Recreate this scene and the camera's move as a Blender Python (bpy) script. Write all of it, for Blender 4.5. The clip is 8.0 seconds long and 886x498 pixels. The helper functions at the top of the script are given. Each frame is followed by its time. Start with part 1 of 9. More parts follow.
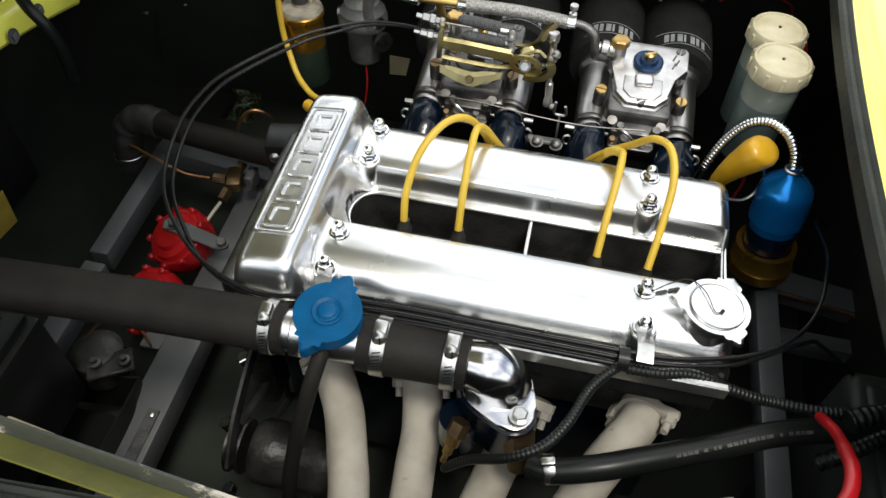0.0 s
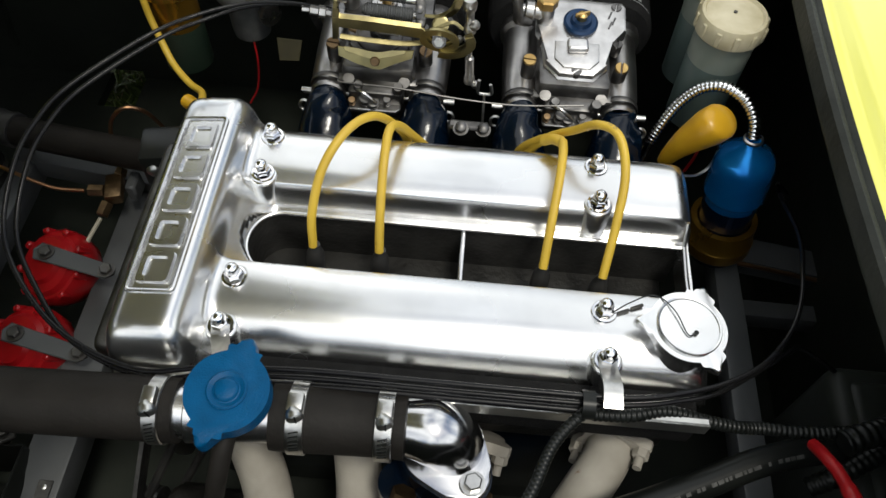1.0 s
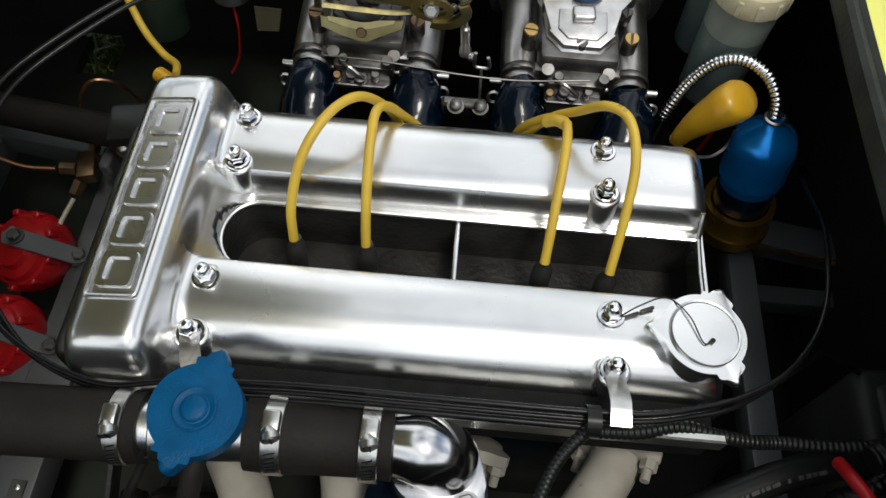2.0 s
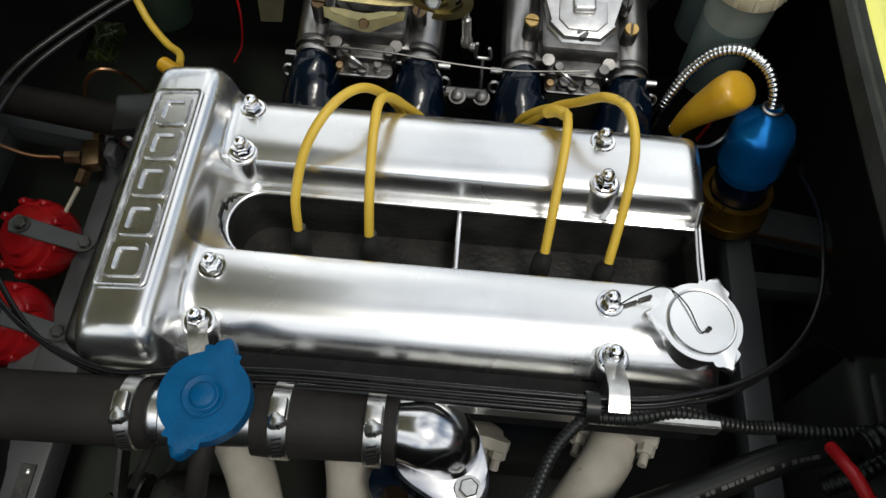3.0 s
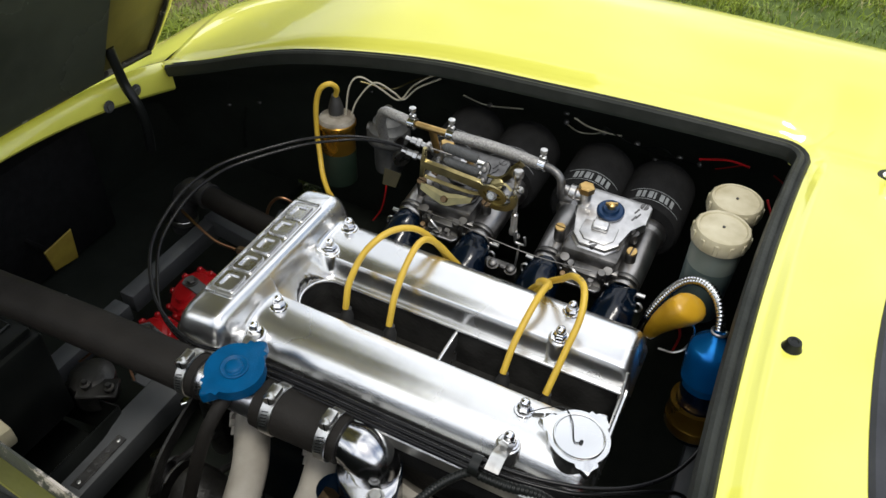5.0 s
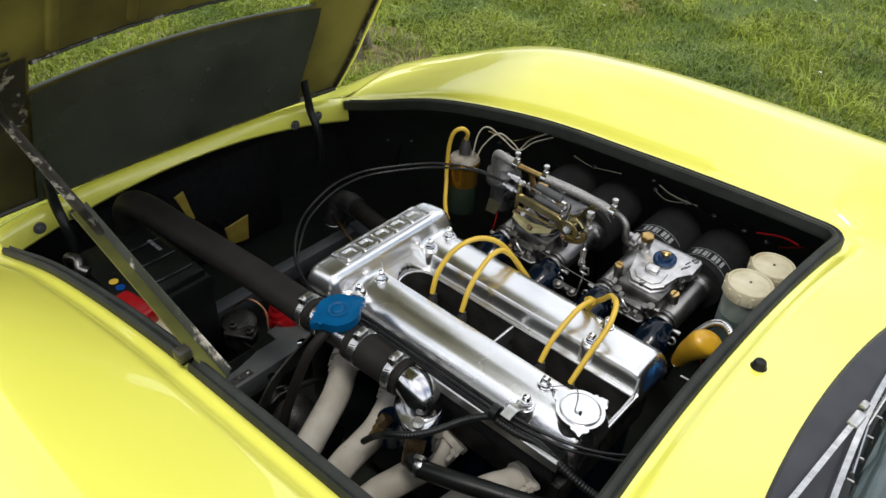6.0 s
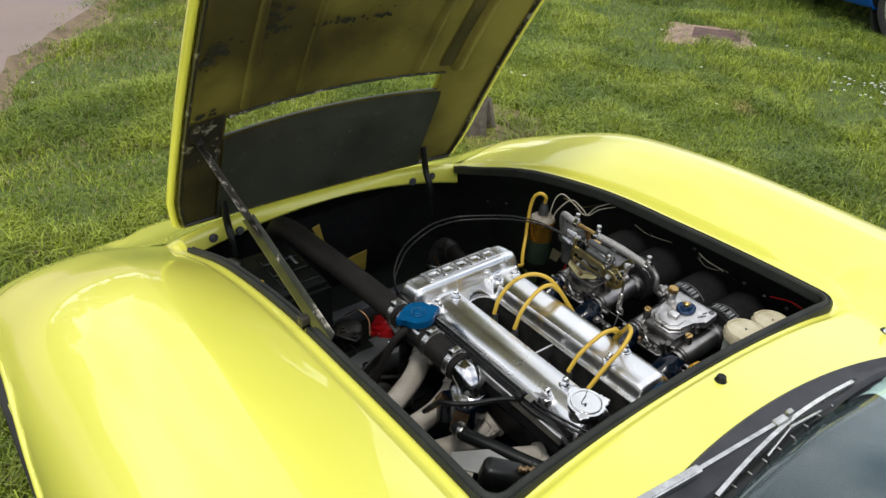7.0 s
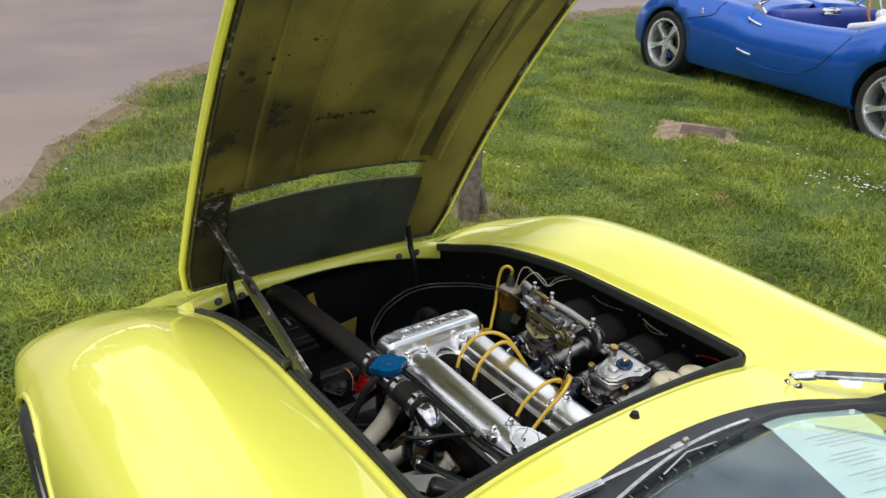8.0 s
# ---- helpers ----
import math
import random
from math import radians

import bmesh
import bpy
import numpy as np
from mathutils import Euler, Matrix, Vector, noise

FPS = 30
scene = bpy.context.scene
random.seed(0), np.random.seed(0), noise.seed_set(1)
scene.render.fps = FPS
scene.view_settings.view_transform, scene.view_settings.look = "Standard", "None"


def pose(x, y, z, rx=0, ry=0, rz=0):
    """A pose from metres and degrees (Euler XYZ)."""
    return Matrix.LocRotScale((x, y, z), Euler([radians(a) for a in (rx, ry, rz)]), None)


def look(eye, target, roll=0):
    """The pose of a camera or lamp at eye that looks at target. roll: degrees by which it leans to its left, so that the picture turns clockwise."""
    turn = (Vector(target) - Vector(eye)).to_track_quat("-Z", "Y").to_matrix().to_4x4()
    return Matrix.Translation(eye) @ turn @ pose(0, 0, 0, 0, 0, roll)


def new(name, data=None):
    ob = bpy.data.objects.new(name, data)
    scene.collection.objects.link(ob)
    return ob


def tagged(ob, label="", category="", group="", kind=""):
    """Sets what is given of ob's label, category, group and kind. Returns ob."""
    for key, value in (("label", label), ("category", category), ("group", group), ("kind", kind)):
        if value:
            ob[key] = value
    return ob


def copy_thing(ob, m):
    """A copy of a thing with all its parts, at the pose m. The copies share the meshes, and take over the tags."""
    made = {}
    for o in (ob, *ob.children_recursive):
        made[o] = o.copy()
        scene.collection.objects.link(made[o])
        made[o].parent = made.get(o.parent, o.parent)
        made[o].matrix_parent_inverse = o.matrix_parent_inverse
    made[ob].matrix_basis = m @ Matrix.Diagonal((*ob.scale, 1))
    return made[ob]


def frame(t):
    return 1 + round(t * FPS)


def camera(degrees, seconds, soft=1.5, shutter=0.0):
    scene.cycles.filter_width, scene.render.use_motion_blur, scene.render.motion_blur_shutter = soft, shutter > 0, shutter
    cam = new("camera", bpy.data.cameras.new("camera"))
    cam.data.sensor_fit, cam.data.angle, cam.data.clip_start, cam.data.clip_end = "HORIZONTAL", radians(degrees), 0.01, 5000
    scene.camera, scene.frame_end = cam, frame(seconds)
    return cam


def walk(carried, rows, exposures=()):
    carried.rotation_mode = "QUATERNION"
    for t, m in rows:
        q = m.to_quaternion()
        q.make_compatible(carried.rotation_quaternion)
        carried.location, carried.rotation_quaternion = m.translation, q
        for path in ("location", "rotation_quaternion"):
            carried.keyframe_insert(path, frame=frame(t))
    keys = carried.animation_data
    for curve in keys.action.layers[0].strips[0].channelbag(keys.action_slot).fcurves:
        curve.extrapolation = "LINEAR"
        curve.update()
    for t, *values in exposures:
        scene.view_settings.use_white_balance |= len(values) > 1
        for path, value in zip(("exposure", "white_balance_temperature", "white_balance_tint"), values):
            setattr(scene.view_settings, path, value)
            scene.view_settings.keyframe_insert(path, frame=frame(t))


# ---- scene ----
cam = camera(60.1, 8.0)
PATH = [
    (0, (0.04, -0.538, 1.206), (-0.186, 0.694, -0.353), 2.3),
    (0.5, (0.03, -0.445, 1.179), (-0.046, 0.707, -0.454), 3.4),
    (1, (0.026, -0.387, 1.156), (-0.002, 0.726, -0.506), 3.9),
    (1.5, (0.032, -0.343, 1.128), (0.006, 0.707, -0.574), 3.8),
    (2.8, (0.026, -0.321, 1.123), (0.011, 0.667, -0.616), 4.3),
    (3, (0.028, -0.328, 1.136), (0.01, 0.651, -0.608), 4.1),
    (3.5, (0.05, -0.372, 1.172), (-0.015, 0.734, -0.493), 4.1),
    (4, (0.108, -0.465, 1.231), (-0.11, 0.79, -0.311), 2.9),
    (4.5, (0.179, -0.503, 1.259), (-0.203, 0.832, -0.18), 2.9),
    (4.7, (0.217, -0.512, 1.258), (-0.256, 0.832, -0.144), 2.8),
    (5.8, (0.438, -0.672, 1.348), (-0.491, 0.583, 0.098), 3.2),
    (6, (0.497, -0.703, 1.362), (-0.515, 0.519, 0.144), 3.3),
    (6.5, (0.657, -0.777, 1.411), (-0.549, 0.333, 0.265), 2.9),
    (7, (0.811, -0.87, 1.504), (-0.512, 0.186, 0.438), 2.7),
    (7.5, (0.943, -0.923, 1.553), (-0.437, 0.157, 0.59), 2.7),
    (8, (1.068, -0.935, 1.58), (-0.376, 0.149, 0.719), 2.6),
]
walk(cam, [(t, look(eye, target, roll)) for t, eye, target, roll in PATH],
     [(0.0, 0.36, 6650, 6), (0.5, 0.24, 6600, 6), (1.0, -0.05, 6600, 6), (1.5, -0.20, 6550, 6), (2.8, -0.26, 6550, 6), (3.5, -0.12, 6500, 6), (4.0, 0.02, 6450, 7), (4.7, 0.06, 6450, 8), (6.0, 0.05, 6450, 9), (8.0, -0.08, 6450, 9)])

# ---- daylight ----
SUN_AZ, SUN_EL = radians(-50), radians(70)      # azimuth from +x towards +y
world = bpy.data.worlds.new("daylight")
scene.world = world
world.use_nodes = True
wn, wl = world.node_tree.nodes, world.node_tree.links
wn.clear()
w_out, w_bg = wn.new("ShaderNodeOutputWorld"), wn.new("ShaderNodeBackground")
w_sky, w_mix = wn.new("ShaderNodeTexSky"), wn.new("ShaderNodeMix")
w_sky.sky_type, w_sky.sun_disc = "NISHITA", False
w_sky.sun_elevation, w_sky.sun_rotation = SUN_EL, radians(90) - SUN_AZ
w_sky.air_density, w_sky.dust_density = 1.0, 2.0
w_co, w_no, w_rp = wn.new("ShaderNodeTexCoord"), wn.new("ShaderNodeTexNoise"), wn.new("ShaderNodeValToRGB")
w_no.inputs["Scale"].default_value, w_no.inputs["Detail"].default_value = 2.2, 5.0
w_rp.color_ramp.elements[0].position, w_rp.color_ramp.elements[1].position = 0.36, 0.62
w_mix.data_type = "RGBA"
w_mix.inputs["B"].default_value = (13.5, 13.6, 13.9, 1)          # bright broken cloud
wl.new(w_co.outputs["Generated"], w_no.inputs["Vector"])
wl.new(w_no.outputs["Fac"], w_rp.inputs["Fac"])
wl.new(w_rp.outputs["Color"], w_mix.inputs["Factor"])
wl.new(w_sky.outputs["Color"], w_mix.inputs["A"])
wl.new(w_mix.outputs["Result"], w_bg.inputs["Color"])
w_bg.inputs["Strength"].default_value = 0.13
wl.new(w_bg.outputs["Background"], w_out.inputs["Surface"])
sun = new("sun", bpy.data.lights.new("sun", "SUN"))
sun.data.energy, sun.data.angle, sun.data.color = 1.5, radians(11), (1.0, 0.955, 0.88)
sun_way = Vector((math.cos(SUN_EL) * math.cos(SUN_AZ), math.cos(SUN_EL) * math.sin(SUN_AZ), math.sin(SUN_EL)))
sun.matrix_world = look(sun_way * 20, (0, 0, 0))


# ---- materials ----
def mat(name, color, rough=0.5, metal=0.0, color2=None, scale=30.0, amount=0.5, bump=0.0, bump_scale=200.0,
        rough_var=0.1, coat=0.0, detail=4.0, lo=0.35, hi=0.65, wear=None, wear_scale=8.0, wear_at=0.68, wear_rough=None, island=0.0, rand=0.0, spec=0.5, coat_rough=0.07):
    """A principled surface: two colours mixed by noise, uneven gloss, fine relief, patches of wear."""
    m = bpy.data.materials.new(name)
    m.use_nodes = True
    n, l = m.node_tree.nodes, m.node_tree.links
    b = n["Principled BSDF"]
    b.inputs["Metallic"].default_value = metal
    b.inputs["Roughness"].default_value = rough
    b.inputs["Coat Weight"].default_value = coat
    b.inputs["Coat Roughness"].default_value = coat_rough
    b.inputs["Coat IOR"].default_value = 1.62
    b.inputs["Specular IOR Level"].default_value = spec
    co = n.new("ShaderNodeTexCoord")
    no = n.new("ShaderNodeTexNoise")
    no.inputs["Scale"].default_value, no.inputs["Detail"].default_value = scale, detail
    l.new(co.outputs["Object"], no.inputs["Vector"])
    rp = n.new("ShaderNodeValToRGB")
    rp.color_ramp.elements[0].position, rp.color_ramp.elements[1].position = lo, hi
    c2 = color2 or tuple(c * (1 - 0.35 * amount) for c in color)
    rp.color_ramp.elements[0].color, rp.color_ramp.elements[1].color = (*c2, 1), (*color, 1)
    l.new(no.outputs["Fac"], rp.inputs["Fac"])
    last = rp.outputs["Color"]
    rough_out = None
    mr = n.new("ShaderNodeMapRange")
    mr.inputs["To Min"].default_value = max(0.02, rough - rough_var)
    mr.inputs["To Max"].default_value = min(1.0, rough + rough_var)
    n2 = n.new("ShaderNodeTexNoise")
    n2.inputs["Scale"].default_value, n2.inputs["Detail"].default_value = scale * 0.37, 6.0
    l.new(co.outputs["Object"], n2.inputs["Vector"])
    l.new(n2.outputs["Fac"], mr.inputs["Value"])
    rough_out = mr.outputs["Result"]
    if wear:
        n3 = n.new("ShaderNodeTexNoise")
        n3.inputs["Scale"].default_value, n3.inputs["Detail"].default_value, n3.inputs["Roughness"].default_value = wear_scale, 8.0, 0.7
        l.new(co.outputs["Object"], n3.inputs["Vector"])
        r3 = n.new("ShaderNodeValToRGB")
        r3.color_ramp.elements[0].position, r3.color_ramp.elements[1].position = wear_at, wear_at + 0.05
        l.new(n3.outputs["Fac"], r3.inputs["Fac"])
        mx = n.new("ShaderNodeMix")
        mx.data_type = "RGBA"
        mx.inputs["B"].default_value = (*wear, 1)
        l.new(r3.outputs["Color"], mx.inputs["Factor"])
        l.new(last, mx.inputs["A"])
        last = mx.outputs["Result"]
        if wear_rough is not None:
            mw = n.new("ShaderNodeMix")
            mw.inputs["B"].default_value = wear_rough
            l.new(r3.outputs["Color"], mw.inputs["Factor"])
            l.new(rough_out, mw.inputs["A"])
            rough_out = mw.outputs["Result"]
    if island or rand:
        src = n.new("ShaderNodeNewGeometry") if island else n.new("ShaderNodeObjectInfo")
        hs = n.new("ShaderNodeHueSaturation")
        mv = n.new("ShaderNodeMapRange")
        k = island or rand
        mv.inputs["To Min"].default_value, mv.inputs["To Max"].default_value = 1 - k, 1 + k
        l.new(src.outputs["Random Per Island" if island else "Random"], mv.inputs["Value"])
        l.new(mv.outputs["Result"], hs.inputs["Value"])
        l.new(last, hs.inputs["Color"])
        last = hs.outputs["Color"]
    l.new(last, b.inputs["Base Color"])
    l.new(rough_out, b.inputs["Roughness"])
    if bump:
        nb = n.new("ShaderNodeTexNoise")
        nb.inputs["Scale"].default_value, nb.inputs["Detail"].default_value = bump_scale, 5.0
        l.new(co.outputs["Object"], nb.inputs["Vector"])
        bp = n.new("ShaderNodeBump")
        bp.inputs["Strength"].default_value, bp.inputs["Distance"].default_value = bump, 0.002
        l.new(nb.outputs["Fac"], bp.inputs["Height"])
        l.new(bp.outputs["Normal"], b.inputs["Normal"])
    return m


M = {
    "yellow": mat("yellow_paint", (0.80, 0.78, 0.115), 0.42, 0, (0.775, 0.755, 0.10), 3, rough_var=0.06, coat=1.0, coat_rough=0.025, bump=0.006, bump_scale=11),
    "olive": mat("dirty_glassfibre", (0.190, 0.160, 0.036), 0.42, 0, (0.058, 0.049, 0.015), 4.2, bump=0.25, bump_scale=60, wear=(0.29, 0.245, 0.070), wear_scale=5, wear_at=0.64, lo=0.36, hi=0.62, rough_var=0.1),
    # glassfibre darkened for the groove's shade, also on the lower dark strip
    "valley": mat("dark_glassfibre", (0.065, 0.055, 0.021), 0.45, 0, (0.026, 0.022, 0.011), 9, bump=0.2, bump_scale=60),
    "soot": mat("black_mould", (0.010, 0.010, 0.008), 0.8, 0, (0.02, 0.019, 0.012), 60),
    # bracket yellow with the shade they stand in mixed into the colour
    "shaded_yellow": mat("shaded_yellow_paint", (0.40, 0.30, 0.045), 0.5, 0, (0.28, 0.20, 0.03), 30),
    "dull_gold": mat("dull_gold_plating", (0.040, 0.034, 0.014), 0.6, 0.0, (0.022, 0.019, 0.009), 30, spec=0.2),
    "duct": mat("sooty_duct_panel", (0.058, 0.064, 0.047), 0.27, 0, (0.030, 0.034, 0.025), 6, bump=0.2, bump_scale=50, wear=(0.12, 0.115, 0.09), wear_scale=12, wear_at=0.66),
    "bay_black": mat("black_bay_paint", (0.022, 0.026, 0.021), 0.5, 0, (0.030, 0.034, 0.028), 14, bump=0.3, bump_scale=45, wear=(0.05, 0.05, 0.046), wear_scale=20, wear_at=0.80, spec=0.14),
    "rubber": mat("black_rubber", (0.018, 0.018, 0.018), 0.55, 0, (0.035, 0.034, 0.032), 40, bump=0.2, bump_scale=300),
    "seal": mat("weathered_rubber_seal", (0.018, 0.020, 0.017), 0.5, 0, (0.028, 0.030, 0.026), 25, bump=0.3, bump_scale=160, wear=(0.075, 0.078, 0.065), wear_scale=30, wear_at=0.70, spec=0.2),
    "hose": mat("dull_black_hose", (0.011, 0.0098, 0.0085), 0.6, 0, (0.017, 0.0152, 0.0132), 22, bump=0.25, bump_scale=220, wear=(0.05, 0.045, 0.038), wear_scale=18, wear_at=0.74, spec=0.16),
    "polished": mat("polished_aluminium", (0.83, 0.83, 0.825), 0.27, 1, (0.73, 0.73, 0.725), 18, rough_var=0.07, bump=0.045, bump_scale=30, coat=0.6, coat_rough=0.06),
    "elbow": mat("polished_elbow_casting", (0.66, 0.66, 0.67), 0.17, 1, (0.52, 0.52, 0.53), 22, rough_var=0.06, bump=0.05, bump_scale=60),
    "cast_polished": mat("polished_casting", (0.80, 0.80, 0.81), 0.28, 1, (0.66, 0.66, 0.67), 26, rough_var=0.08, bump=0.05, bump_scale=90),
    "rough_cast": mat("rough_cast_aluminium", (0.58, 0.58, 0.575), 0.45, 1, (0.36, 0.36, 0.355), 260, bump=0.6, bump_scale=420),
    "alloy": mat("carburettor_alloy", (0.56, 0.55, 0.535), 0.33, 1, (0.36, 0.35, 0.338), 60, bump=0.05, bump_scale=500, wear=(0.26, 0.24, 0.21), wear_scale=30, wear_at=0.68),
    "barrel": mat("satin_barrel_alloy", (0.44, 0.425, 0.41), 0.32, 1, (0.29, 0.28, 0.27), 30, bump=0.04, bump_scale=300),
    "grey_rubber": mat("grey_rubber_sleeve", (0.07, 0.072, 0.072), 0.5, 0, (0.05, 0.052, 0.052), 60),
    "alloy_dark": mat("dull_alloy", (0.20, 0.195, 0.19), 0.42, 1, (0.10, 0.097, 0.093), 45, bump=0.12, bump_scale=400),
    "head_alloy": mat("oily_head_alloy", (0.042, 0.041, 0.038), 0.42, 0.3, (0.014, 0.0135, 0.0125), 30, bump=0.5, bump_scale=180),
    "shield_alloy": mat("dull_sheet_aluminium", (0.34, 0.34, 0.325), 0.45, 0.6, (0.25, 0.25, 0.237), 12, bump=0.1, bump_scale=90, wear=(0.20, 0.19, 0.17), wear_scale=20, wear_at=0.68),
    "grubby_alloy": mat("grubby_machined_alloy", (0.62, 0.62, 0.59), 0.30, 0.95, (0.42, 0.415, 0.39), 25, bump=0.3, bump_scale=150, wear=(0.03, 0.028, 0.02), wear_scale=35, wear_at=0.66),
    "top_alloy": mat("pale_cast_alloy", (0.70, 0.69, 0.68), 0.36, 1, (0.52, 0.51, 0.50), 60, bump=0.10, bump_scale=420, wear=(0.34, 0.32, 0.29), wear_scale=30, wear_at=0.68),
    "screen_rubber": mat("grey_screen_rubber", (0.032, 0.033, 0.039), 0.45, 0, (0.045, 0.046, 0.052), 18, bump=0.15, bump_scale=120, spec=0.25),
    "chipped": mat("chipped_edge_paint", (0.030, 0.036, 0.030), 0.55, 0, (0.016, 0.018, 0.015), 20, bump=0.4, bump_scale=90, wear=(0.30, 0.27, 0.21), wear_scale=22, wear_at=0.585),
    "ragged": mat("torn_glassfibre_edge", (0.035, 0.034, 0.030), 0.6, 0, (0.014, 0.014, 0.012), 40, bump=0.4, bump_scale=90, wear=(0.26, 0.24, 0.20), wear_scale=30, wear_at=0.535),
    "chrome": mat("chrome", (0.88, 0.88, 0.89), 0.09, 1, (0.8, 0.8, 0.81), 30, rough_var=0.04),
    "satin": mat("satin_wiper_metal", (0.62, 0.62, 0.61), 0.22, 1, (0.46, 0.46, 0.45), 60, bump=0.1, bump_scale=160),
    "steel": mat("zinc_steel", (0.62, 0.62, 0.60), 0.3, 1, (0.45, 0.44, 0.42), 80, bump=0.1, bump_scale=200),
    "brass": mat("brass", (0.62, 0.42, 0.16), 0.34, 1, (0.42, 0.27, 0.10), 50, bump=0.15, bump_scale=160),
    "old_brass": mat("tarnished_brass", (0.27, 0.185, 0.10), 0.45, 1, (0.16, 0.105, 0.06), 50, bump=0.25, bump_scale=160),
    "gold": mat("gold_passivated_steel", (0.42, 0.355, 0.17), 0.30, 1, (0.27, 0.235, 0.12), 40, bump=0.12, bump_scale=120),
    "copper": mat("copper_pipe", (0.48, 0.26, 0.14), 0.35, 1, (0.36, 0.20, 0.11), 60),
    "blue_cap": mat("blue_crackle_paint", (0.001, 0.074, 0.190), 0.34, 0.0, (0.001, 0.058, 0.150), 60, bump=0.28, bump_scale=700, spec=0.16),
    "blue_anod": mat("blue_anodised_aluminium", (0.006, 0.24, 0.68), 0.24, 0.6, (0.005, 0.17, 0.56), 20, rough_var=0.05),
    "blue_cover": mat("dark_blue_anodised", (0.010, 0.040, 0.105), 0.3, 0.4, (0.008, 0.03, 0.08), 20),
    "blue_smoke": mat("dark_blue_casing", (0.004, 0.010, 0.028), 0.2, 0.3, (0.005, 0.014, 0.04), 12, rough_var=0.05),
    "blue_inlet": mat("navy_engine_enamel", (0.0008, 0.0046, 0.0125), 0.16, 0.0, (0.0006, 0.003, 0.008), 24, bump=0.4, bump_scale=45, spec=0.4),
    "amber": mat("amber_plastic", (0.62, 0.36, 0.02), 0.3, 0.0, (0.5, 0.27, 0.015), 18, rough_var=0.06),
    "gold_can": mat("gold_lacquered_can", (0.40, 0.22, 0.035), 0.28, 0.8, (0.28, 0.15, 0.02), 12),
    "lead": mat("yellow_silicone_lead", (0.64, 0.43, 0.045), 0.48, 0, (0.55, 0.36, 0.04), 25, bump=0.06, bump_scale=100, wear=(0.30, 0.20, 0.05), wear_scale=40, wear_at=0.72),
    "red": mat("red_plastic", (0.38, 0.007, 0.011), 0.3, 0, (0.27, 0.006, 0.008), 20, rough_var=0.06),
    "white_cap": mat("yellowed_white_plastic", (0.56, 0.51, 0.36), 0.42, 0, (0.38, 0.33, 0.20), 26, bump=0.16, bump_scale=90, rough_var=0.08),
    "bottle": mat("translucent_bottle", (0.22, 0.245, 0.21), 0.35, 0, (0.16, 0.185, 0.16), 10),
    "bottle_dark": mat("dark_fluid_bottle", (0.08, 0.11, 0.105), 0.35, 0, (0.06, 0.085, 0.08), 10),
    "ceramic": mat("white_ceramic_coating", (0.47, 0.44, 0.385), 0.75, 0, (0.29, 0.265, 0.22), 13, bump=0.3, bump_scale=120, wear=(0.20, 0.12, 0.075), wear_scale=22, wear_at=0.645),
    "frame_grey": mat("grey_chassis_paint", (0.095, 0.10, 0.103), 0.42, 0, (0.065, 0.069, 0.072), 10, bump=0.1, bump_scale=60, wear=(0.05, 0.048, 0.045), wear_scale=16, wear_at=0.7),
    "plastic": mat("black_plastic", (0.0065, 0.0075, 0.0068), 0.32, 0, (0.010, 0.0112, 0.0102), 20, bump=0.08, bump_scale=80, spec=0.25),
    "moulding": mat("dull_black_moulding", (0.026, 0.030, 0.026), 0.42, 0, (0.019, 0.021, 0.019), 18, bump=0.1, bump_scale=90, spec=0.25),
    "filter": mat("black_filter_foam", (0.010, 0.010, 0.010), 0.85, 0, (0.014, 0.014, 0.014), 60, bump=0.6, bump_scale=400, spec=0.1),
    "grey_print": mat("grey_print", (0.24, 0.25, 0.25), 0.6, 0, (0.16, 0.165, 0.17), 60),
    "dull_print": mat("faded_hose_print", (0.075, 0.075, 0.07), 0.7, 0, (0.03, 0.03, 0.028), 90),
    "dark_print": mat("dark_print", (0.05, 0.05, 0.05), 0.6, 0, (0.08, 0.08, 0.08), 60),
    "braid": mat("braided_sleeve", (0.46, 0.45, 0.43), 0.45, 0.7, (0.26, 0.25, 0.24), 420, bump=0.7, bump_scale=500),
    "cable": mat("cable_sheath", (0.004, 0.004, 0.005), 0.25, 0, (0.008, 0.008, 0.008), 30, spec=0.22),
    "wire_pale": mat("pale_wire", (0.45, 0.42, 0.33), 0.5, 0, (0.36, 0.33, 0.25), 40),
    "paper": mat("white_paper", (0.60, 0.62, 0.61), 0.7, 0, (0.56, 0.58, 0.57), 6),
    "dash": mat("black_dashboard", (0.02, 0.022, 0.024), 0.6, 0, (0.03, 0.032, 0.034), 30, bump=0.2, bump_scale=200),
    "tyre": mat("tyre_rubber", (0.016, 0.016, 0.016), 0.8, 0, (0.028, 0.027, 0.025), 16, bump=0.3, bump_scale=120),
    "rust": mat("flaked_black_paint", (0.016, 0.015, 0.013), 0.4, 0, (0.03, 0.027, 0.02), 30, bump=0.3, bump_scale=120, wear=(0.24, 0.225, 0.19), wear_scale=30, wear_at=0.56),
    "stay_dark": mat("chipped_dark_paint", (0.050, 0.054, 0.046), 0.40, 0, (0.026, 0.028, 0.023), 14, bump=0.3, bump_scale=120, wear=(0.42, 0.38, 0.33), wear_scale=13, wear_at=0.575),
    "stay_paint": mat("flaked_olive_paint", (0.095, 0.098, 0.020), 0.40, 0, (0.045, 0.045, 0.012), 9, bump=0.35, bump_scale=110, wear=(0.42, 0.38, 0.24), wear_scale=8, wear_at=0.60),
    "cast_grey": mat("dull_grey_casting", (0.105, 0.108, 0.105), 0.55, 0.2, (0.065, 0.066, 0.064), 40, bump=0.3, bump_scale=200),
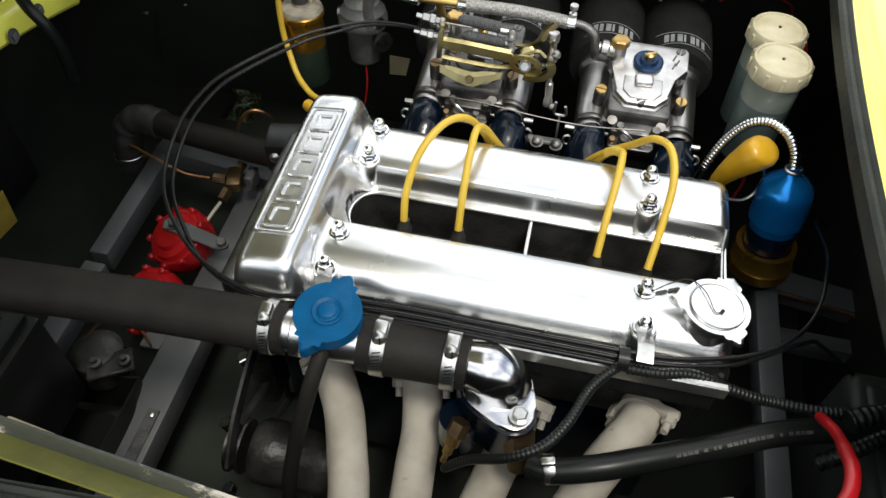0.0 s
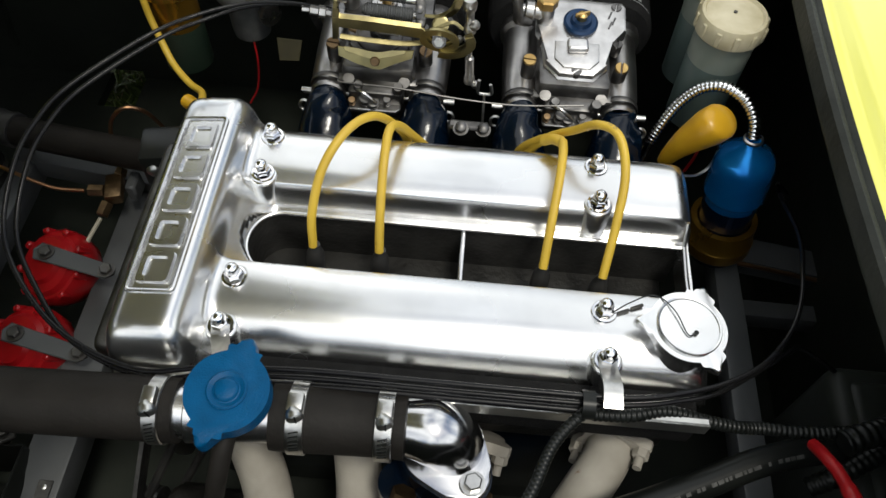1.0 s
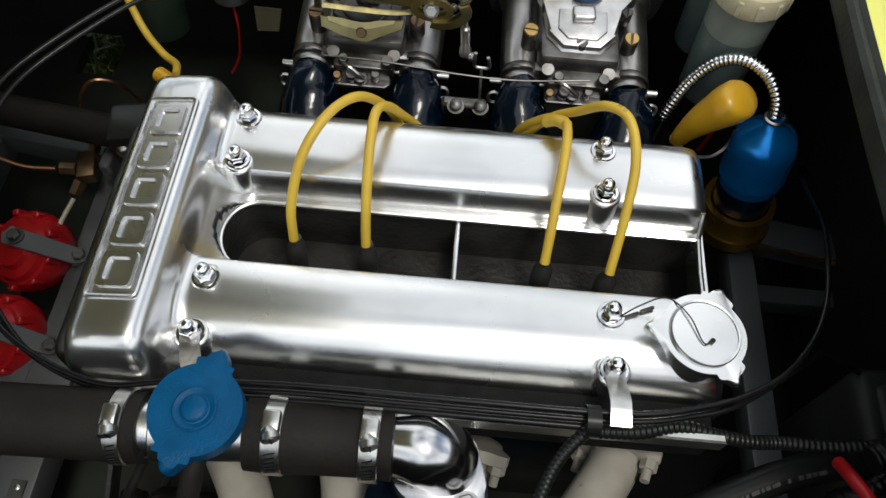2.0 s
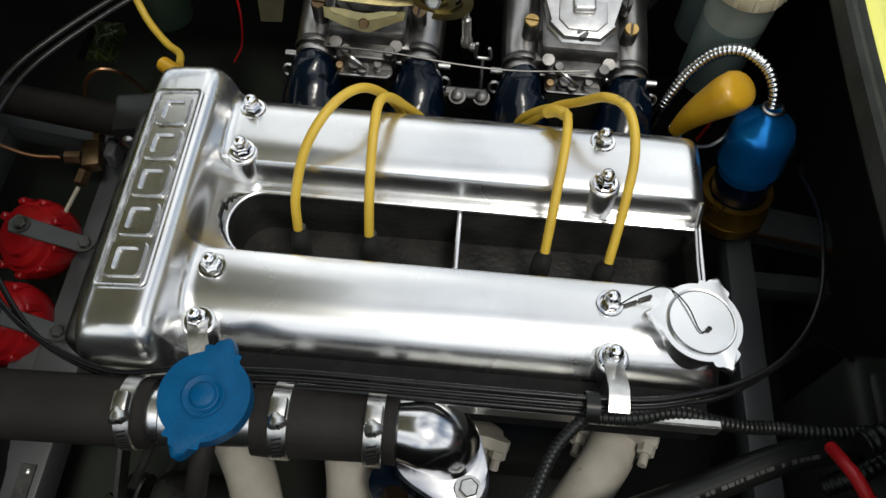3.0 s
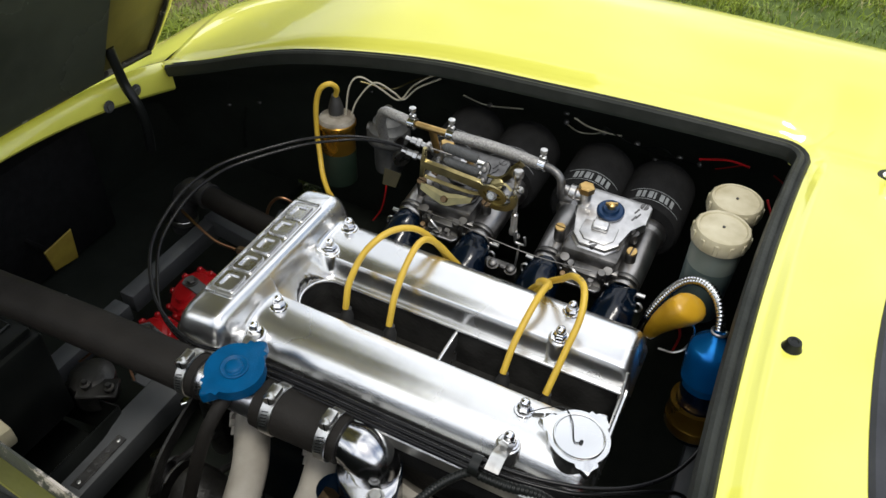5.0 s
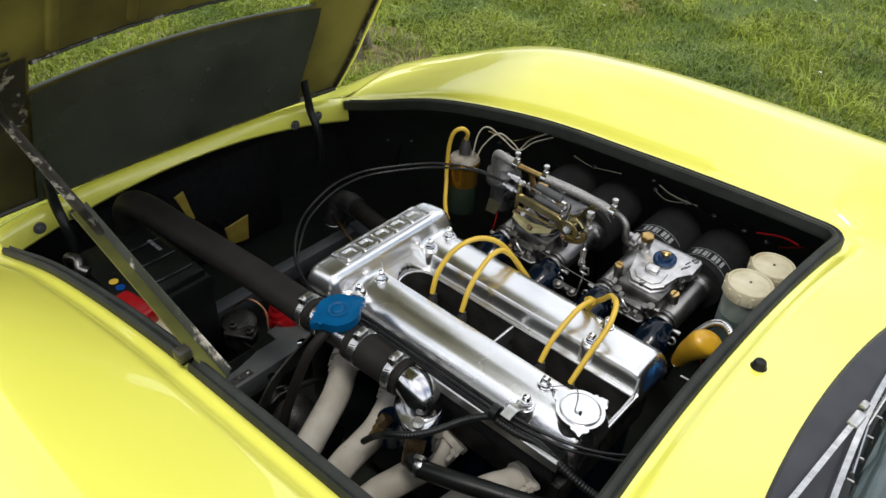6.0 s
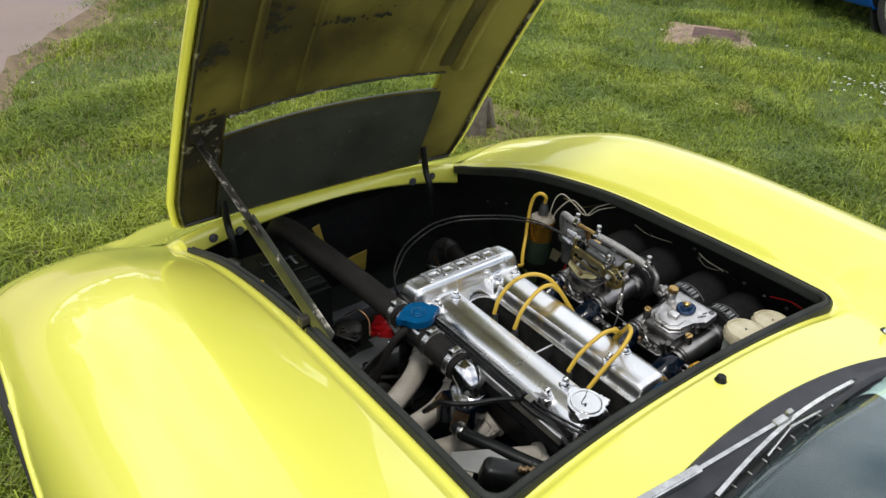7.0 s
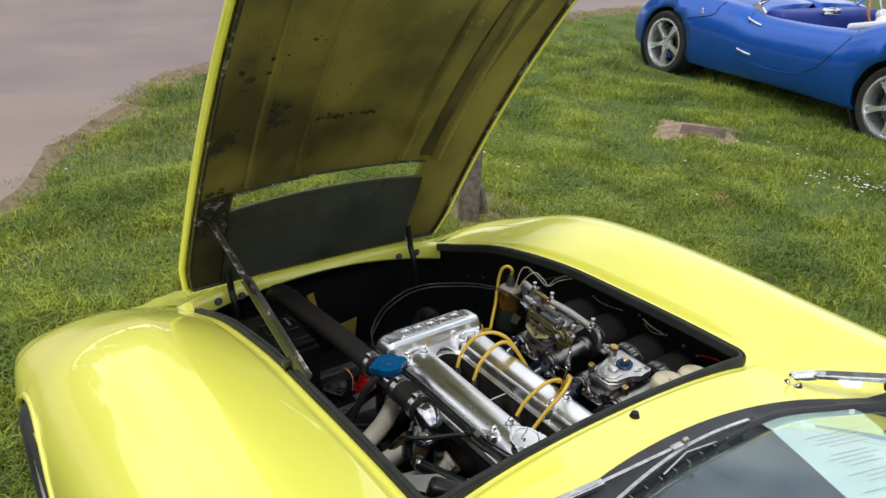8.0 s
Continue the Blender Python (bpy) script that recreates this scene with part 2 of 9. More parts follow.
    "coil_label": mat("dark_green_label", (0.010, 0.022, 0.014), 0.35, 0, (0.02, 0.03, 0.02), 18),
    "grubby": mat("grubby_white_moulding", (0.34, 0.31, 0.255), 0.6, 0, (0.16, 0.135, 0.10), 40, bump=0.3, bump_scale=120),
    "leaves": mat("tree_leaves", (0.070, 0.100, 0.022), 0.6, 0, (0.028, 0.042, 0.010), 0.6, island=0.35),
    "bark": mat("tree_bark", (0.12, 0.095, 0.07), 0.85, 0, (0.06, 0.048, 0.035), 6, bump=0.8, bump_scale=12),
    "blue_car": mat("metallic_blue_paint", (0.002, 0.105, 0.52), 0.38, 0.55, (0.002, 0.090, 0.46), 5, rough_var=0.05, coat=0.6),
    "silver": mat("silver_wheel_paint", (0.78, 0.79, 0.80), 0.28, 0.75, (0.74, 0.75, 0.76), 20),
    "white_trim": mat("white_leather", (0.70, 0.71, 0.72), 0.5, 0, (0.62, 0.63, 0.64), 12, bump=0.1, bump_scale=90),
    "blue_trim": mat("blue_leather", (0.006, 0.03, 0.25), 0.5, 0, (0.005, 0.025, 0.2), 12),
    "wood": mat("weathered_post", (0.16, 0.135, 0.105), 0.8, 0, (0.085, 0.07, 0.055), 30, bump=0.6, bump_scale=60),
    "wheel_wood": mat("varnished_wood", (0.30, 0.12, 0.045), 0.3, 0, (0.2, 0.08, 0.03), 30, coat=0.4),
    "concrete": mat("stained_concrete", (0.40, 0.285, 0.205), 0.85, 0, (0.20, 0.14, 0.10), 9, bump=0.5, bump_scale=90, wear=(0.14, 0.10, 0.08), wear_scale=7, wear_at=0.6),
    "iron": mat("rusty_iron_cover", (0.15, 0.085, 0.070), 0.75, 0.2, (0.075, 0.045, 0.038), 22, bump=0.5, bump_scale=120),
    "tarmac": mat("pink_grey_tarmac", (0.250, 0.196, 0.180), 0.85, 0, (0.180, 0.150, 0.145), 0.9, wear=(0.12, 0.10, 0.095), wear_scale=60, wear_at=0.64, bump=0.6, bump_scale=160, lo=0.3, hi=0.7),
    "path": mat("sandy_path", (0.28, 0.215, 0.185), 0.9, 0, (0.225, 0.172, 0.150), 1.2, bump=0.5, bump_scale=120, lo=0.3, hi=0.7, wear=(0.20, 0.155, 0.13), wear_scale=5, wear_at=0.66),
    "soil": mat("turf_soil", (0.085, 0.125, 0.016), 0.9, 0, (0.05, 0.078, 0.010), 14, bump=0.8, bump_scale=70, wear=(0.10, 0.105, 0.025), wear_scale=3.2, wear_at=0.63),
    "dirt": mat("bare_earth", (0.230, 0.165, 0.105), 0.92, 0, (0.125, 0.090, 0.052), 9, wear=(0.09, 0.085, 0.03), wear_scale=9, wear_at=0.56, bump=0.8, bump_scale=70),
    "grass": mat("grass_blades", (0.265, 0.325, 0.026), 0.5, 0, (0.108, 0.166, 0.013), 1.9, lo=0.38, hi=0.60, island=0.52, wear=(0.34, 0.31, 0.085), wear_scale=1.3, wear_at=0.62),
    "straw": mat("dry_grass", (0.42, 0.35, 0.19), 0.7, 0, (0.28, 0.23, 0.12), 4, island=0.3),
    "hedge": mat("hedge_leaves", (0.045, 0.065, 0.018), 0.7, 0, (0.015, 0.022, 0.008), 2.5, bump=0.8, bump_scale=12),
    "petal": mat("daisy_petals", (0.80, 0.80, 0.78), 0.6, 0, (0.72, 0.72, 0.70), 30),
}


def glass_mat(name, tint, rough=0.0):
    m = bpy.data.materials.new(name)
    m.use_nodes = True
    b = m.node_tree.nodes["Principled BSDF"]
    b.inputs["Base Color"].default_value = (*tint, 1)
    b.inputs["Transmission Weight"].default_value = 1.0
    b.inputs["Roughness"].default_value = rough
    b.inputs["IOR"].default_value = 1.5
    return m


M["glass"] = glass_mat("windscreen_glass", (0.66, 0.83, 0.83))

# ---- building helpers ----
ORIGIN = {}


def thing(name, label, category, at=(0, 0, 0), group="", kind=""):
    ob = new(name)
    ob.empty_display_size = 0.05
    ob.location = at
    ORIGIN[ob.name] = Vector(at)
    return tagged(ob, label, category, group, kind)


def finish(bm, material, name, smooth=True, angle=40):
    me = bpy.data.meshes.new(name)
    bmesh.ops.recalc_face_normals(bm, faces=bm.faces)
    bm.to_mesh(me)
    bm.free()
    me.materials.append(material)
    if smooth:
        me.shade_smooth()
        me.set_sharp_from_angle(angle=radians(angle))
    return me


def part(name, bm, material, parent, label="", smooth=True, angle=40):
    """A bmesh in world places becomes one mesh object under its parent."""
    o = ORIGIN[parent.name]
    bmesh.ops.translate(bm, verts=bm.verts, vec=-o)
    ob = new(name, finish(bm, material, name, smooth, angle))
    ob.parent = parent
    ORIGIN[ob.name] = o
    return tagged(ob, label)


def shared(name, mesh, parent, m, label=""):
    """A part on a mesh that it shares with others, at the world pose m."""
    ob = new(name, mesh)
    ob.parent = parent
    ob.matrix_basis = Matrix.Translation(-ORIGIN[parent.name]) @ m
    ORIGIN[ob.name] = ORIGIN[parent.name]
    return tagged(ob, label)


def solid(name, bm, material, label, category, at=(0, 0, 0), group="", kind="", smooth=True, angle=40):
    """A thing of one mesh, from a bmesh in world places."""
    bmesh.ops.translate(bm, verts=bm.verts, vec=-Vector(at))
    ob = new(name, finish(bm, material, name, smooth, angle))
    ob.location = at
    ORIGIN[ob.name] = Vector(at)
    return tagged(ob, label, category, group, kind)


def spline(pts, n=8, closed=False):
    """A smooth line through the points."""
    p = [Vector(q) for q in pts]
    if len(p) < 3:
        return p
    out = []
    k = len(p)
    for i in range(k if closed else k - 1):
        a, b = p[i], p[(i + 1) % k]
        z = p[i - 1] if (i or closed) else a * 2 - b
        c = p[(i + 2) % k] if (i + 2 < k or closed) else b * 2 - a
        for j in range(n):
            t = j / n
            out.append(0.5 * ((2 * a) + (b - z) * t + (2 * z - 5 * a + 4 * b - c) * t * t + (3 * a - z - 3 * b + c) * t ** 3))
    if not closed:
        out.append(p[-1])
    return out


def sweep(bm, pts, r, sides=12, caps=True, closed=False, shape=None, up=None):
    """A tube along the points. r: a number or a function of the length so far. shape: a section of (a, b) pairs instead."""
    p = [Vector(q) for q in pts]
    k = len(p)
    tang = []
    for i in range(k):
        a = p[i - 1] if (i or closed) else p[i]
        b = p[(i + 1) % k] if (i + 1 < k or closed) else p[i]
        tang.append((b - a).normalized())
    ref = Vector(up) if up else (Vector((0, 0, 1)) if abs(tang[0].z) < 0.9 else Vector((1, 0, 0)))
    nrm = (ref - tang[0] * ref.dot(tang[0])).normalized()
    rings, s = [], 0.0
    for i in range(k):
        if i:
            s += (p[i] - p[i - 1]).length
            nrm = ((Vector(up) if up else nrm) - tang[i] * (Vector(up) if up else nrm).dot(tang[i])).normalized()
        bi = tang[i].cross(nrm)
        if shape:
            rings.append([bm.verts.new(p[i] + nrm * b + bi * a) for a, b in shape])
        else:
            rr = r(s) if callable(r) else r
            rings.append([bm.verts.new(p[i] + (nrm * math.cos(2 * math.pi * j / sides) + bi * math.sin(2 * math.pi * j / sides)) * rr) for j in range(sides)])
    m = len(rings[0])
    for i in range(k if closed else k - 1):
        A, B = rings[i], rings[(i + 1) % k]
        for j in range(m):
            bm.faces.new((A[j], A[(j + 1) % m], B[(j + 1) % m], B[j]))
    if caps and not closed:
        bm.faces.new(rings[0][::-1])
        bm.faces.new(rings[-1])
    return bm


def tube(pts, r, sides=12, n=8, **k):
    return sweep(bmesh.new(), spline(pts, n), r, sides, **k)


def lathe(bm, profile, m=None, n=28, start=0.0, turn=2 * math.pi):
    """A turned shape: profile of (radius, height), about the z axis of the pose m."""
    m = m or Matrix()
    full = turn > 6.2
    cols = []
    for i in range(n if full else n + 1):
        a = start + turn * i / n
        cols.append([bm.verts.new(m @ Vector((r * math.cos(a), r * math.sin(a), z))) if r > 1e-6 or i == 0 else None for r, z in profile])
    for i, (r, z) in enumerate(profile):
        if r <= 1e-6:
            for c in cols:
                c[i] = cols[0][i]
    for i in range(n):
        A, B = cols[i], cols[(i + 1) % len(cols)]
        for j in range(len(profile) - 1):
            f = []
            for v in (A[j], B[j], B[j + 1], A[j + 1]):
                if v not in f:
                    f.append(v)
            if len(f) > 2:
                bm.faces.new(f)
    return bm


def box(bm, m, size, bevel=0.0, seg=2):
    """A box of that size about the pose m, with rounded edges."""
    r = bmesh.ops.create_cube(bm, size=1.0, matrix=m @ Matrix.Diagonal((*size, 1)))
    if bevel:
        es = list({e for v in r["verts"] for e in v.link_edges})
        bmesh.ops.bevel(bm, geom=es, offset=bevel, segments=seg, affect="EDGES", profile=0.5)
    return bm


def slab(bm, outline, m, z0, z1, bevel=0.0, seg=2):
    """A flat outline of (a, b) raised from z0 to z1 in the pose m, its upper edge rounded."""
    lo = [bm.verts.new(m @ Vector((a, b, z0))) for a, b in outline]
    hi = [bm.verts.new(m @ Vector((a, b, z1))) for a, b in outline]
    k = len(lo)
    bm.faces.new(lo[::-1])
    top = bm.faces.new(hi)
    for i in range(k):
        bm.faces.new((lo[i], lo[(i + 1) % k], hi[(i + 1) % k], hi[i]))
    if bevel:
        bmesh.ops.bevel(bm, geom=list(top.edges), offset=bevel, segments=seg, affect="EDGES", profile=0.5)
    return bm


def axis(a, b):
    """The pose at a whose z axis points to b, and the distance."""
    a, b = Vector(a), Vector(b)
    return Matrix.Translation(a) @ (b - a).to_track_quat("Z", "Y").to_matrix().to_4x4(), (b - a).length


def ring(cx, cy, r, n=24, a0=0.0, a1=2 * math.pi):
    return [(cx + r * math.cos(a0 + (a1 - a0) * i / n), cy + r * math.sin(a0 + (a1 - a0) * i / n)) for i in range(n)]


def hexagon(r):
    return [(r * math.cos(math.pi * i / 3), r * math.sin(math.pi * i / 3)) for i in range(6)]


def lerp(x, table):
    """Between the rows (x, value) of a table."""
    if x <= table[0][0]:
        return table[0][1]
    for (a, u), (b, v) in zip(table, table[1:]):
        if x <= b:
            t = (x - a) / (b - a)
            return u + (v - u) * t
    return table[-1][1]


def smooth_table(table, n=6):
    """A finer table on a smooth line through the given one."""
    q = spline([(a, b, 0) for a, b in table], n)
    return [(v.x, v.y) for v in q]


def hex_bolt(head=0.008, high=0.006, washer=0.0, name="bolt", material=None):
    bm = bmesh.new()
    if washer:
        lathe(bm, [(0, 0), (washer, 0), (washer, 0.0015), (0, 0.0015)], n=16)
    slab(bm, hexagon(head), Matrix(), 0.001, high, 0.001, 1)
    return finish(bm, material or M["steel"], name)

# ---- the yellow car: shape of the shell (x to the rear, y to its right; it leans a little to its right) ----
LEAN_Y, Y_MID = 0.02, 0.012
RIM = smooth_table([(-1.5, 0.14), (-1.2, 0.275), (-1.0, 0.380), (-0.9, 0.440), (-0.8, 0.498), (-0.68, 0.543), (-0.47, 0.622), (-0.22, 0.674), (0.0, 0.691), (0.18, 0.700), (0.34, 0.703), (0.6, 0.705), (1.8, 0.705)])
CREST = smooth_table([(-1.5, 0.15), (-1.2, 0.305), (-1.0, 0.414), (-0.83, 0.523), (-0.63, 0.617), (-0.40, 0.709), (-0.16, 0.746), (0.10, 0.760), (0.32, 0.762), (0.55, 0.762), (0.8, 0.76), (1.8, 0.75)])
HALF = smooth_table([(-1.5, 0.44), (-1.35, 0.61), (-1.2, 0.71), (-1.0, 0.80), (-0.8, 0.852), (-0.5, 0.868), (0.0, 0.86), (0.5, 0.84), (1.8, 0.84)])
Y_RIM, Y_EDGE, Y_CREST, X_FRONT, X_REAR = 0.408, 0.446, 0.61, -0.80, 0.325
X_END, X_CH = X_REAR + 0.020, X_REAR + 0.068


def camber(x):
    """How much the bonnet's place is bowed up, across the car."""
    return lerp(x, ((-0.8, 0.034), (-0.25, 0.012)))


def shell_z(x, y):
    """Height of the closed upper shell, before the lean."""
    a, rim, crest, half = abs(y), lerp(x, RIM), lerp(x, CREST), lerp(x, HALF)
    yc = min(Y_CREST, half * 0.74)
    k = ease((x - 0.31) / 0.07)
    low = rim + 0.006 - 0.016 * k
    edge = Y_EDGE + 0.07 * ease((x - 0.42) / 0.16)
    if a <= edge:
        return low + (camber(x) + 0.014 * k) * (1 - min(1.0, a / Y_EDGE) ** (4 - 2 * k))
    if a <= yc:
        u = (a - edge) / (yc - edge)
        return low + (crest - low) * (1 - (1 - u) ** 1.35)
    return crest


def outside(x, y):
    """Distance outwards from the seal's outer edge, which is rounded at the rear corners."""
    dx, dy = x - (X_REAR + 0.12 * min(abs(y), 0.42) ** 2 + 0.016), abs(y) - (Y_RIM + 0.020)
    return math.hypot(max(dx + 0.045, 0.0), max(dy + 0.045, 0.0)) - 0.045


def ease(t):
    t = max(0.0, min(1.0, t))
    return t * t * (3 - 2 * t)


def recess(x, y):
    """Depth of the shelf that runs round the bay's opening, outside its seal, and of the channel in which the seal lies."""
    d = outside(x, y)
    k = ease((abs(y) - 0.40) / 0.03)
    shelf = 0.011 * (1 - ease((d - 0.007 - 0.004 * k) / (0.016 + 0.007 * k))) * ease((x + 0.78) / 0.06)
    return shelf + 0.006 * (1 - ease((d + 0.004) / 0.006)) * ease((x + 0.84) / 0.04)


def screen_y(x):
    """How far out the windscreen's edge lies at x."""
    return lerp(x, [(0.452 + 0.34 * v * v + 0.5 * v ** 4, v) for v in (0, 0.1, 0.2, 0.3, 0.36, 0.42, 0.48, 0.54, 0.6, 0.66)])


def side_profile(x, n=14):
    """From the crest outwards and down to the sill, as (y, z)."""
    crest, half = lerp(x, CREST), lerp(x, HALF)
    yc = min(Y_CREST, half * 0.74)
    z_side = 0.40 if x > -0.9 else 0.40 - 0.22 * min(1, (-0.9 - x) / 0.5)
    z_side = min(z_side, crest - 0.03)
    out = []
    for i in range(n + 1):
        a = i / n * math.pi / 2
        out.append((yc + (half - yc) * math.sin(a) ** 0.92, z_side + (crest - z_side) * math.cos(a) ** 0.82))
    lower = [(half, z_side), (half - 0.005, z_side * 0.75 + 0.04), (half - 0.03, max(0.12, z_side - 0.20)), (half - 0.06, 0.11)]
    for (a, b), (c, d) in zip(lower, lower[1:]):
        out += [(a + (c - a) * k / 6, b + (d - b) * k / 6) for k in range(1, 7)]
    return out


def screen_x(y):
    """Where the shell meets the windscreen."""
    return 0.452 + 0.34 * y * y + 0.5 * y ** 4


def leaned(x, y, z):
    return Vector((x, y + Y_MID, z - LEAN_Y * y))


def rear_edge(y):
    """The bowed rear edge of the engine bay."""
    return X_REAR + 0.12 * y * y


def stations(a, b, step):
    n = max(2, round((b - a) / step))
    return [a + (b - a) * i / n for i in range(n + 1)]


def grid(bm, rows):
    vs = [[bm.verts.new(p) for p in r] for r in rows]
    for A, B in zip(vs, vs[1:]):
        for i in range(len(A) - 1):
            bm.faces.new((A[i], A[i + 1], B[i + 1], B[i]))
    return vs


ARCH_X, ARCH_Z, ARCH_R = -0.445, 0.215, 0.315
car = thing("sports_car", "lemon yellow glassfibre sports car with its bonnet propped open", "car", (0, 0, 0))


def shell_side(side):
    """One wing: channel at the bay's edge, crown, flank and wheel arch."""
    bm = bmesh.new()
    xs = stations(X_FRONT, 0.30, 0.0160) + stations(0.306, X_END, 0.008) + stations(X_END + 0.001, 0.44, 0.006) + stations(0.45, 0.66, 0.012) + stations(0.70, 1.75, 0.05)
    rows = []
    for x in xs:
        rim = lerp(x, RIM)
        lo = max(Y_RIM + 0.003, min(screen_y(x), Y_CREST - 0.012))
        g = max(0.0, min(1.0, (-0.715 - x) / 0.06)) if side < 0 else 0.0
        inner = []
        for i in range(34):
            y = lo + (Y_CREST - lo) * i / 34
            z = shell_z(x, y) - recess(x, y)
            if i == 0 and x <= X_END:
                z -= 0.008 * (1 - g)
            z += (shell_z(x, y) - z) * g
            inner.append((y, z))
        rows.append([leaned(x, side * y, z) for y, z in inner + side_profile(x)])
    k = min(len(r) for r in rows)
    vs = grid(bm, [r[-k:] for r in rows])
    cut = [f for f in bm.faces if max(abs(v.co.y) for v in f.verts) > 0.70 and all((v.co.x - ARCH_X) ** 2 + (v.co.z + LEAN_Y * v.co.y - ARCH_Z) ** 2 < ARCH_R ** 2 for v in f.verts)]
    bmesh.ops.delete(bm, geom=cut, context="FACES")
    # draw the ragged edge of the arch on to its circle and turn a lip inwards
    lip = [v for v in bm.verts if v.is_boundary and abs(v.co.y) > 0.70 and (v.co.x - ARCH_X) ** 2 + (v.co.z + LEAN_Y * v.co.y - ARCH_Z) ** 2 < (ARCH_R + 0.05) ** 2 and v.co.z > 0.115]
    for v in lip:
        z = v.co.z + LEAN_Y * v.co.y
        d = math.hypot(v.co.x - ARCH_X, z - ARCH_Z)
        f = ARCH_R / d
        v.co.x = ARCH_X + (v.co.x - ARCH_X) * f
        v.co.z = ARCH_Z + (z - ARCH_Z) * f - LEAN_Y * v.co.y
    return bm


for side in (1, -1):
    w = part("wing", shell_side(side), M["yellow"], car, "" if side > 0 else "wing above the front wheel arch")
    mod = w.modifiers.new("thick", "SOLIDIFY")
    mod.thickness, mod.offset = 0.006, -1.0

# nose ahead of the bay
bm = bmesh.new()
rows = []
for x in stations(-1.46, X_FRONT, 0.04):
    half = lerp(x, HALF)
    yc = min(Y_CREST, half * 0.74)
    prof = [(y, shell_z(x, y)) for y in stations(0, yc, yc / 14)[:-1]] + side_profile(x)
    rows.append([leaned(x, -y, z) for y, z in prof[:0:-1]] + [leaned(x, y, z) for y, z in prof])
first = [leaned(-1.50 + 0.10 * abs(p.y) ** 2, p.y * 0.92, max(0.13, p.z * 0.45)) for p in rows[0]]
grid(bm, [first] + rows)
part("nose", bm, M["yellow"], car)

# flange that carries the hinges, at the front of the bay
bm = bmesh.new()
rows = []
for y in stations(-0.425, 0.425, 0.03):
    zt = lerp(X_FRONT, RIM) + 0.006 + camber(X_FRONT) * (1 - (y / Y_EDGE) ** 4)
    bow = 0.010 * (1 - (y / 0.43) ** 2)
    low = max(0.020, zt - 0.517 + 0.31 * y * y)
    rows.append([leaned(X_FRONT + 0.004 - bow, y, zt), leaned(X_FRONT + 0.018 - bow, y, zt - 0.004), leaned(X_FRONT + 0.024 - bow, y, zt - 0.012),
                 leaned(X_FRONT + 0.028 - bow, y, zt - low), leaned(X_FRONT + 0.024 - bow, y, zt - low - 0.006), leaned(X_FRONT + 0.012 - bow, y, zt - low - 0.006)])
grid(bm, rows)
part("hinge_flange", bm, M["yellow"], car, "yellow flange that carries the bonnet hinges")

# cowl between bay and windscreen, with its channel at the bay's edge
bm = bmesh.new()
rows = []
for y in stations(-0.475, -0.30, 0.006) + stations(-0.29, 0.29, 0.0175) + stations(0.30, 0.475, 0.006):
    x0, x1 = rear_edge(y) + 0.005, screen_x(y)
    if abs(y) < Y_RIM - 0.002:
        r = [(x0 - 0.002, shell_z(x0, y) - 0.024), (x0, shell_z(x0, y) - recess(x0, y))]
    else:
        x0 = X_REAR + 0.014 + 0.6 * (abs(y) - Y_RIM)
        r = [(x0 - 0.002, shell_z(x0 - 0.002, y) - recess(x0 - 0.002, y) - (0.010 if abs(y) < 0.42 else 0.0)), (x0, shell_z(x0, y) - recess(x0, y))]
    for i in range(25):
        x = x0 + 0.003 + (x1 - x0 - 0.003) * (i / 24) ** 1.3
        r.append((x, shell_z(x, y) - recess(x, y) + 0.0005 * ease((abs(y) - 0.38) / 0.03)))
    rows.append([leaned(x, y, z) for x, z in r])
grid(bm, rows)
part("cowl", bm, M["yellow"], car, "yellow cowl below the windscreen")

# inner walls of the engine bay
INNER_R, INNER_L, FLOOR_Z = 0.60, -0.56, 0.13
for side, y in ((1, INNER_R), (-1, INNER_L)):
    bm = bmesh.new()
    rows = []
    for x in stations(-1.0, 0.50, 0.0335):
        rim = min(lerp(x, RIM), shell_z(x, 0.43) - 0.004)
        rows.append([leaned(x, side * (Y_RIM + 0.002), rim - 0.012), leaned(x, side * (Y_RIM + 0.03), rim - 0.030), leaned(x, (abs(y) - 0.05) * side, rim - 0.10), leaned(x, y, rim - 0.20), leaned(x, y, 0.168), leaned(x, y, FLOOR_Z)])
    grid(bm, rows)
    if side > 0:
        gap = [f for f in bm.faces if -0.64 < f.calc_center_median().x < -0.57 and f.calc_center_median().z < 0.166]
        bmesh.ops.delete(bm, geom=gap, context="FACES")
    part("inner_wing", bm, M["bay_black"], car, "black painted inner wing of the engine bay")
bm = bmesh.new()
grid(bm, [[leaned(x, y, shell_z(x, y) - dz) for x, dz in ((-0.80, 0.012), (-0.835, 0.016), (-0.90, 0.018), (-0.96, 0.02))] + [leaned(-0.98, y, 0.12)] for y in stations(-0.60, 0.60, 0.05)])
part("front_bulkhead", bm, M["bay_black"], car)
bm = bmesh.new()
grid(bm, [[leaned(x, y, z) for x, z in ((X_REAR + 0.12 * y * y + 0.006, 0.690), (0.42, 0.680), (0.49, 0.62), (0.50, 0.13))] for y in stations(-0.56, 0.60, 0.05)])
part("rear_bulkhead", bm, M["bay_black"], car)
bm = bmesh.new()
slab(bm, [(0.51, -0.58), (0.51, 0.62), (-0.564, 0.62), (-0.564, 0.535), (-0.630, 0.535), (-0.630, 0.62), (-1.0, 0.62), (-1.0, -0.58)], pose(0, 0, FLOOR_Z), -0.01, 0.01)
part("undertray", bm, M["bay_black"], car)

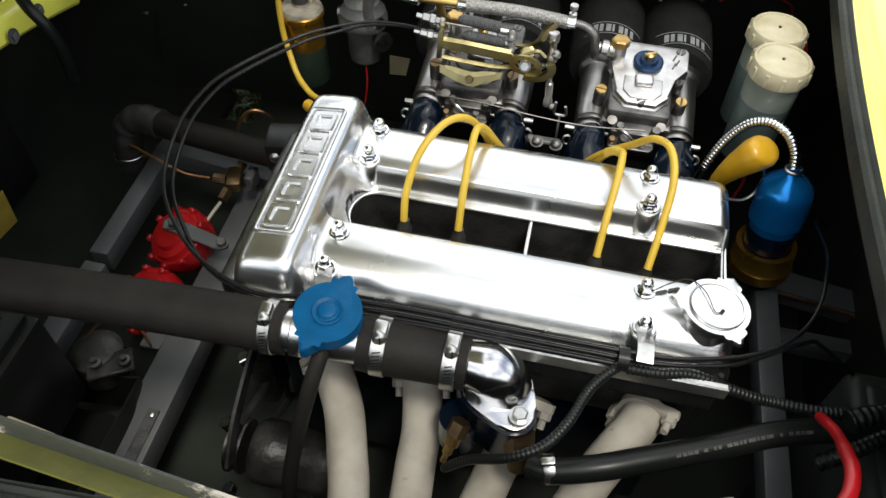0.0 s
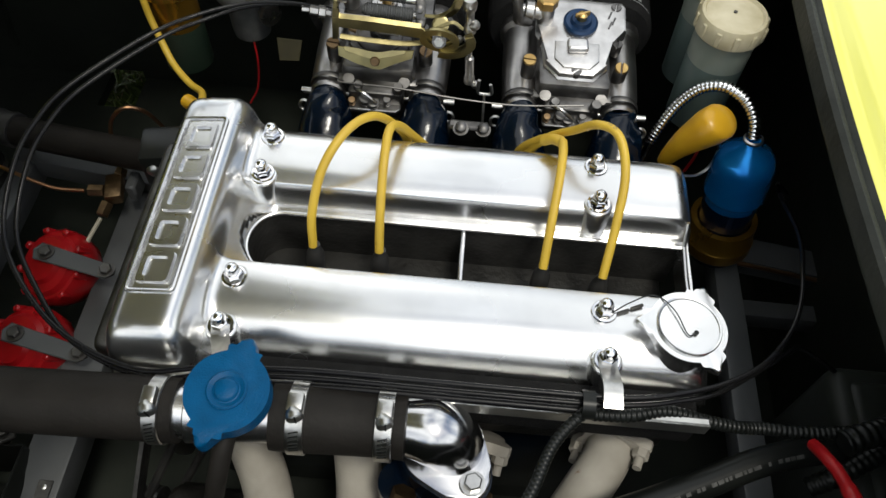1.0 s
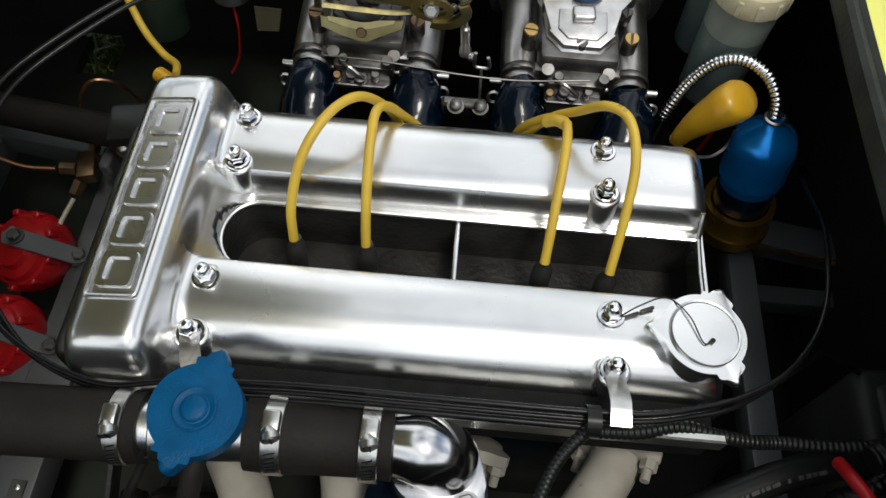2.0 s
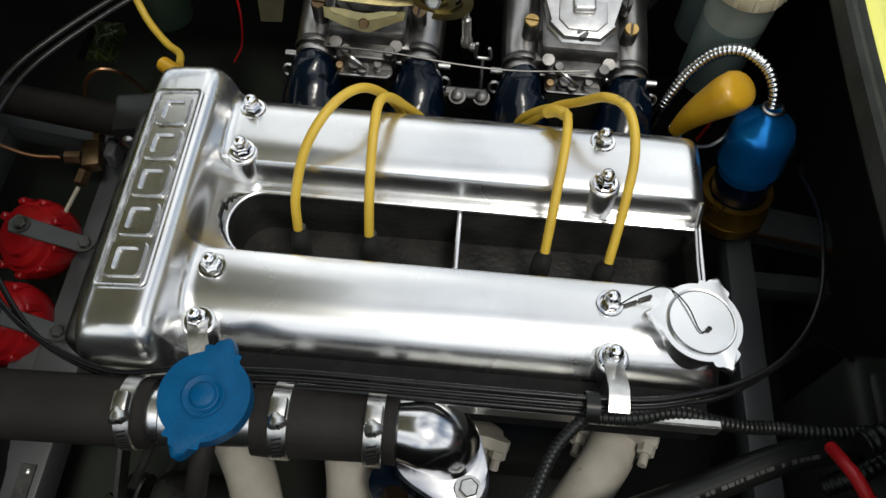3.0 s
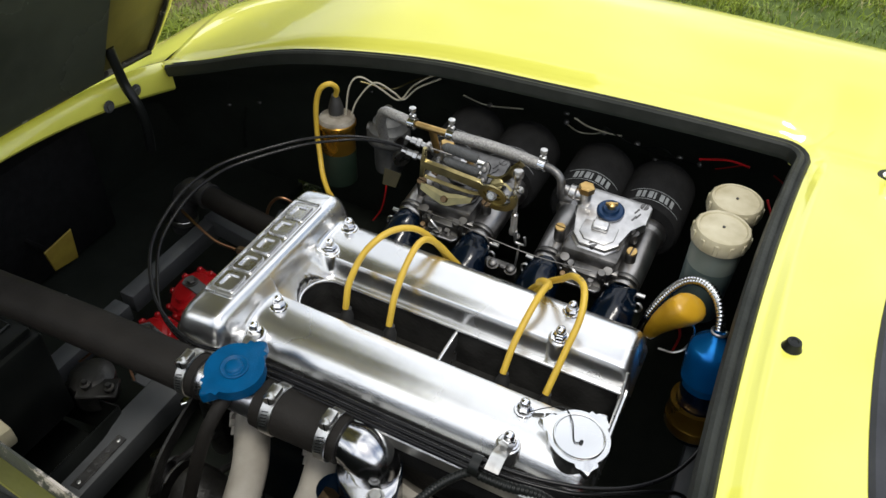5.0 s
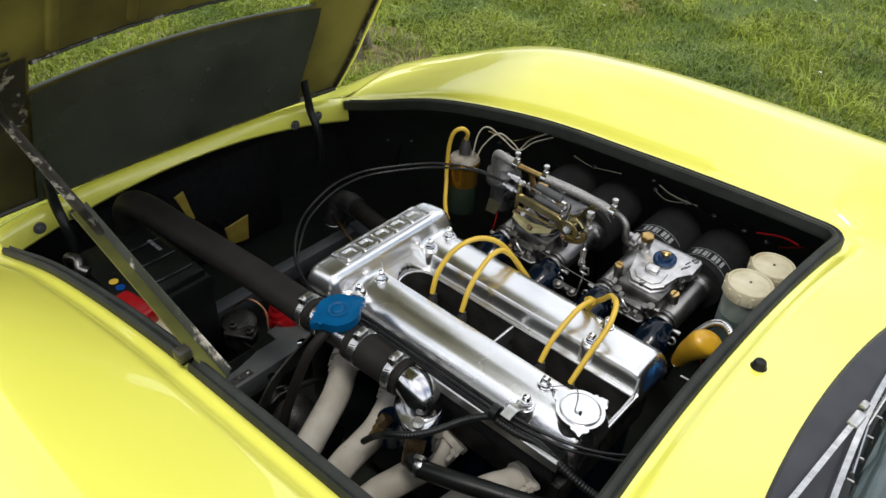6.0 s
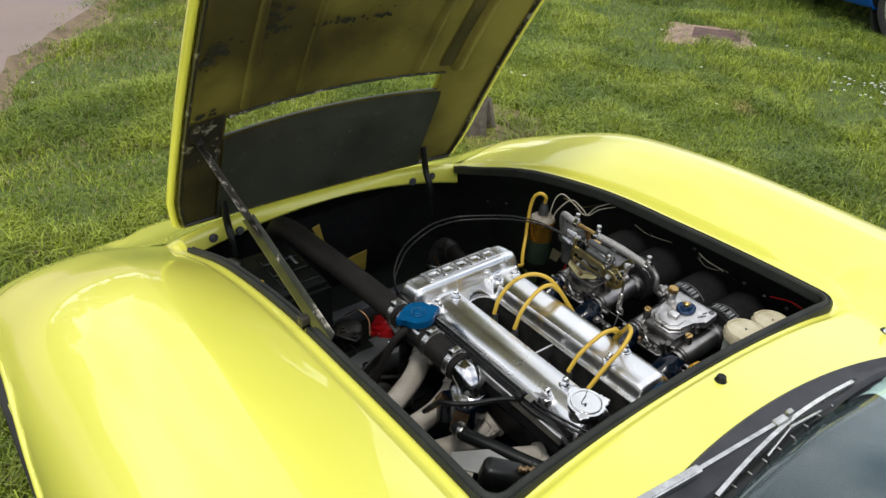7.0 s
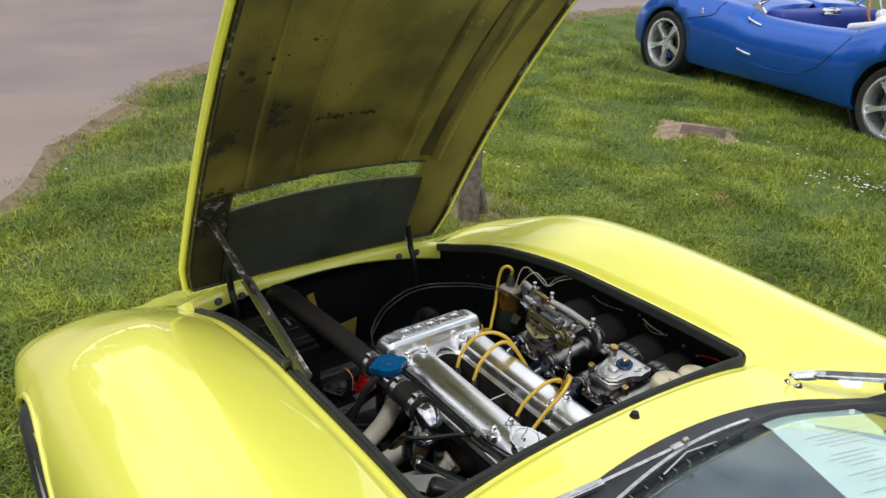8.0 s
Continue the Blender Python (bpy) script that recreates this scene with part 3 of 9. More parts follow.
# rubber seal round the bay: a ribbed strip in the channel
SEAL = [(-0.010, -0.010), (-0.010, 0.002), (-0.007, 0.006), (-0.003, 0.003), (0.0, 0.006), (0.004, 0.007), (0.008, 0.004), (0.010, -0.010)]


def seal_path(side, x0, x1):
    out = []
    for x in stations(x0, x1, 0.03):
        out.append(leaned(x, side * (Y_RIM + 0.008), lerp(x, RIM) - 0.001))
    return out


R_C = 0.029
x_c, y_c = rear_edge(0.38) + 0.009 - R_C, Y_RIM + 0.008 - R_C
right = seal_path(1, -0.772, x_c)
corner = [leaned(x_c + R_C * math.sin(a), y_c + R_C * math.cos(a), lerp(0.31, RIM) - 0.001 + 0.001 * a) for a in (0.3, 0.6, 0.9, 1.2, math.pi / 2)]
rear = [leaned(rear_edge(0.36 - 0.036 * i) + 0.008, 0.36 - 0.036 * i, lerp(0.338, RIM) + 0.003 * (1 - ((0.36 - 0.036 * i) / Y_EDGE) ** 2)) for i in range(21)]
lcorner = [leaned(p.x, Y_MID - p.y, p.z + LEAN_Y * (p.y - Y_MID)) for p in corner[::-1]]
part("bonnet_seal", sweep(bmesh.new(), right + corner + rear + lcorner + [leaned(p.x, Y_MID - p.y, p.z + LEAN_Y * (p.y - Y_MID)) for p in seal_path(1, -0.12, x_c)[::-1]], 0, shape=SEAL, up=(0, 0, 1)), M["seal"], car, "ribbed black rubber bonnet seal")
part("bonnet_seal", sweep(bmesh.new(), [leaned(p.x, Y_MID - p.y, p.z + LEAN_Y * (p.y - Y_MID)) for p in seal_path(1, -0.70, -0.135)], 0, shape=SEAL, up=(0, 0, 1)), M["seal"], car, "ribbed black rubber bonnet seal")
# added strips inside the seal; the long one is black for the shade there
full = right + corner + rear + lcorner + [leaned(p.x, Y_MID - p.y, p.z + LEAN_Y * (p.y - Y_MID)) for p in seal_path(1, -0.12, x_c)[::-1]]
part("bay_lip", sweep(bmesh.new(), full, 0, shape=[(0.006, 0.000), (0.0090, -0.006), (0.0088, -0.015), (-0.006, -0.017), (0.000, -0.010)], up=(0, 0, 1)), M["bay_black"], car, "added black strip for the shade inside the seal")
part("bay_lip", sweep(bmesh.new(), [leaned(p.x, Y_MID - p.y, p.z + LEAN_Y * (p.y - Y_MID)) for p in seal_path(1, -0.70, -0.12)], 0, shape=[(-0.010, 0.000), (-0.013, -0.002), (-0.014, -0.034), (0.004, -0.038), (-0.006, -0.010)], up=(0, 0, 1)), M["chipped"], car, "chipped added black strip for the shade inside the seal")

# the bonnet, propped open: an arc in side view, from the hinge end upwards
BON = [(0.0, 63.0), (0.2, 61.0), (0.4, 59.0), (0.6, 56.5), (0.8, 53.5), (1.0, 50.0), (1.14, 47.0)]
BON_L, BON_X, BON_Z = 1.14, -0.797, 0.538


def bonnet_point(s, y, lift=0.0):
    """The underside of the open bonnet, s metres from its front edge, at y; lift: outwards."""
    x, z, k = BON_X, BON_Z, 24
    for i in range(k):
        a = radians(lerp(s * (i + 0.5) / k, BON))
        x += s / k * math.cos(a)
        z += s / k * math.sin(a)
    a = radians(lerp(s, BON))
    half = bonnet_half(s)
    out = (0.006 + 0.040 * min(1.0, s / 0.3)) * (1 - (y / half) ** 2) + lift
    return leaned(x - out * math.sin(a), y, z + out * math.cos(a))


def bonnet_half(s):
    return 0.428 - 0.02 * max(0.0, 0.10 - s) / 0.10


SLOT_S, SLOT_T, SLOT_Y0, SLOT_Y1 = 0.290, 0.352, -0.314, 0.264
bonnet = part("bonnet", bmesh.new(), M["yellow"], car)


def bonnet_skin(lift, rim=False, s0=0.0, s1=BON_L):
    bm = bmesh.new()
    cut = SLOT_S - (0.016 if lift > 0.01 else 0.0)
    ss = sorted({*[round(s0 + (s1 - s0) * i / 40, 4) for i in range(41)], cut, SLOT_S, SLOT_T})
    ss = [s for s in ss if s0 <= s <= s1]
    rows = []
    for s in ss:
        h = bonnet_half(s) - (0.012 if rim else 0.0)
        ys = sorted({*[round(-h + 2 * h * i / 28, 4) for i in range(29)], SLOT_Y0, SLOT_Y1})
        rows.append([(s, y) for y in ys])
    vs = [[bm.verts.new(bonnet_point(s, y, lift)) for s, y in r] for r in rows]
    for A, B, ra, rb in zip(vs, vs[1:], rows, rows[1:]):
        for i in range(len(A) - 1):
            sm, ym = (ra[i][0] + rb[i][0]) / 2, (ra[i][1] + ra[i + 1][1]) / 2
            if cut < sm < SLOT_T and SLOT_Y0 < ym < SLOT_Y1:
                continue
            bm.faces.new((A[i], A[i + 1], B[i + 1], B[i]))
    return bm


part("outer_skin", bonnet_skin(0.016), M["yellow"], bonnet, "yellow painted outer skin")
part("underside", bonnet_skin(0.0, True, SLOT_T - 0.0, BON_L), M["olive"], bonnet, "dirty bare glassfibre underside")
part("lower_panel", bonnet_skin(0.0, True, 0.0, SLOT_T), M["olive"], bonnet, "dirty bare glassfibre lower panel")
bm = bmesh.new()
grid(bm, [[bonnet_point(s, y, -0.004 - 0.006 * min(1, (0.30 - s) / 0.05)) for y in stations(SLOT_Y0 - 0.004, SLOT_Y1 + 0.012, 0.03)] for s in stations(0.018, SLOT_S - 0.002, 0.02)])
part("duct_panel", bm, M["duct"], bonnet, "sooty dark panel below the air slot")
# rolled edges of the bonnet
edge = [bonnet_point(s, -bonnet_half(s), 0.008) for s in stations(0.012, BON_L, 0.05)]
for pts in (edge, [bonnet_point(s, bonnet_half(s), 0.008) for s in stations(0.012, BON_L, 0.05)],
            [bonnet_point(0.002, y, 0.008) for y in stations(-0.405, 0.405, 0.03)], [bonnet_point(BON_L, y, 0.008) for y in stations(-0.425, 0.425, 0.03)]):
    part("rolled_edge", sweep(bmesh.new(), pts, 0.0095, 10), M["yellow"], bonnet, "yellow rolled edge")
dark_lip = [bonnet_point(0.014, y, -0.004) for y in stations(-0.395, 0.395, 0.03)]
part("edge_bead", sweep(bmesh.new(), dark_lip, 0.006, 8), M["rust"], bonnet, "black bead with flaking paint")
for pts in ([bonnet_point(s, -bonnet_half(s) + 0.016, -0.003) for s in stations(0.02, BON_L, 0.05)], [bonnet_point(s, bonnet_half(s) - 0.016, -0.003) for s in stations(0.02, BON_L, 0.05)]):
    part("edge_bead", sweep(bmesh.new(), pts, 0.0055, 8), M["rust"], bonnet, "black bead with flaking paint")
# stiffening ridges under the bonnet and the lips of the slot
for y0, y1, w in ((-0.27, -0.29, 0.013), (-0.13, -0.155, 0.011), (0.17, 0.185, 0.014), (0.285, 0.30, 0.020)):
    part("ridge", sweep(bmesh.new(), [bonnet_point(s, y0 + (y1 - y0) * s, 0.004) for s in stations(SLOT_T + 0.02, BON_L - 0.02, 0.05)], w, 10), M["olive"], bonnet)
part("slot_lip", sweep(bmesh.new(), [bonnet_point(SLOT_T + 0.004 + 0.0025 * noise.noise((y * 60, 3, 0)), y, -0.003 + 0.002 * noise.noise((y * 45, 7, 0))) for y in stations(SLOT_Y0, SLOT_Y1, 0.006)], lambda q: 0.0027 + 0.0018 * noise.noise((q * 70, 1, 0)), 8), M["ragged"], bonnet, "ragged pale and black lip of the air slot")
bow = [bonnet_point(SLOT_S - 0.004, y, 0.004) for y in stations(SLOT_Y0 - 0.01, SLOT_Y1 + 0.01, 0.03)]
part("slot_lip", sweep(bmesh.new(), bow, 0.004, 8), M["duct"], bonnet)
# far-side groove, its shade painted as a darker strip; black mould marks and specks
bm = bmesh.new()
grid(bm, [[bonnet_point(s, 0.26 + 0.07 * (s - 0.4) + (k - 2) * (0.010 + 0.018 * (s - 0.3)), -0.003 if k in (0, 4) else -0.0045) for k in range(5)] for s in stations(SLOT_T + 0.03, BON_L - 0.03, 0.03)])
part("valley", bm, M["valley"], bonnet, "groove in the glassfibre, its shade put into the colour")
rng = random.Random(21)
bm = bmesh.new()


def mark(s, y, rs, ry):
    k = 12
    ph = rng.uniform(0, 9)
    bm.faces.new([bm.verts.new(bonnet_point(s + rs * math.cos(a) * (1 + 0.7 * noise.noise((math.cos(a) * 1.7, math.sin(a) * 1.7, ph))), y + ry * math.sin(a) * (1 + 0.7 * noise.noise((math.cos(a) * 1.7, math.sin(a) * 1.7, ph + 5))), -0.0035)) for a in [2 * math.pi * i / k for i in range(k)]])


for s, y, rs, ry, n in ((0.63, -0.25, 0.026, 0.018, 26), (0.585, -0.24, 0.008, 0.05, 16), (0.575, -0.08, 0.007, 0.055, 22), (0.575, 0.02, 0.006, 0.02, 6), (0.585, -0.365, 0.020, 0.018, 26), (0.555, -0.385, 0.016, 0.024, 20), (0.82, -0.28, 0.05, 0.03, 6), (0.74, -0.33, 0.05, 0.04, 7), (0.85, -0.20, 0.02, 0.02, 5), (0.36, -0.375, 0.05, 0.03, 20)):
    for _ in range(n):
        r = rng.uniform(0.0015, 0.0065)
        mark(s + rng.gauss(0, rs * 0.6), y + rng.gauss(0, ry * 0.6), r, r * rng.uniform(0.7, 1.6))
for _ in range(90):
    r = rng.uniform(0.0008, 0.0022)
    mark(rng.uniform(0.42, 1.1), rng.uniform(-0.39, 0.22), r, r)
tagged(part("mould", bm, M["soot"], bonnet, smooth=False), "black mould marks on the glassfibre", kind="stuff")
bm = bmesh.new()
grid(bm, [[bonnet_point(s, y, -0.005) for y in stations(-0.405, -0.322, 0.02)] for s in stations(0.225, 0.375, 0.02)])
part("mount_patch", bm, M["rust"], bonnet, "scuffed black patch at the stay mounting")

# darker strip low along one side of the underside
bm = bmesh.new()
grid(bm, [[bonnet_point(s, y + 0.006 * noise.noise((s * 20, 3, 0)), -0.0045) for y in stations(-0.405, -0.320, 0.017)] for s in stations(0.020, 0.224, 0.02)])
part("dark_strip", bm, M["valley"], bonnet, "darker strip of glassfibre")

# hinges: a bent bar and two bolts each
for y in (-0.300, 0.294):
    hinge = part("hinge", tube([leaned(-0.735, y, 0.40), leaned(-0.730, y, 0.452), leaned(-0.738, y, 0.500), leaned(-0.757, y, 0.535), leaned(-0.765, y, 0.570), leaned(-0.772, y, 0.605)], 0.0095, 10), M["plastic"], car, "bent dark hinge bar")
    for dy in (-0.034, 0.034):
        bm = bmesh.new()
        m = Matrix.Translation(leaned(-0.7735, y + dy, 0.503)) @ pose(0, 0, 0, 0, 86, 0)
        lathe(bm, [(0, 0), (0.0115, 0), (0.0115, 0.002), (0.0065, 0.002)], m, 18)
        slab(bm, hexagon(0.0075), m, 0.002, 0.007, 0.001, 1)
        part("hinge_bolt", bm, M["cast_grey"], hinge, "dull hexagon bolt with washer")

# the stay: an angle bar from the bay's edge to the bonnet, thicker in its lower half
a, b = Vector((-0.080, -0.387, 0.684)), Vector((-0.645, -0.367, 0.818))
mid = a.lerp(b, 0.56)
L_BAR = lambda w: [(-w, 0), (-w, 0.0025), (-0.0025, 0.0025), (-0.0025, w * 0.9), (0, w * 0.9), (0, 0)]
stay = part("bonnet_stay", sweep(bmesh.new(), [a, a.lerp(mid, 0.5), mid], 0, shape=[(-0.0185, 0), (-0.0185, 0.0025), (-0.0026, 0.0025), (-0.0026, 0)], up=(0.2, 0.3, 1)), M["stay_paint"], car, "olive angle-bar bonnet stay with flaking paint")
part("upright_flange", sweep(bmesh.new(), [a.lerp(mid, k) for k in (0.0, 0.25, 0.5, 0.75, 1.0)], 0, shape=[(-0.0025, 0), (-0.0025, 0.0166), (0, 0.0166), (0, 0)], up=(0.2, 0.3, 1)), M["stay_dark"], stay, "dark grey flange with pale chips")
part("upper_bar", sweep(bmesh.new(), [a.lerp(b, 0.47), mid, b], 0, shape=L_BAR(0.011), up=(0.2, 0.3, 1)), M["rust"], stay)
bm = bmesh.new()
box(bm, Matrix.Translation(b) @ pose(0, 0, 0, 20, 20, 10), (0.020, 0.016, 0.024), 0.003)
part("stay_bracket", bm, M["rust"], stay)
bm = bmesh.new()
box(bm, Matrix.Translation(leaned(-0.128, -0.424, 0.700)), (0.016, 0.018, 0.016), 0.003)
part("stay_socket", bm, M["rust"], stay, "small steel clip on the bay's edge")

# bonnet pin stud on the cowl
bm = bmesh.new()
base = Vector((0.378, 0.036, 0.7165))
lathe(bm, [(0, 0), (0.0135, 0), (0.0142, 0.0012), (0.0132, 0.0026), (0.0100, 0.0034), (0.0085, 0.0060), (0.0072, 0.0115), (0.0066, 0.0128), (0.0040, 0.0132), (0.0034, 0.0122), (0, 0.0120)], Matrix.Translation(base - Vector((0, 0, 0.001))), 24)
part("bonnet_pin", bm, M["plastic"], car, "black bonnet locating pin")

# windscreen: curved glass with a broad rubber surround
SCREEN_TILT = radians(21)


def screen_point(u, y, off=0.0):
    """u metres up the glass from its lower edge."""
    x0 = screen_x(y) + 0.043 - 0.018 * ease((abs(y) - 0.12) / 0.18)
    return leaned(x0 + u * math.cos(SCREEN_TILT) - off * math.sin(SCREEN_TILT), y, 0.713 - 0.13 * min(abs(y), 0.40) ** 2 + (max(0.0, shell_z(screen_x(abs(y)), abs(y)) - shell_z(screen_x(0.44), 0.44)) if abs(y) > 0.44 else 0.0) + u * math.sin(SCREEN_TILT) + off * math.cos(SCREEN_TILT))


bm = bmesh.new()
grid(bm, [[screen_point(u, y * (1 - 0.12 * u / 0.55)) for y in stations(-0.64, 0.64, 0.04)] for u in stations(0, 0.55, 0.05)])
g = part("windscreen", bm, M["glass"], car, "laminated windscreen reflecting the sky")
g.modifiers.new("thick", "SOLIDIFY").thickness = 0.005
g.visible_shadow = False
bm = bmesh.new()
grid(bm, [[leaned(screen_x(y) - 0.002, y, shell_z(screen_x(y), y) + 0.001), leaned(screen_x(y) + 0.002, y, shell_z(screen_x(y), y) + 0.005), screen_point(-0.010, y, 0.010), screen_point(0.006, y, 0.009), screen_point(0.010, y, 0.003), screen_point(0.010, y, -0.01)] for y in stations(-0.62, 0.62, 0.03)])
part("screen_rubber", bm, M["screen_rubber"], car, "broad dark rubber windscreen surround")
for side in (-1, 1):
    part("screen_pillar", sweep(bmesh.new(), [screen_point(u, side * 0.645 * (1 - 0.12 * u / 0.55)) for u in stations(-0.03, 0.57, 0.06)], 0.022, 12), M["yellow"], car)
part("screen_header", sweep(bmesh.new(), [screen_point(0.565, y * 0.88) for y in stations(-0.645, 0.645, 0.06)], 0.022, 12), M["yellow"], car)
bm = bmesh.new()
grid(bm, [[leaned(0.44 + 0.3 * y * y + k, y, z) for k, z in ((0, 0.60), (0.02, 0.668), (0.05, 0.679), (0.50, 0.679), (0.52, 0.60), (0.52, 0.2))] for y in stations(-0.68, 0.68, 0.04)])
part("dashboard", bm, M["dash"], car, "black dashboard top")

# sheet of paper lying on the dashboard, its print too small to read
pa, pb = Vector((0.486, 0.264, 0.6885)), Vector((0.547, 0.470, 0.6885))
along = (pb - pa).normalized()
down = Vector((along.y, -along.x, 0))
bm = bmesh.new()
rows = [[pa + along * (0.21 * i / 8) + down * (0.297 * j / 10) + Vector((0, 0, 0.004 * math.sin(i * 0.7) * math.sin(j * 0.5))) for i in range(9)] for j in range(11)]
grid(bm, rows)
sheet = solid("paper_sheet", bm, M["paper"], "printed white sheet of paper on the dashboard", "paper", pa)
rng = random.Random(21)
for j in range(15):
    if j in (4, 9, 13):
        continue
    a0 = rng.uniform(0.03, 0.07)
    a1 = rng.uniform(0.12, 0.185)
    bm = bmesh.new()
    box(bm, Matrix.Translation(pa + along * ((a0 + a1) / 2) + down * (0.085 + 0.0100 * j) + Vector((0, 0, 0.0055))) @ along.to_track_quat("X", "Z").to_matrix().to_4x4(), (a1 - a0, 0.0013, 0.0004))
    part("print_line", bm, M["grey_print"], sheet, smooth=False)

# wipers
def wiper(base, joint, tip0, tip1, wide):
    """An arm from its spindle to the hook in the middle of the blade."""
    base, joint, tip0, tip1 = Vector(base), Vector(joint), Vector(tip0), Vector(tip1)
    bm = bmesh.new()
    lathe(bm, [(0, -0.006), (0.016, -0.006), (0.016, -0.002), (0.013, 0.000), (0.012, 0.003), (0.009, 0.004), (0.009, 0.010), (0.012, 0.011), (0.0125, 0.022), (0.010, 0.026), (0, 0.027)], Matrix.Translation(base), 24)
    w = part("wiper", bm, M["chrome"], car, "chrome windscreen wiper")
    part("grommet", lathe(bmesh.new(), [(0.010, 0.0005), (0.018, -0.001), (0.0195, -0.004), (0.0195, -0.010)], Matrix.Translation(base + Vector((0, 0, 0.002))), 24), M["plastic"], w, "black rubber grommet")
    head = base + Vector((0, 0, 0.019))
    way = joint - head
    p1, p2 = head + way * 0.16 + Vector((0, 0, 0.006)), head + way * (0.62 if wide < 0.01 else 0.93)
    part("arm_head", sweep(bmesh.new(), [head - way * 0.02, head + way * 0.06 + Vector((0, 0, 0.003)), p1], 0, shape=[(-0.010, -0.007), (-0.009, 0.004), (-0.006, 0.007), (0.006, 0.007), (0.009, 0.004), (0.010, -0.007)], up=(0, 0, 1)), M["chrome"], w)
    bm = bmesh.new()
    lathe(bm, [(0, -0.012), (0.0045, -0.012), (0.0055, -0.010), (0.0055, 0.010), (0.0045, 0.012), (0, 0.012)], axis(p1, p1 + way.cross(Vector((0, 0, 1))))[0], 14)
    part("arm_pin", bm, M["steel"], w)
    n = 8
    part("arm", sweep(bmesh.new(), [p1.lerp(p2, i / n) for i in range(n + 1)], 0, shape=[(-wide, -0.004), (-wide, 0.003), (-wide + 0.003, 0.005), (wide - 0.003, 0.005), (wide, 0.003), (wide, -0.004)], up=(0, 0, 1)), M["satin"], w)
    part("arm_channel", sweep(bmesh.new(), [p1.lerp(p2, 0.1 + 0.85 * i / n) for i in range(n + 1)], 0, shape=[(-wide * 0.72, 0.0035), (-wide * 0.72, 0.0058), (wide * 0.72, 0.0058), (wide * 0.72, 0.0035)], up=(0, 0, 1)), M["alloy_dark"] if wide > 0.008 else M["satin"], w, "dull grey channel of the arm")
    part("arm_rod", sweep(bmesh.new(), [p2 - way * 0.03, p2.lerp(joint, 0.5), joint], 0, shape=[(-0.0032, -0.0015), (-0.003, 0.0015), (0.003, 0.0015), (0.0032, -0.0015)], up=(0, 0, 1)), M["satin"], w)
    bm = bmesh.new()
    box(bm, axis(joint - way.normalized() * 0.012, joint + way.normalized())[0] @ pose(0, 0, 0.008), (0.012, 0.009, 0.026), 0.003)
    box(bm, axis(joint + way.normalized() * 0.010, joint + way.normalized())[0] @ pose(0.002, 0, 0.008), (0.009, 0.016, 0.012), 0.003)
    part("joint", bm, M["steel"], w, "steel hook joint")
    mid = (tip0 + tip1) / 2
    n = Vector((-0.5, 0, 0.866))
    q = [tip0.lerp(tip1, t) + n * (0.003 + 0.021 * (1 - abs(2 * t - 1) ** 1.7)) for t in (0.05, 0.2, 0.35, 0.5, 0.65, 0.8, 0.95)]
    part("bow", sweep(bmesh.new(), spline(q, 4), 0, shape=[(-0.0042, -0.002), (-0.003, 0.002), (0.003, 0.002), (0.0042, -0.002)], up=(0, 0, 1)), M["satin"], w)
    for t0, t1 in ((0.30, 0.50), (0.50, 0.66)):
        q = [tip0.lerp(tip1, t0 + (t1 - t0) * k) + n * (0.003 + 0.012 * (k if t0 < 0.4 else 1 - k)) for k in (0, 0.25, 0.5, 0.75, 1)]
        part("small_bow", sweep(bmesh.new(), q, 0.0024, 8), M["satin"], w)
    part("blade", sweep(bmesh.new(), [tip0, tip0.lerp(tip1, 0.3), mid, tip0.lerp(tip1, 0.7), tip1], 0, shape=[(-0.004, -0.012), (-0.0085, 0.0), (0.0085, 0.0), (0.004, -0.012)], up=(0, 0, 1)), M["plastic"], w, "black rubber blade")
    for i in range(11):
        p = tip0.lerp(tip1, 0.05 + 0.09 * i)
        bm = bmesh.new()
        box(bm, axis(p, tip1)[0], (0.0075, 0.004, 0.0022), 0.0007)
        part("claw", bm, M["steel"], w, smooth=False)


wiper((0.461, 0.426, 0.690), (0.650, 0.540, 0.770), (0.600, 0.50, 0.742), (0.72, 0.78, 0.760), 0.0115)
wiper((0.452, -0.43, 0.706), (0.492, 0.012, 0.742), (0.501, 0.230, 0.711), (0.520, -0.19, 0.726), 0.0065)

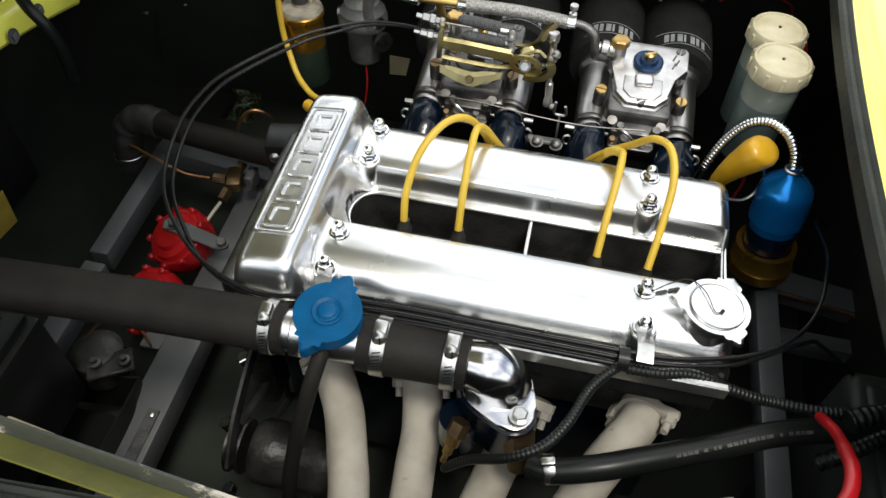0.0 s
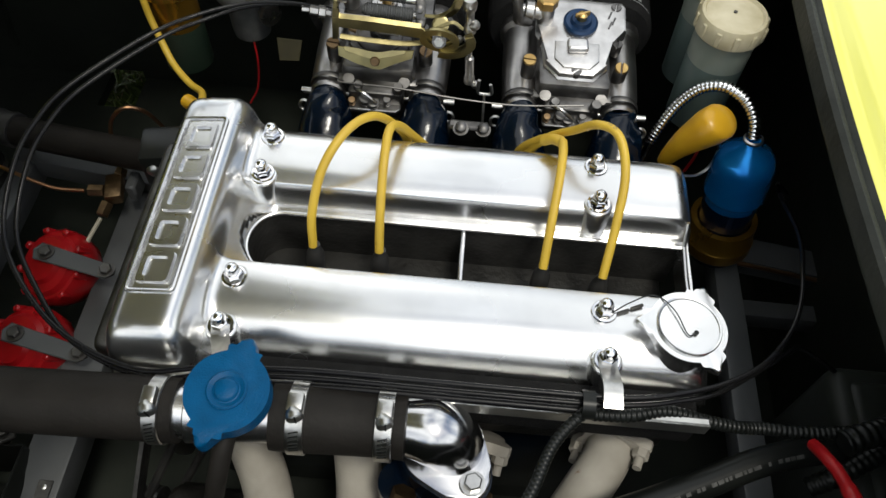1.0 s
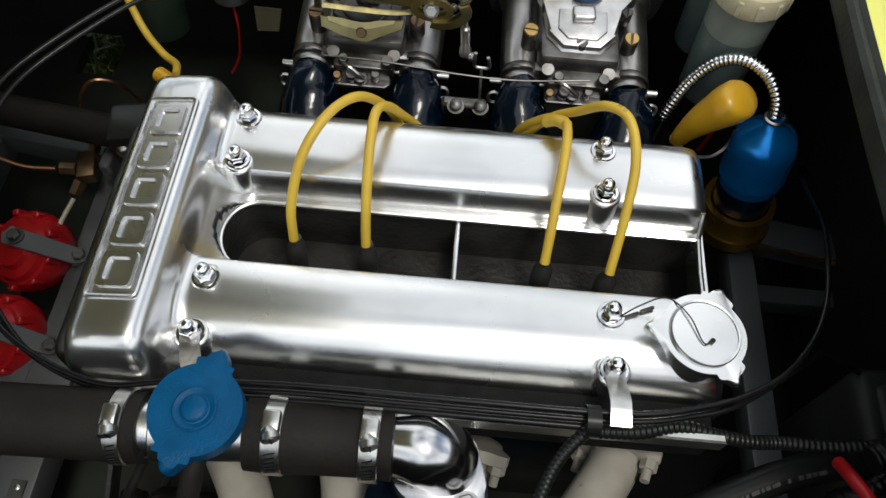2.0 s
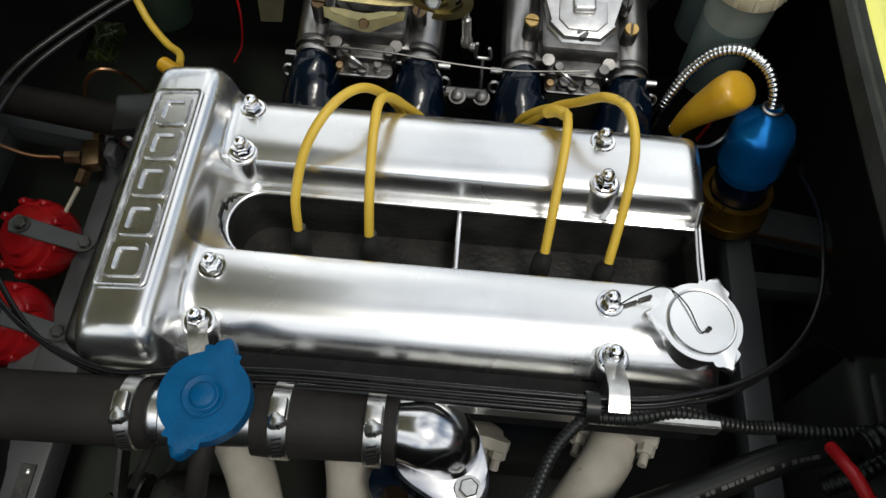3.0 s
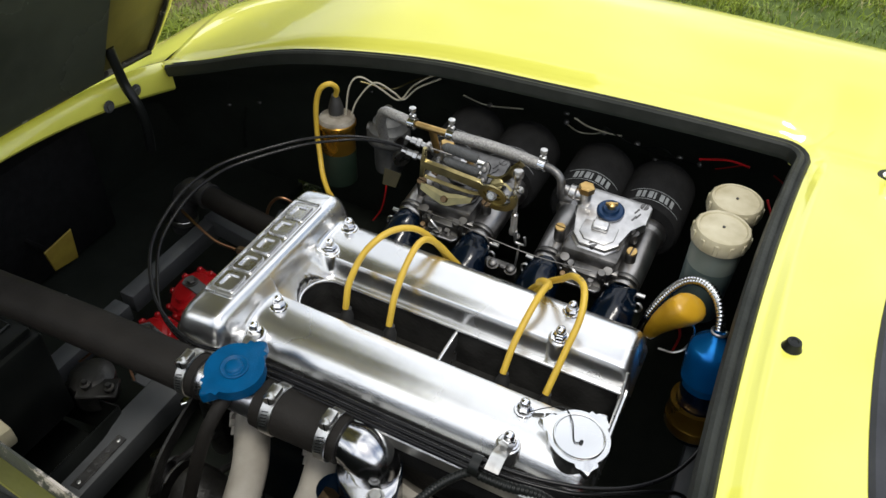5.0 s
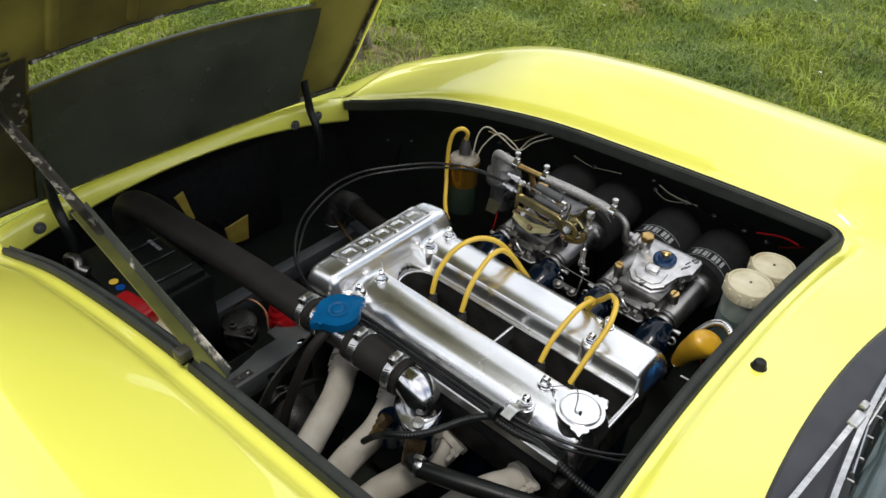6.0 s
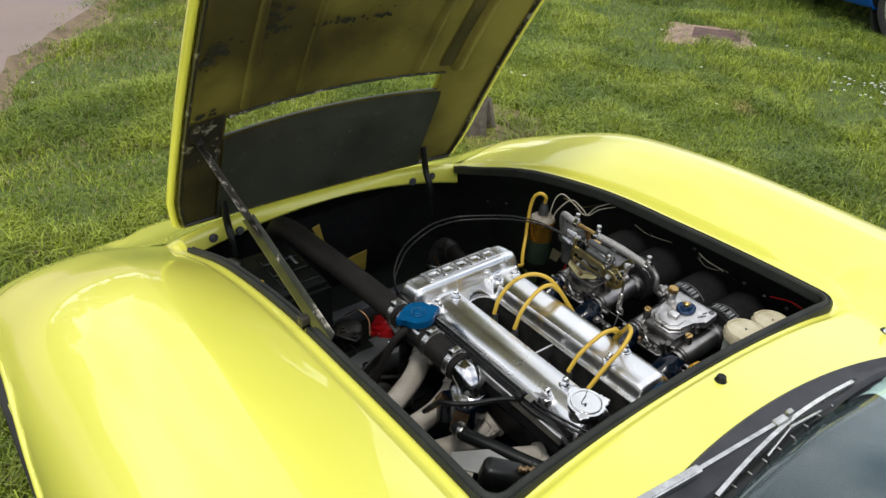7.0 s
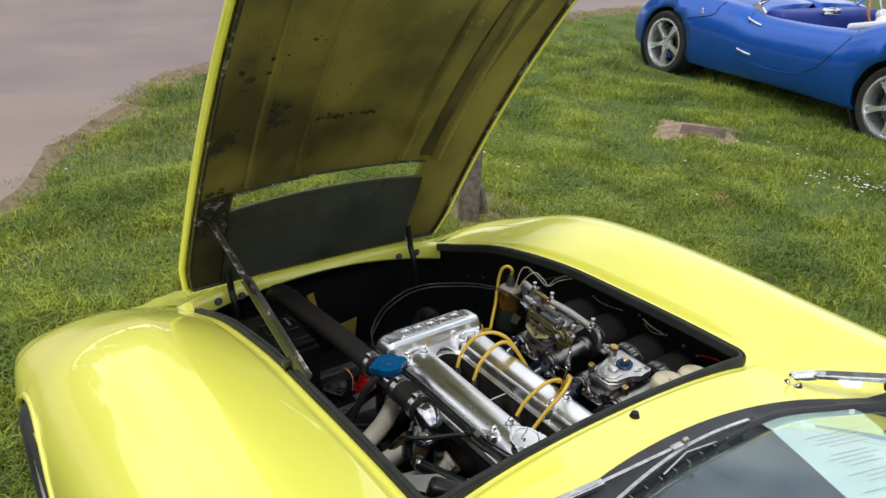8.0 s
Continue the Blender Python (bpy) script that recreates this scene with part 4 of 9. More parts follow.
# front wheels
def wheel(parent_name, at, radius, width, rim_r, spokes, face, parent, lab):
    """A wheel standing upright, its axle along y; face: the side on which its spokes show."""
    m = Matrix.Translation(at) @ pose(0, 0, 0, -90 * face, 0, 0)
    bm = bmesh.new()
    w = width / 2
    lathe(bm, [(rim_r, -w * 0.9), (rim_r + 0.02, -w), (radius - 0.03, -w), (radius - 0.008, -w * 0.82), (radius, -w * 0.6), (radius, w * 0.6), (radius - 0.008, w * 0.82), (radius - 0.03, w), (rim_r + 0.02, w), (rim_r, w * 0.9), (rim_r, -w * 0.9)], m, 48)
    if parent:
        wh = part(parent_name, bmesh.new(), M["tyre"], parent, lab)
    else:
        wh = thing(parent_name, lab, "wheel", at)
    part("tyre", bm, M["tyre"], wh)
    bm = bmesh.new()
    lathe(bm, [(rim_r, -w * 0.8), (rim_r, w * 0.86), (rim_r - 0.012, w * 0.90), (rim_r - 0.018, w * 0.7), (rim_r - 0.03, -w * 0.6), (rim_r - 0.02, -w * 0.8)], m, 48)
    part("rim", bm, M["silver"], wh)
    bm = bmesh.new()
    lathe(bm, [(0, 0.60 * w), (0.028, 0.60 * w), (0.032, 0.52 * w), (0.075, 0.46 * w), (0.078, 0.30 * w), (0, 0.30 * w)], m, 24)
    part("hub", bm, M["silver"], wh)
    for i in range(spokes):
        a = 2 * math.pi * i / spokes
        bm = bmesh.new()
        ml = m @ pose(0, 0, 0, 0, 0, math.degrees(a))
        slab(bm, [(0.05, -0.040), (rim_r * 0.55, -0.024), (rim_r - 0.012, -0.036), (rim_r - 0.012, 0.036), (rim_r * 0.55, 0.024), (0.05, 0.040)], ml, 0.35 * w, 0.66 * w, 0.010, 2)
        part("spoke", bm, M["silver"], wh)
    bm = bmesh.new()
    lathe(bm, [(0, -0.1 * w), (rim_r * 0.72, -0.1 * w), (rim_r * 0.72, -0.25 * w), (0, -0.25 * w)], m, 32)
    part("brake_disc", bm, M["alloy_dark"], wh)
    return wh


for y, face in ((0.783, 1), (-0.783, -1)):
    wheel("wheel", (ARCH_X, y, 0.272), 0.272, 0.15, 0.165, 8, face, car, "front wheel with black tyre")
def flank_y(x, z):
    """How far out the flank stands at that height."""
    return lerp(z, sorted((b, a) for a, b in side_profile(x)))


for side in (1, -1):
    pts = []
    for i in range(41):
        a = radians(-24 + 228 * i / 40)
        x, z = ARCH_X + ARCH_R * math.cos(a), ARCH_Z + ARCH_R * math.sin(a)
        pts.append(leaned(x, side * (flank_y(x, z) - 0.004), z))
    part("arch_lip", sweep(bmesh.new(), pts, 0.010, 10), M["yellow"], car, "rolled yellow lip of the wheel arch")
for y in (0.64, -0.63):
    turn = Matrix.Translation((ARCH_X, y, ARCH_Z - LEAN_Y * y)) @ pose(0, 0, 0, -90 if y > 0 else 90, 0, 0)
    bm = lathe(bmesh.new(), [(ARCH_R + 0.012, -0.04), (ARCH_R + 0.012, 0.15)], turn, 30, math.pi if y > 0 else 0.0, math.pi)
    part("wheel_well", bm, M["bay_black"], car)

# ---- the engine ----
engine = thing("engine", "twin-cam four-cylinder engine with polished aluminium cam cover", "engine", (0.0, 0.0, 0.2))


def soft_max(a, b, k):
    h = max(k - abs(a - b), 0.0) / k
    return max(a, b) + h * h * k * 0.25


VALLEY_Y, VALLEY_H, VALLEY_X, VALLEY_R = 0.0035, 0.0335, -0.138, 0.029


def cover_z(x, y):
    """Height of the cam cover over the plan: two flat-topped banks with steep faces to the valley, and the front housing."""
    z = 0.549
    a = abs(y)
    shoulder_y = 0.0495 if y > 0 else 0.0385
    crest, fall, round_off = (0.0825, 0.0488, 4) if y > 0 else (0.0720, 0.0497, 2.2)
    if a < crest:
        top = 0.5945 - 0.0045 * min(1.0, (crest - a) / (crest - shoulder_y)) ** 3
        bank = top - 0.0300 * ease((shoulder_y - a) / 0.0060)
    else:
        bank = 0.540 + 0.0545 * math.sqrt(max(0.0, 1 - min(1.0, (a - crest) / fall) ** round_off))
    bank = 0.540 + (bank - 0.540) * math.sqrt(max(0.0, 1 - min(1.0, max(0.0, x - 0.221) / 0.0305) ** 4)) if x > -0.22 else 0.540
    ledge = 0.5600 if a < 0.062 and -0.21 < x < 0.2490 else 0.54
    z = soft_max(z, soft_max(bank, ledge, 0.003), 0.004)
    hx, hy = abs(x + 0.2130) / 0.0385, abs(y + 0.002) / 0.1430
    u = (hx ** 6 + hy ** 18) ** (1 / 6)
    house = 0.525 + 0.0975 * math.sqrt(max(0.0, 1 - min(1.0, u) ** 6)) + 0.12 * max(-0.04, min(0.04, x + 0.2155))
    shoulder = 0.600 - 1.5 * max(0.0, x + 0.182) - 2.0 * max(0.0, a - 0.124)
    if x > -0.22:
        z = soft_max(z, min(shoulder, 0.600) if a < 0.135 else 0.54, 0.018)
    return soft_max(z, house, 0.026)


def in_valley(x, y):
    e = max(0.0, VALLEY_X - x)
    return x < 0.2450 and x > VALLEY_X - VALLEY_R and (e / VALLEY_R) ** 2 + ((y - VALLEY_Y) / VALLEY_H) ** 2 < 1.0


bm = bmesh.new()
nx, ny = 220, 232
xs = [-0.2535 + 0.506 * i / nx for i in range(nx + 1)]
ys = [-0.1465 + 0.29 * j / ny for j in range(ny + 1)]
vs = [[None] * (ny + 1) for _ in xs]
for i, x in enumerate(xs):
    for j, y in enumerate(ys):
        z = cover_z(x, y)
        if in_valley(x, y):
            z = 0.525
        vs[i][j] = bm.verts.new((x, y, z))
for i in range(nx):
    for j in range(ny):
        q = (vs[i][j], vs[i + 1][j], vs[i + 1][j + 1], vs[i][j + 1])
        if all(v.co.z < 0.53 for v in q) or all(v.co.z < 0.5495 for v in q) and (xs[i] > 0.2455 or xs[i] < -0.246):
            continue
        bm.faces.new(q)
bmesh.ops.delete(bm, geom=[v for v in bm.verts if not v.link_faces], context="VERTS")
EDGE_CUT = [f for f in bm.faces if all(v.co.z < 0.5545 for v in f.verts)]
bmesh.ops.delete(bm, geom=EDGE_CUT, context="FACES")
for v in bm.verts:
    if v.is_boundary and abs(v.co.y - VALLEY_Y) < VALLEY_H + 0.004 and VALLEY_X - VALLEY_R - 0.006 < v.co.x < 0.240:
        e = max(0.0, VALLEY_X - v.co.x)
        r = math.hypot(e / VALLEY_R, (v.co.y - VALLEY_Y) / VALLEY_H)
        if e > 0 and r > 0.5:
            v.co.x, v.co.y = VALLEY_X - e / r, VALLEY_Y + (v.co.y - VALLEY_Y) / r
        elif e == 0:
            v.co.y = VALLEY_Y + math.copysign(VALLEY_H, v.co.y - VALLEY_Y)
        v.co.z = 0.5600
cover = part("cam_cover", bm, M["polished"], engine, "polished aluminium cam cover", angle=60)
cover.modifiers.new("thick", "SOLIDIFY").thickness = 0.002

rim = [(x, VALLEY_Y + VALLEY_H) for x in (0.242, 0.15, 0.05, -0.05, -0.10)] + [(VALLEY_X - VALLEY_R * math.sin(k), VALLEY_Y + VALLEY_H * math.cos(k)) for k in [math.pi * i / 16 for i in range(17)]] + [(x, VALLEY_Y - VALLEY_H) for x in (-0.10, -0.05, 0.05, 0.15, 0.242)]
part("valley_rim", sweep(bmesh.new(), [Vector((a, b, 0.5600)) for a, b in rim], 0.0022, 8, up=(0, 0, 1)), M["polished"], cover, "rolled bright rim of the plug valley")
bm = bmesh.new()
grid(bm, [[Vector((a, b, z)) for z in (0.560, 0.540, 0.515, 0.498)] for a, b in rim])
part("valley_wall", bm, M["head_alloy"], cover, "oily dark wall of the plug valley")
part("valley_end", sweep(bmesh.new(), [Vector((0.2435, VALLEY_Y - VALLEY_H, 0.560)), Vector((0.2435, VALLEY_Y, 0.5585)), Vector((0.2435, VALLEY_Y + VALLEY_H, 0.562)), Vector((0.2425, 0.044, 0.575)), Vector((0.2415, 0.049, 0.585))], 0.0022, 8), M["polished"], cover, "thin bright edge closing the plug valley")

# name plate on the front housing: raised border, pebbled field and five plain raised blocks
def plate_m():
    return Matrix.Translation((-0.2125, -0.0015, 0.6215)) @ pose(0, 0, 0, 0, -6.8, 0)


pm = plate_m()
outline = []
for cx, cy, a0 in ((0.0155, 0.0895, 0), (-0.0155, 0.0895, 90), (-0.0155, -0.0895, 180), (0.0155, -0.0895, 270)):
    outline += [(cx + 0.004 * math.cos(radians(a0 + d)), cy + 0.004 * math.sin(radians(a0 + d))) for d in (0, 30, 60, 90)]
bm = bmesh.new()
slab(bm, outline, pm, -0.003, 0.0012)
plate = part("name_plate", bm, M["rough_cast"], cover, "pebbled cast field of the plate")
part("border", sweep(bmesh.new(), [pm @ Vector((a, b, 0.0016)) for a, b in outline], 0.0022, 8, closed=True), M["cast_polished"], cover, "raised polished border")
for i, yy in enumerate((0.0715, 0.036, 0.0, -0.036, -0.0715)):
    w, h = 0.0140, 0.0152
    o = []
    for cx, cy, a0 in ((w - 0.004, h - 0.004, 0), (-w + 0.004, h - 0.004, 90), (-w + 0.004, -h + 0.004, 180), (w - 0.004, -h + 0.004, 270)):
        o += [(cx + 0.004 * math.cos(radians(a0 + d)), yy + cy + 0.004 * math.sin(radians(a0 + d))) for d in (0, 30, 60, 90)]
    bm = bmesh.new()
    lo = [(a * 0.56, yy + (b - yy) * 0.56) for a, b in o]
    # a ring-shaped raised block
    A = [bm.verts.new(pm @ Vector((a, b, 0.0010))) for a, b in o]
    B = [bm.verts.new(pm @ Vector((a * 0.95, yy + (b - yy) * 0.95, 0.0046))) for a, b in o]
    C = [bm.verts.new(pm @ Vector((a * 1.12, yy + (b - yy) * 1.12, 0.0046))) for a, b in lo]
    D = [bm.verts.new(pm @ Vector((a, b, 0.0012))) for a, b in lo]
    k = len(o)
    for P, Q in ((A, B), (B, C), (C, D)):
        for j in range(k):
            bm.faces.new((P[j], P[(j + 1) % k], Q[(j + 1) % k], Q[j]))
    part("raised_block", bm, M["cast_polished"], cover)

# acorn nuts on washers
bm = bmesh.new()
lathe(bm, [(0, 0), (0.0108, 0), (0.0112, 0.0012), (0.0105, 0.0024), (0.0085, 0.0026)], n=24)
slab(bm, hexagon(0.0076), Matrix(), 0.0022, 0.0098, 0.0008, 1)
lathe(bm, [(0.0060, 0.0095), (0.0062, 0.0125), (0.0052, 0.0158), (0.0030, 0.0180), (0, 0.0186)], n=20)
nut_mesh = finish(bm, M["chrome"], "acorn_nut")
NUTS = [(-0.158, 0.102), (-0.158, 0.056), (-0.158, -0.058), (-0.158, -0.105), (0.155, 0.099), (0.156, 0.055), (0.157, -0.060), (0.158, -0.105)]
for x, y in NUTS:
    part("nut_seat", lathe(bmesh.new(), [(0.0150, 0.560), (0.0136, 0.5905), (0.0130, 0.5925), (0.0118, 0.5934), (0, 0.5934)], Matrix.Translation((x, y, 0)), 24), M["polished"], cover)
    shared("acorn_nut", nut_mesh, cover, Matrix.Translation((x, y, 0.5935)) @ pose(0, 0, 0, 0, 0, 17 + 400 * x * y * 50))

# oil filler cap with three ears, on the rear of the near bank
def eared_disc(r, ears, reach, ear_w, n=96):
    """Outline of a cap with rounded ears at the given angles."""
    out = []
    for i in range(n):
        a = 2 * math.pi * i / n
        rr = r
        for e in ears:
            d = (a - radians(e) + math.pi) % (2 * math.pi) - math.pi
            rr = max(rr, r + (reach - r) * math.exp(-abs(d / ear_w) ** 2.2) if abs(d) < 3.5 * ear_w else rr)
        out.append((rr * math.cos(a), rr * math.sin(a)))
    return out


cm = Matrix.Translation((0.221, -0.077, 0.600)) @ pose(0, 0, 0, 0, 3, 0)
bm = bmesh.new()
lathe(bm, [(0.031, -0.03), (0.026, -0.012), (0.024, -0.004), (0.024, 0.006), (0, 0.006)], cm, 36)
part("filler_neck", bm, M["polished"], cover)
bm = bmesh.new()
slab(bm, eared_disc(0.0320, (66, 178, 302), 0.0438, 0.19), cm, 0.005, 0.0125, 0.003, 3)
oil_cap = part("oil_filler_cap", bm, M["polished"], engine, "polished aluminium oil filler cap")
bm = bmesh.new()
lathe(bm, [(0.0265, 0.0122), (0.0270, 0.0138), (0.0262, 0.0150), (0.0250, 0.0146), (0.0244, 0.0136), (0.010, 0.0140), (0, 0.0141)], cm, 48)
part("cap_disc", bm, M["polished"], oil_cap)
part("lock_wire", tube([(0.163, -0.062, 0.597), (0.178, -0.054, 0.604), (0.196, -0.050, 0.612), (0.210, -0.066, 0.617), (0.219, -0.086, 0.6155), (0.226, -0.084, 0.6155)], 0.0006, 6), M["plastic"], oil_cap, "thin dark locking wire")
bm = bmesh.new()
lathe(bm, [(0, 0), (0.002, 0), (0.002, 0.0015), (0, 0.0015)], Matrix.Translation((0.226, -0.084, 0.615)), 8)
part("wire_end", bm, M["plastic"], oil_cap)
for dx, dy in ((0.0, 0.004), (0.012, 0.010)):
    bm = bmesh.new()
    box(bm, pose(0.173 + dx, -0.063 + dy, 0.5955, 0, 0, 25), (0.012, 0.003, 0.003), 0.001)
    part("wire_tag", bm, M["rust"], oil_cap)

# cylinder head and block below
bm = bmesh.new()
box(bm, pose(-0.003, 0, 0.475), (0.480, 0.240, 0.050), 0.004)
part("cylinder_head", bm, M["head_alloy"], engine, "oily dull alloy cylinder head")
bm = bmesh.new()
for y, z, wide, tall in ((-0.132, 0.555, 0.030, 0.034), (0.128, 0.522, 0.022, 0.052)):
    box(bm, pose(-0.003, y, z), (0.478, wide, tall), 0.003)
part("head_side", bm, M["filter"], engine, "black side of the head")
bm = bmesh.new()
slab(bm, [(-0.235, -0.1505), (0.240, -0.1505), (0.240, -0.1435), (-0.235, -0.1435)], Matrix(), 0.570, 0.587, 0.0015, 1)
part("head_flange", bm, M["grubby_alloy"], engine, "dirty machined edge of the head")
bm = bmesh.new()
box(bm, pose(0.0, 0.0, 0.34), (0.46, 0.22, 0.27), 0.01)
part("cylinder_block", bm, M["blue_inlet"], engine, "navy painted cylinder block")
bm = bmesh.new()
box(bm, pose(-0.262, 0.0, 0.42), (0.03, 0.24, 0.28), 0.012, 3)
part("front_cover", bm, M["alloy_dark"], engine, "dull alloy timing cover")
bm = bmesh.new()
box(bm, pose(0.034, VALLEY_Y, 0.529), (0.0045, 0.066, 0.060), 0.0018)
part("valley_rib", bm, M["cast_polished"], engine)
bm = bmesh.new()
lathe(bm, [(0.0085, -0.03), (0.0090, 0.0), (0.0084, 0.012), (0.0056, 0.019), (0.0050, 0.024), (0, 0.024)], n=18)
boot_mesh = finish(bm, M["rubber"], "plug_boot")
LEADS = [[(-0.105, 0.003, 0.560), (-0.104, 0.014, 0.597), (-0.095, 0.040, 0.632), (-0.077, 0.072, 0.647), (-0.058, 0.105, 0.632), (-0.040, 0.132, 0.590), (-0.030, 0.150, 0.545), (-0.02, 0.155, 0.50)],
         [(-0.043, 0.003, 0.560), (-0.043, 0.020, 0.600), (-0.043, 0.055, 0.630), (-0.042, 0.088, 0.634), (-0.036, 0.114, 0.612), (-0.026, 0.133, 0.580), (-0.010, 0.150, 0.540), (0.00, 0.155, 0.50)],
         [(0.110, 0.001, 0.560), (0.112, 0.025, 0.594), (0.117, 0.070, 0.621), (0.119, 0.105, 0.618), (0.113, 0.128, 0.598), (0.103, 0.142, 0.580), (0.085, 0.155, 0.545), (0.08, 0.16, 0.50)],
         [(0.165, -0.004, 0.560), (0.170, 0.028, 0.600), (0.173, 0.062, 0.630), (0.165, 0.090, 0.648), (0.148, 0.106, 0.645), (0.130, 0.122, 0.618), (0.110, 0.138, 0.588), (0.09, 0.15, 0.545)]]
for q in LEADS:
    x, y, z = q[0]
    shared("plug_boot", boot_mesh, engine, pose(x, y, z - 0.026, -8, 2, 0), "black rubber spark plug boot")
    part("plug_lead", tube(q, 0.0042, 12), M["lead"], engine, "yellow silicone spark plug lead")


def lettering(words, path, r, start, size, name, parent, label):
    """Words printed along a lead, reading along the path, their tops towards +x."""
    q = spline(path, 12)
    run = [0.0]
    for a, b in zip(q, q[1:]):
        run.append(run[-1] + (b - a).length)
    bm = bmesh.new()
    at = start
    for ch in words:
        k = next((i for i, d in enumerate(run) if d >= at), len(q) - 2)
        k = min(k, len(q) - 2)
        along = (q[k + 1] - q[k]).normalized()
        if ch != " ":
            cu = bpy.data.curves.new("letter", "FONT")
            cu.body, cu.size, cu.align_x, cu.align_y = ch, size, "CENTER", "CENTER"
            ob = bpy.data.objects.new("letter", cu)
            scene.collection.objects.link(ob)
            me = bpy.data.meshes.new_from_object(ob.evaluated_get(bpy.context.evaluated_depsgraph_get()))
            up = (Vector((1, 0, 0)) - along * along.x).normalized()
            n = along.cross(up)
            for v in me.vertices:
                ang = v.co.y / r
                v.co = q[k] + along * v.co.x + up * (r * math.sin(ang)) + n * (r * math.cos(ang))
            bm.from_mesh(me)
            bpy.data.objects.remove(ob)
            bpy.data.curves.remove(cu)
            bpy.data.meshes.remove(me)
        at += size * (0.78 if ch != " " else 0.5)
    return part(name, bm, M["dark_print"], parent, label, smooth=False)


lettering("HIGH PERFORMANCE SUPPRESSED", LEADS[3][::-1], 0.00435, 0.050, 0.0046, "lead_print", engine, "dark printed words along the lead")
bm = bmesh.new()
sweep(bm, spline([(0.120, 0.106, 0.616), (0.112, 0.116, 0.610), (0.104, 0.122, 0.600)], 4), 0.0052, 10)
part("lead_sleeve", bm, M["lead"], engine)

# exhaust manifold: four pale coated pipes
manifold = thing("exhaust_manifold", "four off-white ceramic-coated exhaust pipes with rust stains", "exhaust manifold", (0.0, -0.15, 0.49))
PIPES = [[(-0.157, -0.132, 0.482), (-0.146, -0.152, 0.474), (-0.124, -0.189, 0.462), (-0.108, -0.233, 0.450), (-0.098, -0.264, 0.440), (-0.092, -0.305, 0.405), (-0.092, -0.335, 0.320), (-0.095, -0.34, 0.22)],
         [(-0.052, -0.132, 0.476), (-0.046, -0.156, 0.460), (-0.040, -0.188, 0.446), (-0.038, -0.222, 0.440), (-0.035, -0.260, 0.436), (-0.036, -0.305, 0.400), (-0.045, -0.335, 0.310), (-0.055, -0.34, 0.22)],
         [(0.064, -0.128, 0.466), (0.059, -0.152, 0.450), (0.051, -0.186, 0.438), (0.041, -0.222, 0.434), (0.031, -0.262, 0.430), (0.018, -0.305, 0.395), (0.000, -0.335, 0.310), (-0.01, -0.34, 0.22)],
         [(0.186, -0.128, 0.482), (0.178, -0.150, 0.485), (0.161, -0.177, 0.482), (0.141, -0.208, 0.464), (0.118, -0.250, 0.426), (0.095, -0.295, 0.375), (0.06, -0.325, 0.300), (0.03, -0.33, 0.22)]]
for q in PIPES:
    p = part("exhaust_pipe", tube(q, 0.0215, 18), M["ceramic"], manifold)
    m, _ = axis(q[0], q[1])
    bm = bmesh.new()
    slab(bm, eared_disc(0.026, (35, 215), 0.040, 0.25, 48), m, 0.0, 0.010, 0.002, 2)
    part("flange", bm, M["ceramic"], p, "rust-stained pipe flange")
    for s in (1, -1):
        bm = bmesh.new()
        mm = m @ pose(0.031 * s * math.cos(radians(35)), 0.031 * s * math.sin(radians(35)), 0.010)
        slab(bm, hexagon(0.0075), mm, 0, 0.008, 0.001, 1)
        lathe(bm, [(0.004, 0.008), (0.004, 0.018), (0, 0.018)], mm, 10)
        part("flange_nut", bm, M["ceramic"], p)

# coolant outlet elbow with its flange, on a navy housing
outlet = thing("coolant_elbow", "polished aluminium coolant outlet elbow bolted to its housing", "coolant elbow", (0.03, -0.172, 0.545))
path = [(-0.012, -0.1685, 0.574), (0.006, -0.1690, 0.574), (0.022, -0.1700, 0.572), (0.033, -0.1710, 0.564), (0.038, -0.1715, 0.552), (0.039, -0.172, 0.540)]
part("elbow", sweep(bmesh.new(), spline(path, 6), lambda s: 0.0225 + 0.0042 * min(1, max(0, (s - 0.012) / 0.02)), 28), M["elbow"], outlet)
d = Vector((0.052, -0.063)).normalized()
o = []
for i in range(48):
    a = 2 * math.pi * i / 48
    r = 0.0340 + 0.0175 * abs(math.cos(a)) ** 5
    o.append((r * math.cos(a) * d.x - r * math.sin(a) * d.y, r * math.cos(a) * d.y + r * math.sin(a) * d.x))
bm = bmesh.new()
slab(bm, o, Matrix.Translation((0.031, -0.1725, 0.546)), 0.0, 0.0075, 0.002, 2)
part("elbow_flange", bm, M["elbow"], outlet)
bolt_mesh = hex_bolt(0.0075, 0.0065, 0.0100, "flange_bolt", M["steel"])
for x, y in ((0.005, -0.141), (0.057, -0.204)):
    shared("flange_bolt", bolt_mesh, outlet, pose(x, y, 0.5585, 0, 0, 20))
bm = bmesh.new()
slab(bm, [(1.04 * a, 1.04 * b) for a, b in o], Matrix.Translation((0.031, -0.1725, 0.546)), -0.055, -0.0005, 0.0, 1)
lathe(bm, [(0.020, 0.0), (0.020, 0.045), (0, 0.045)], pose(0.0, -0.195, 0.470, 0, 0, 0), 20)
part("housing", bm, M["blue_inlet"], outlet, "navy painted thermostat housing")

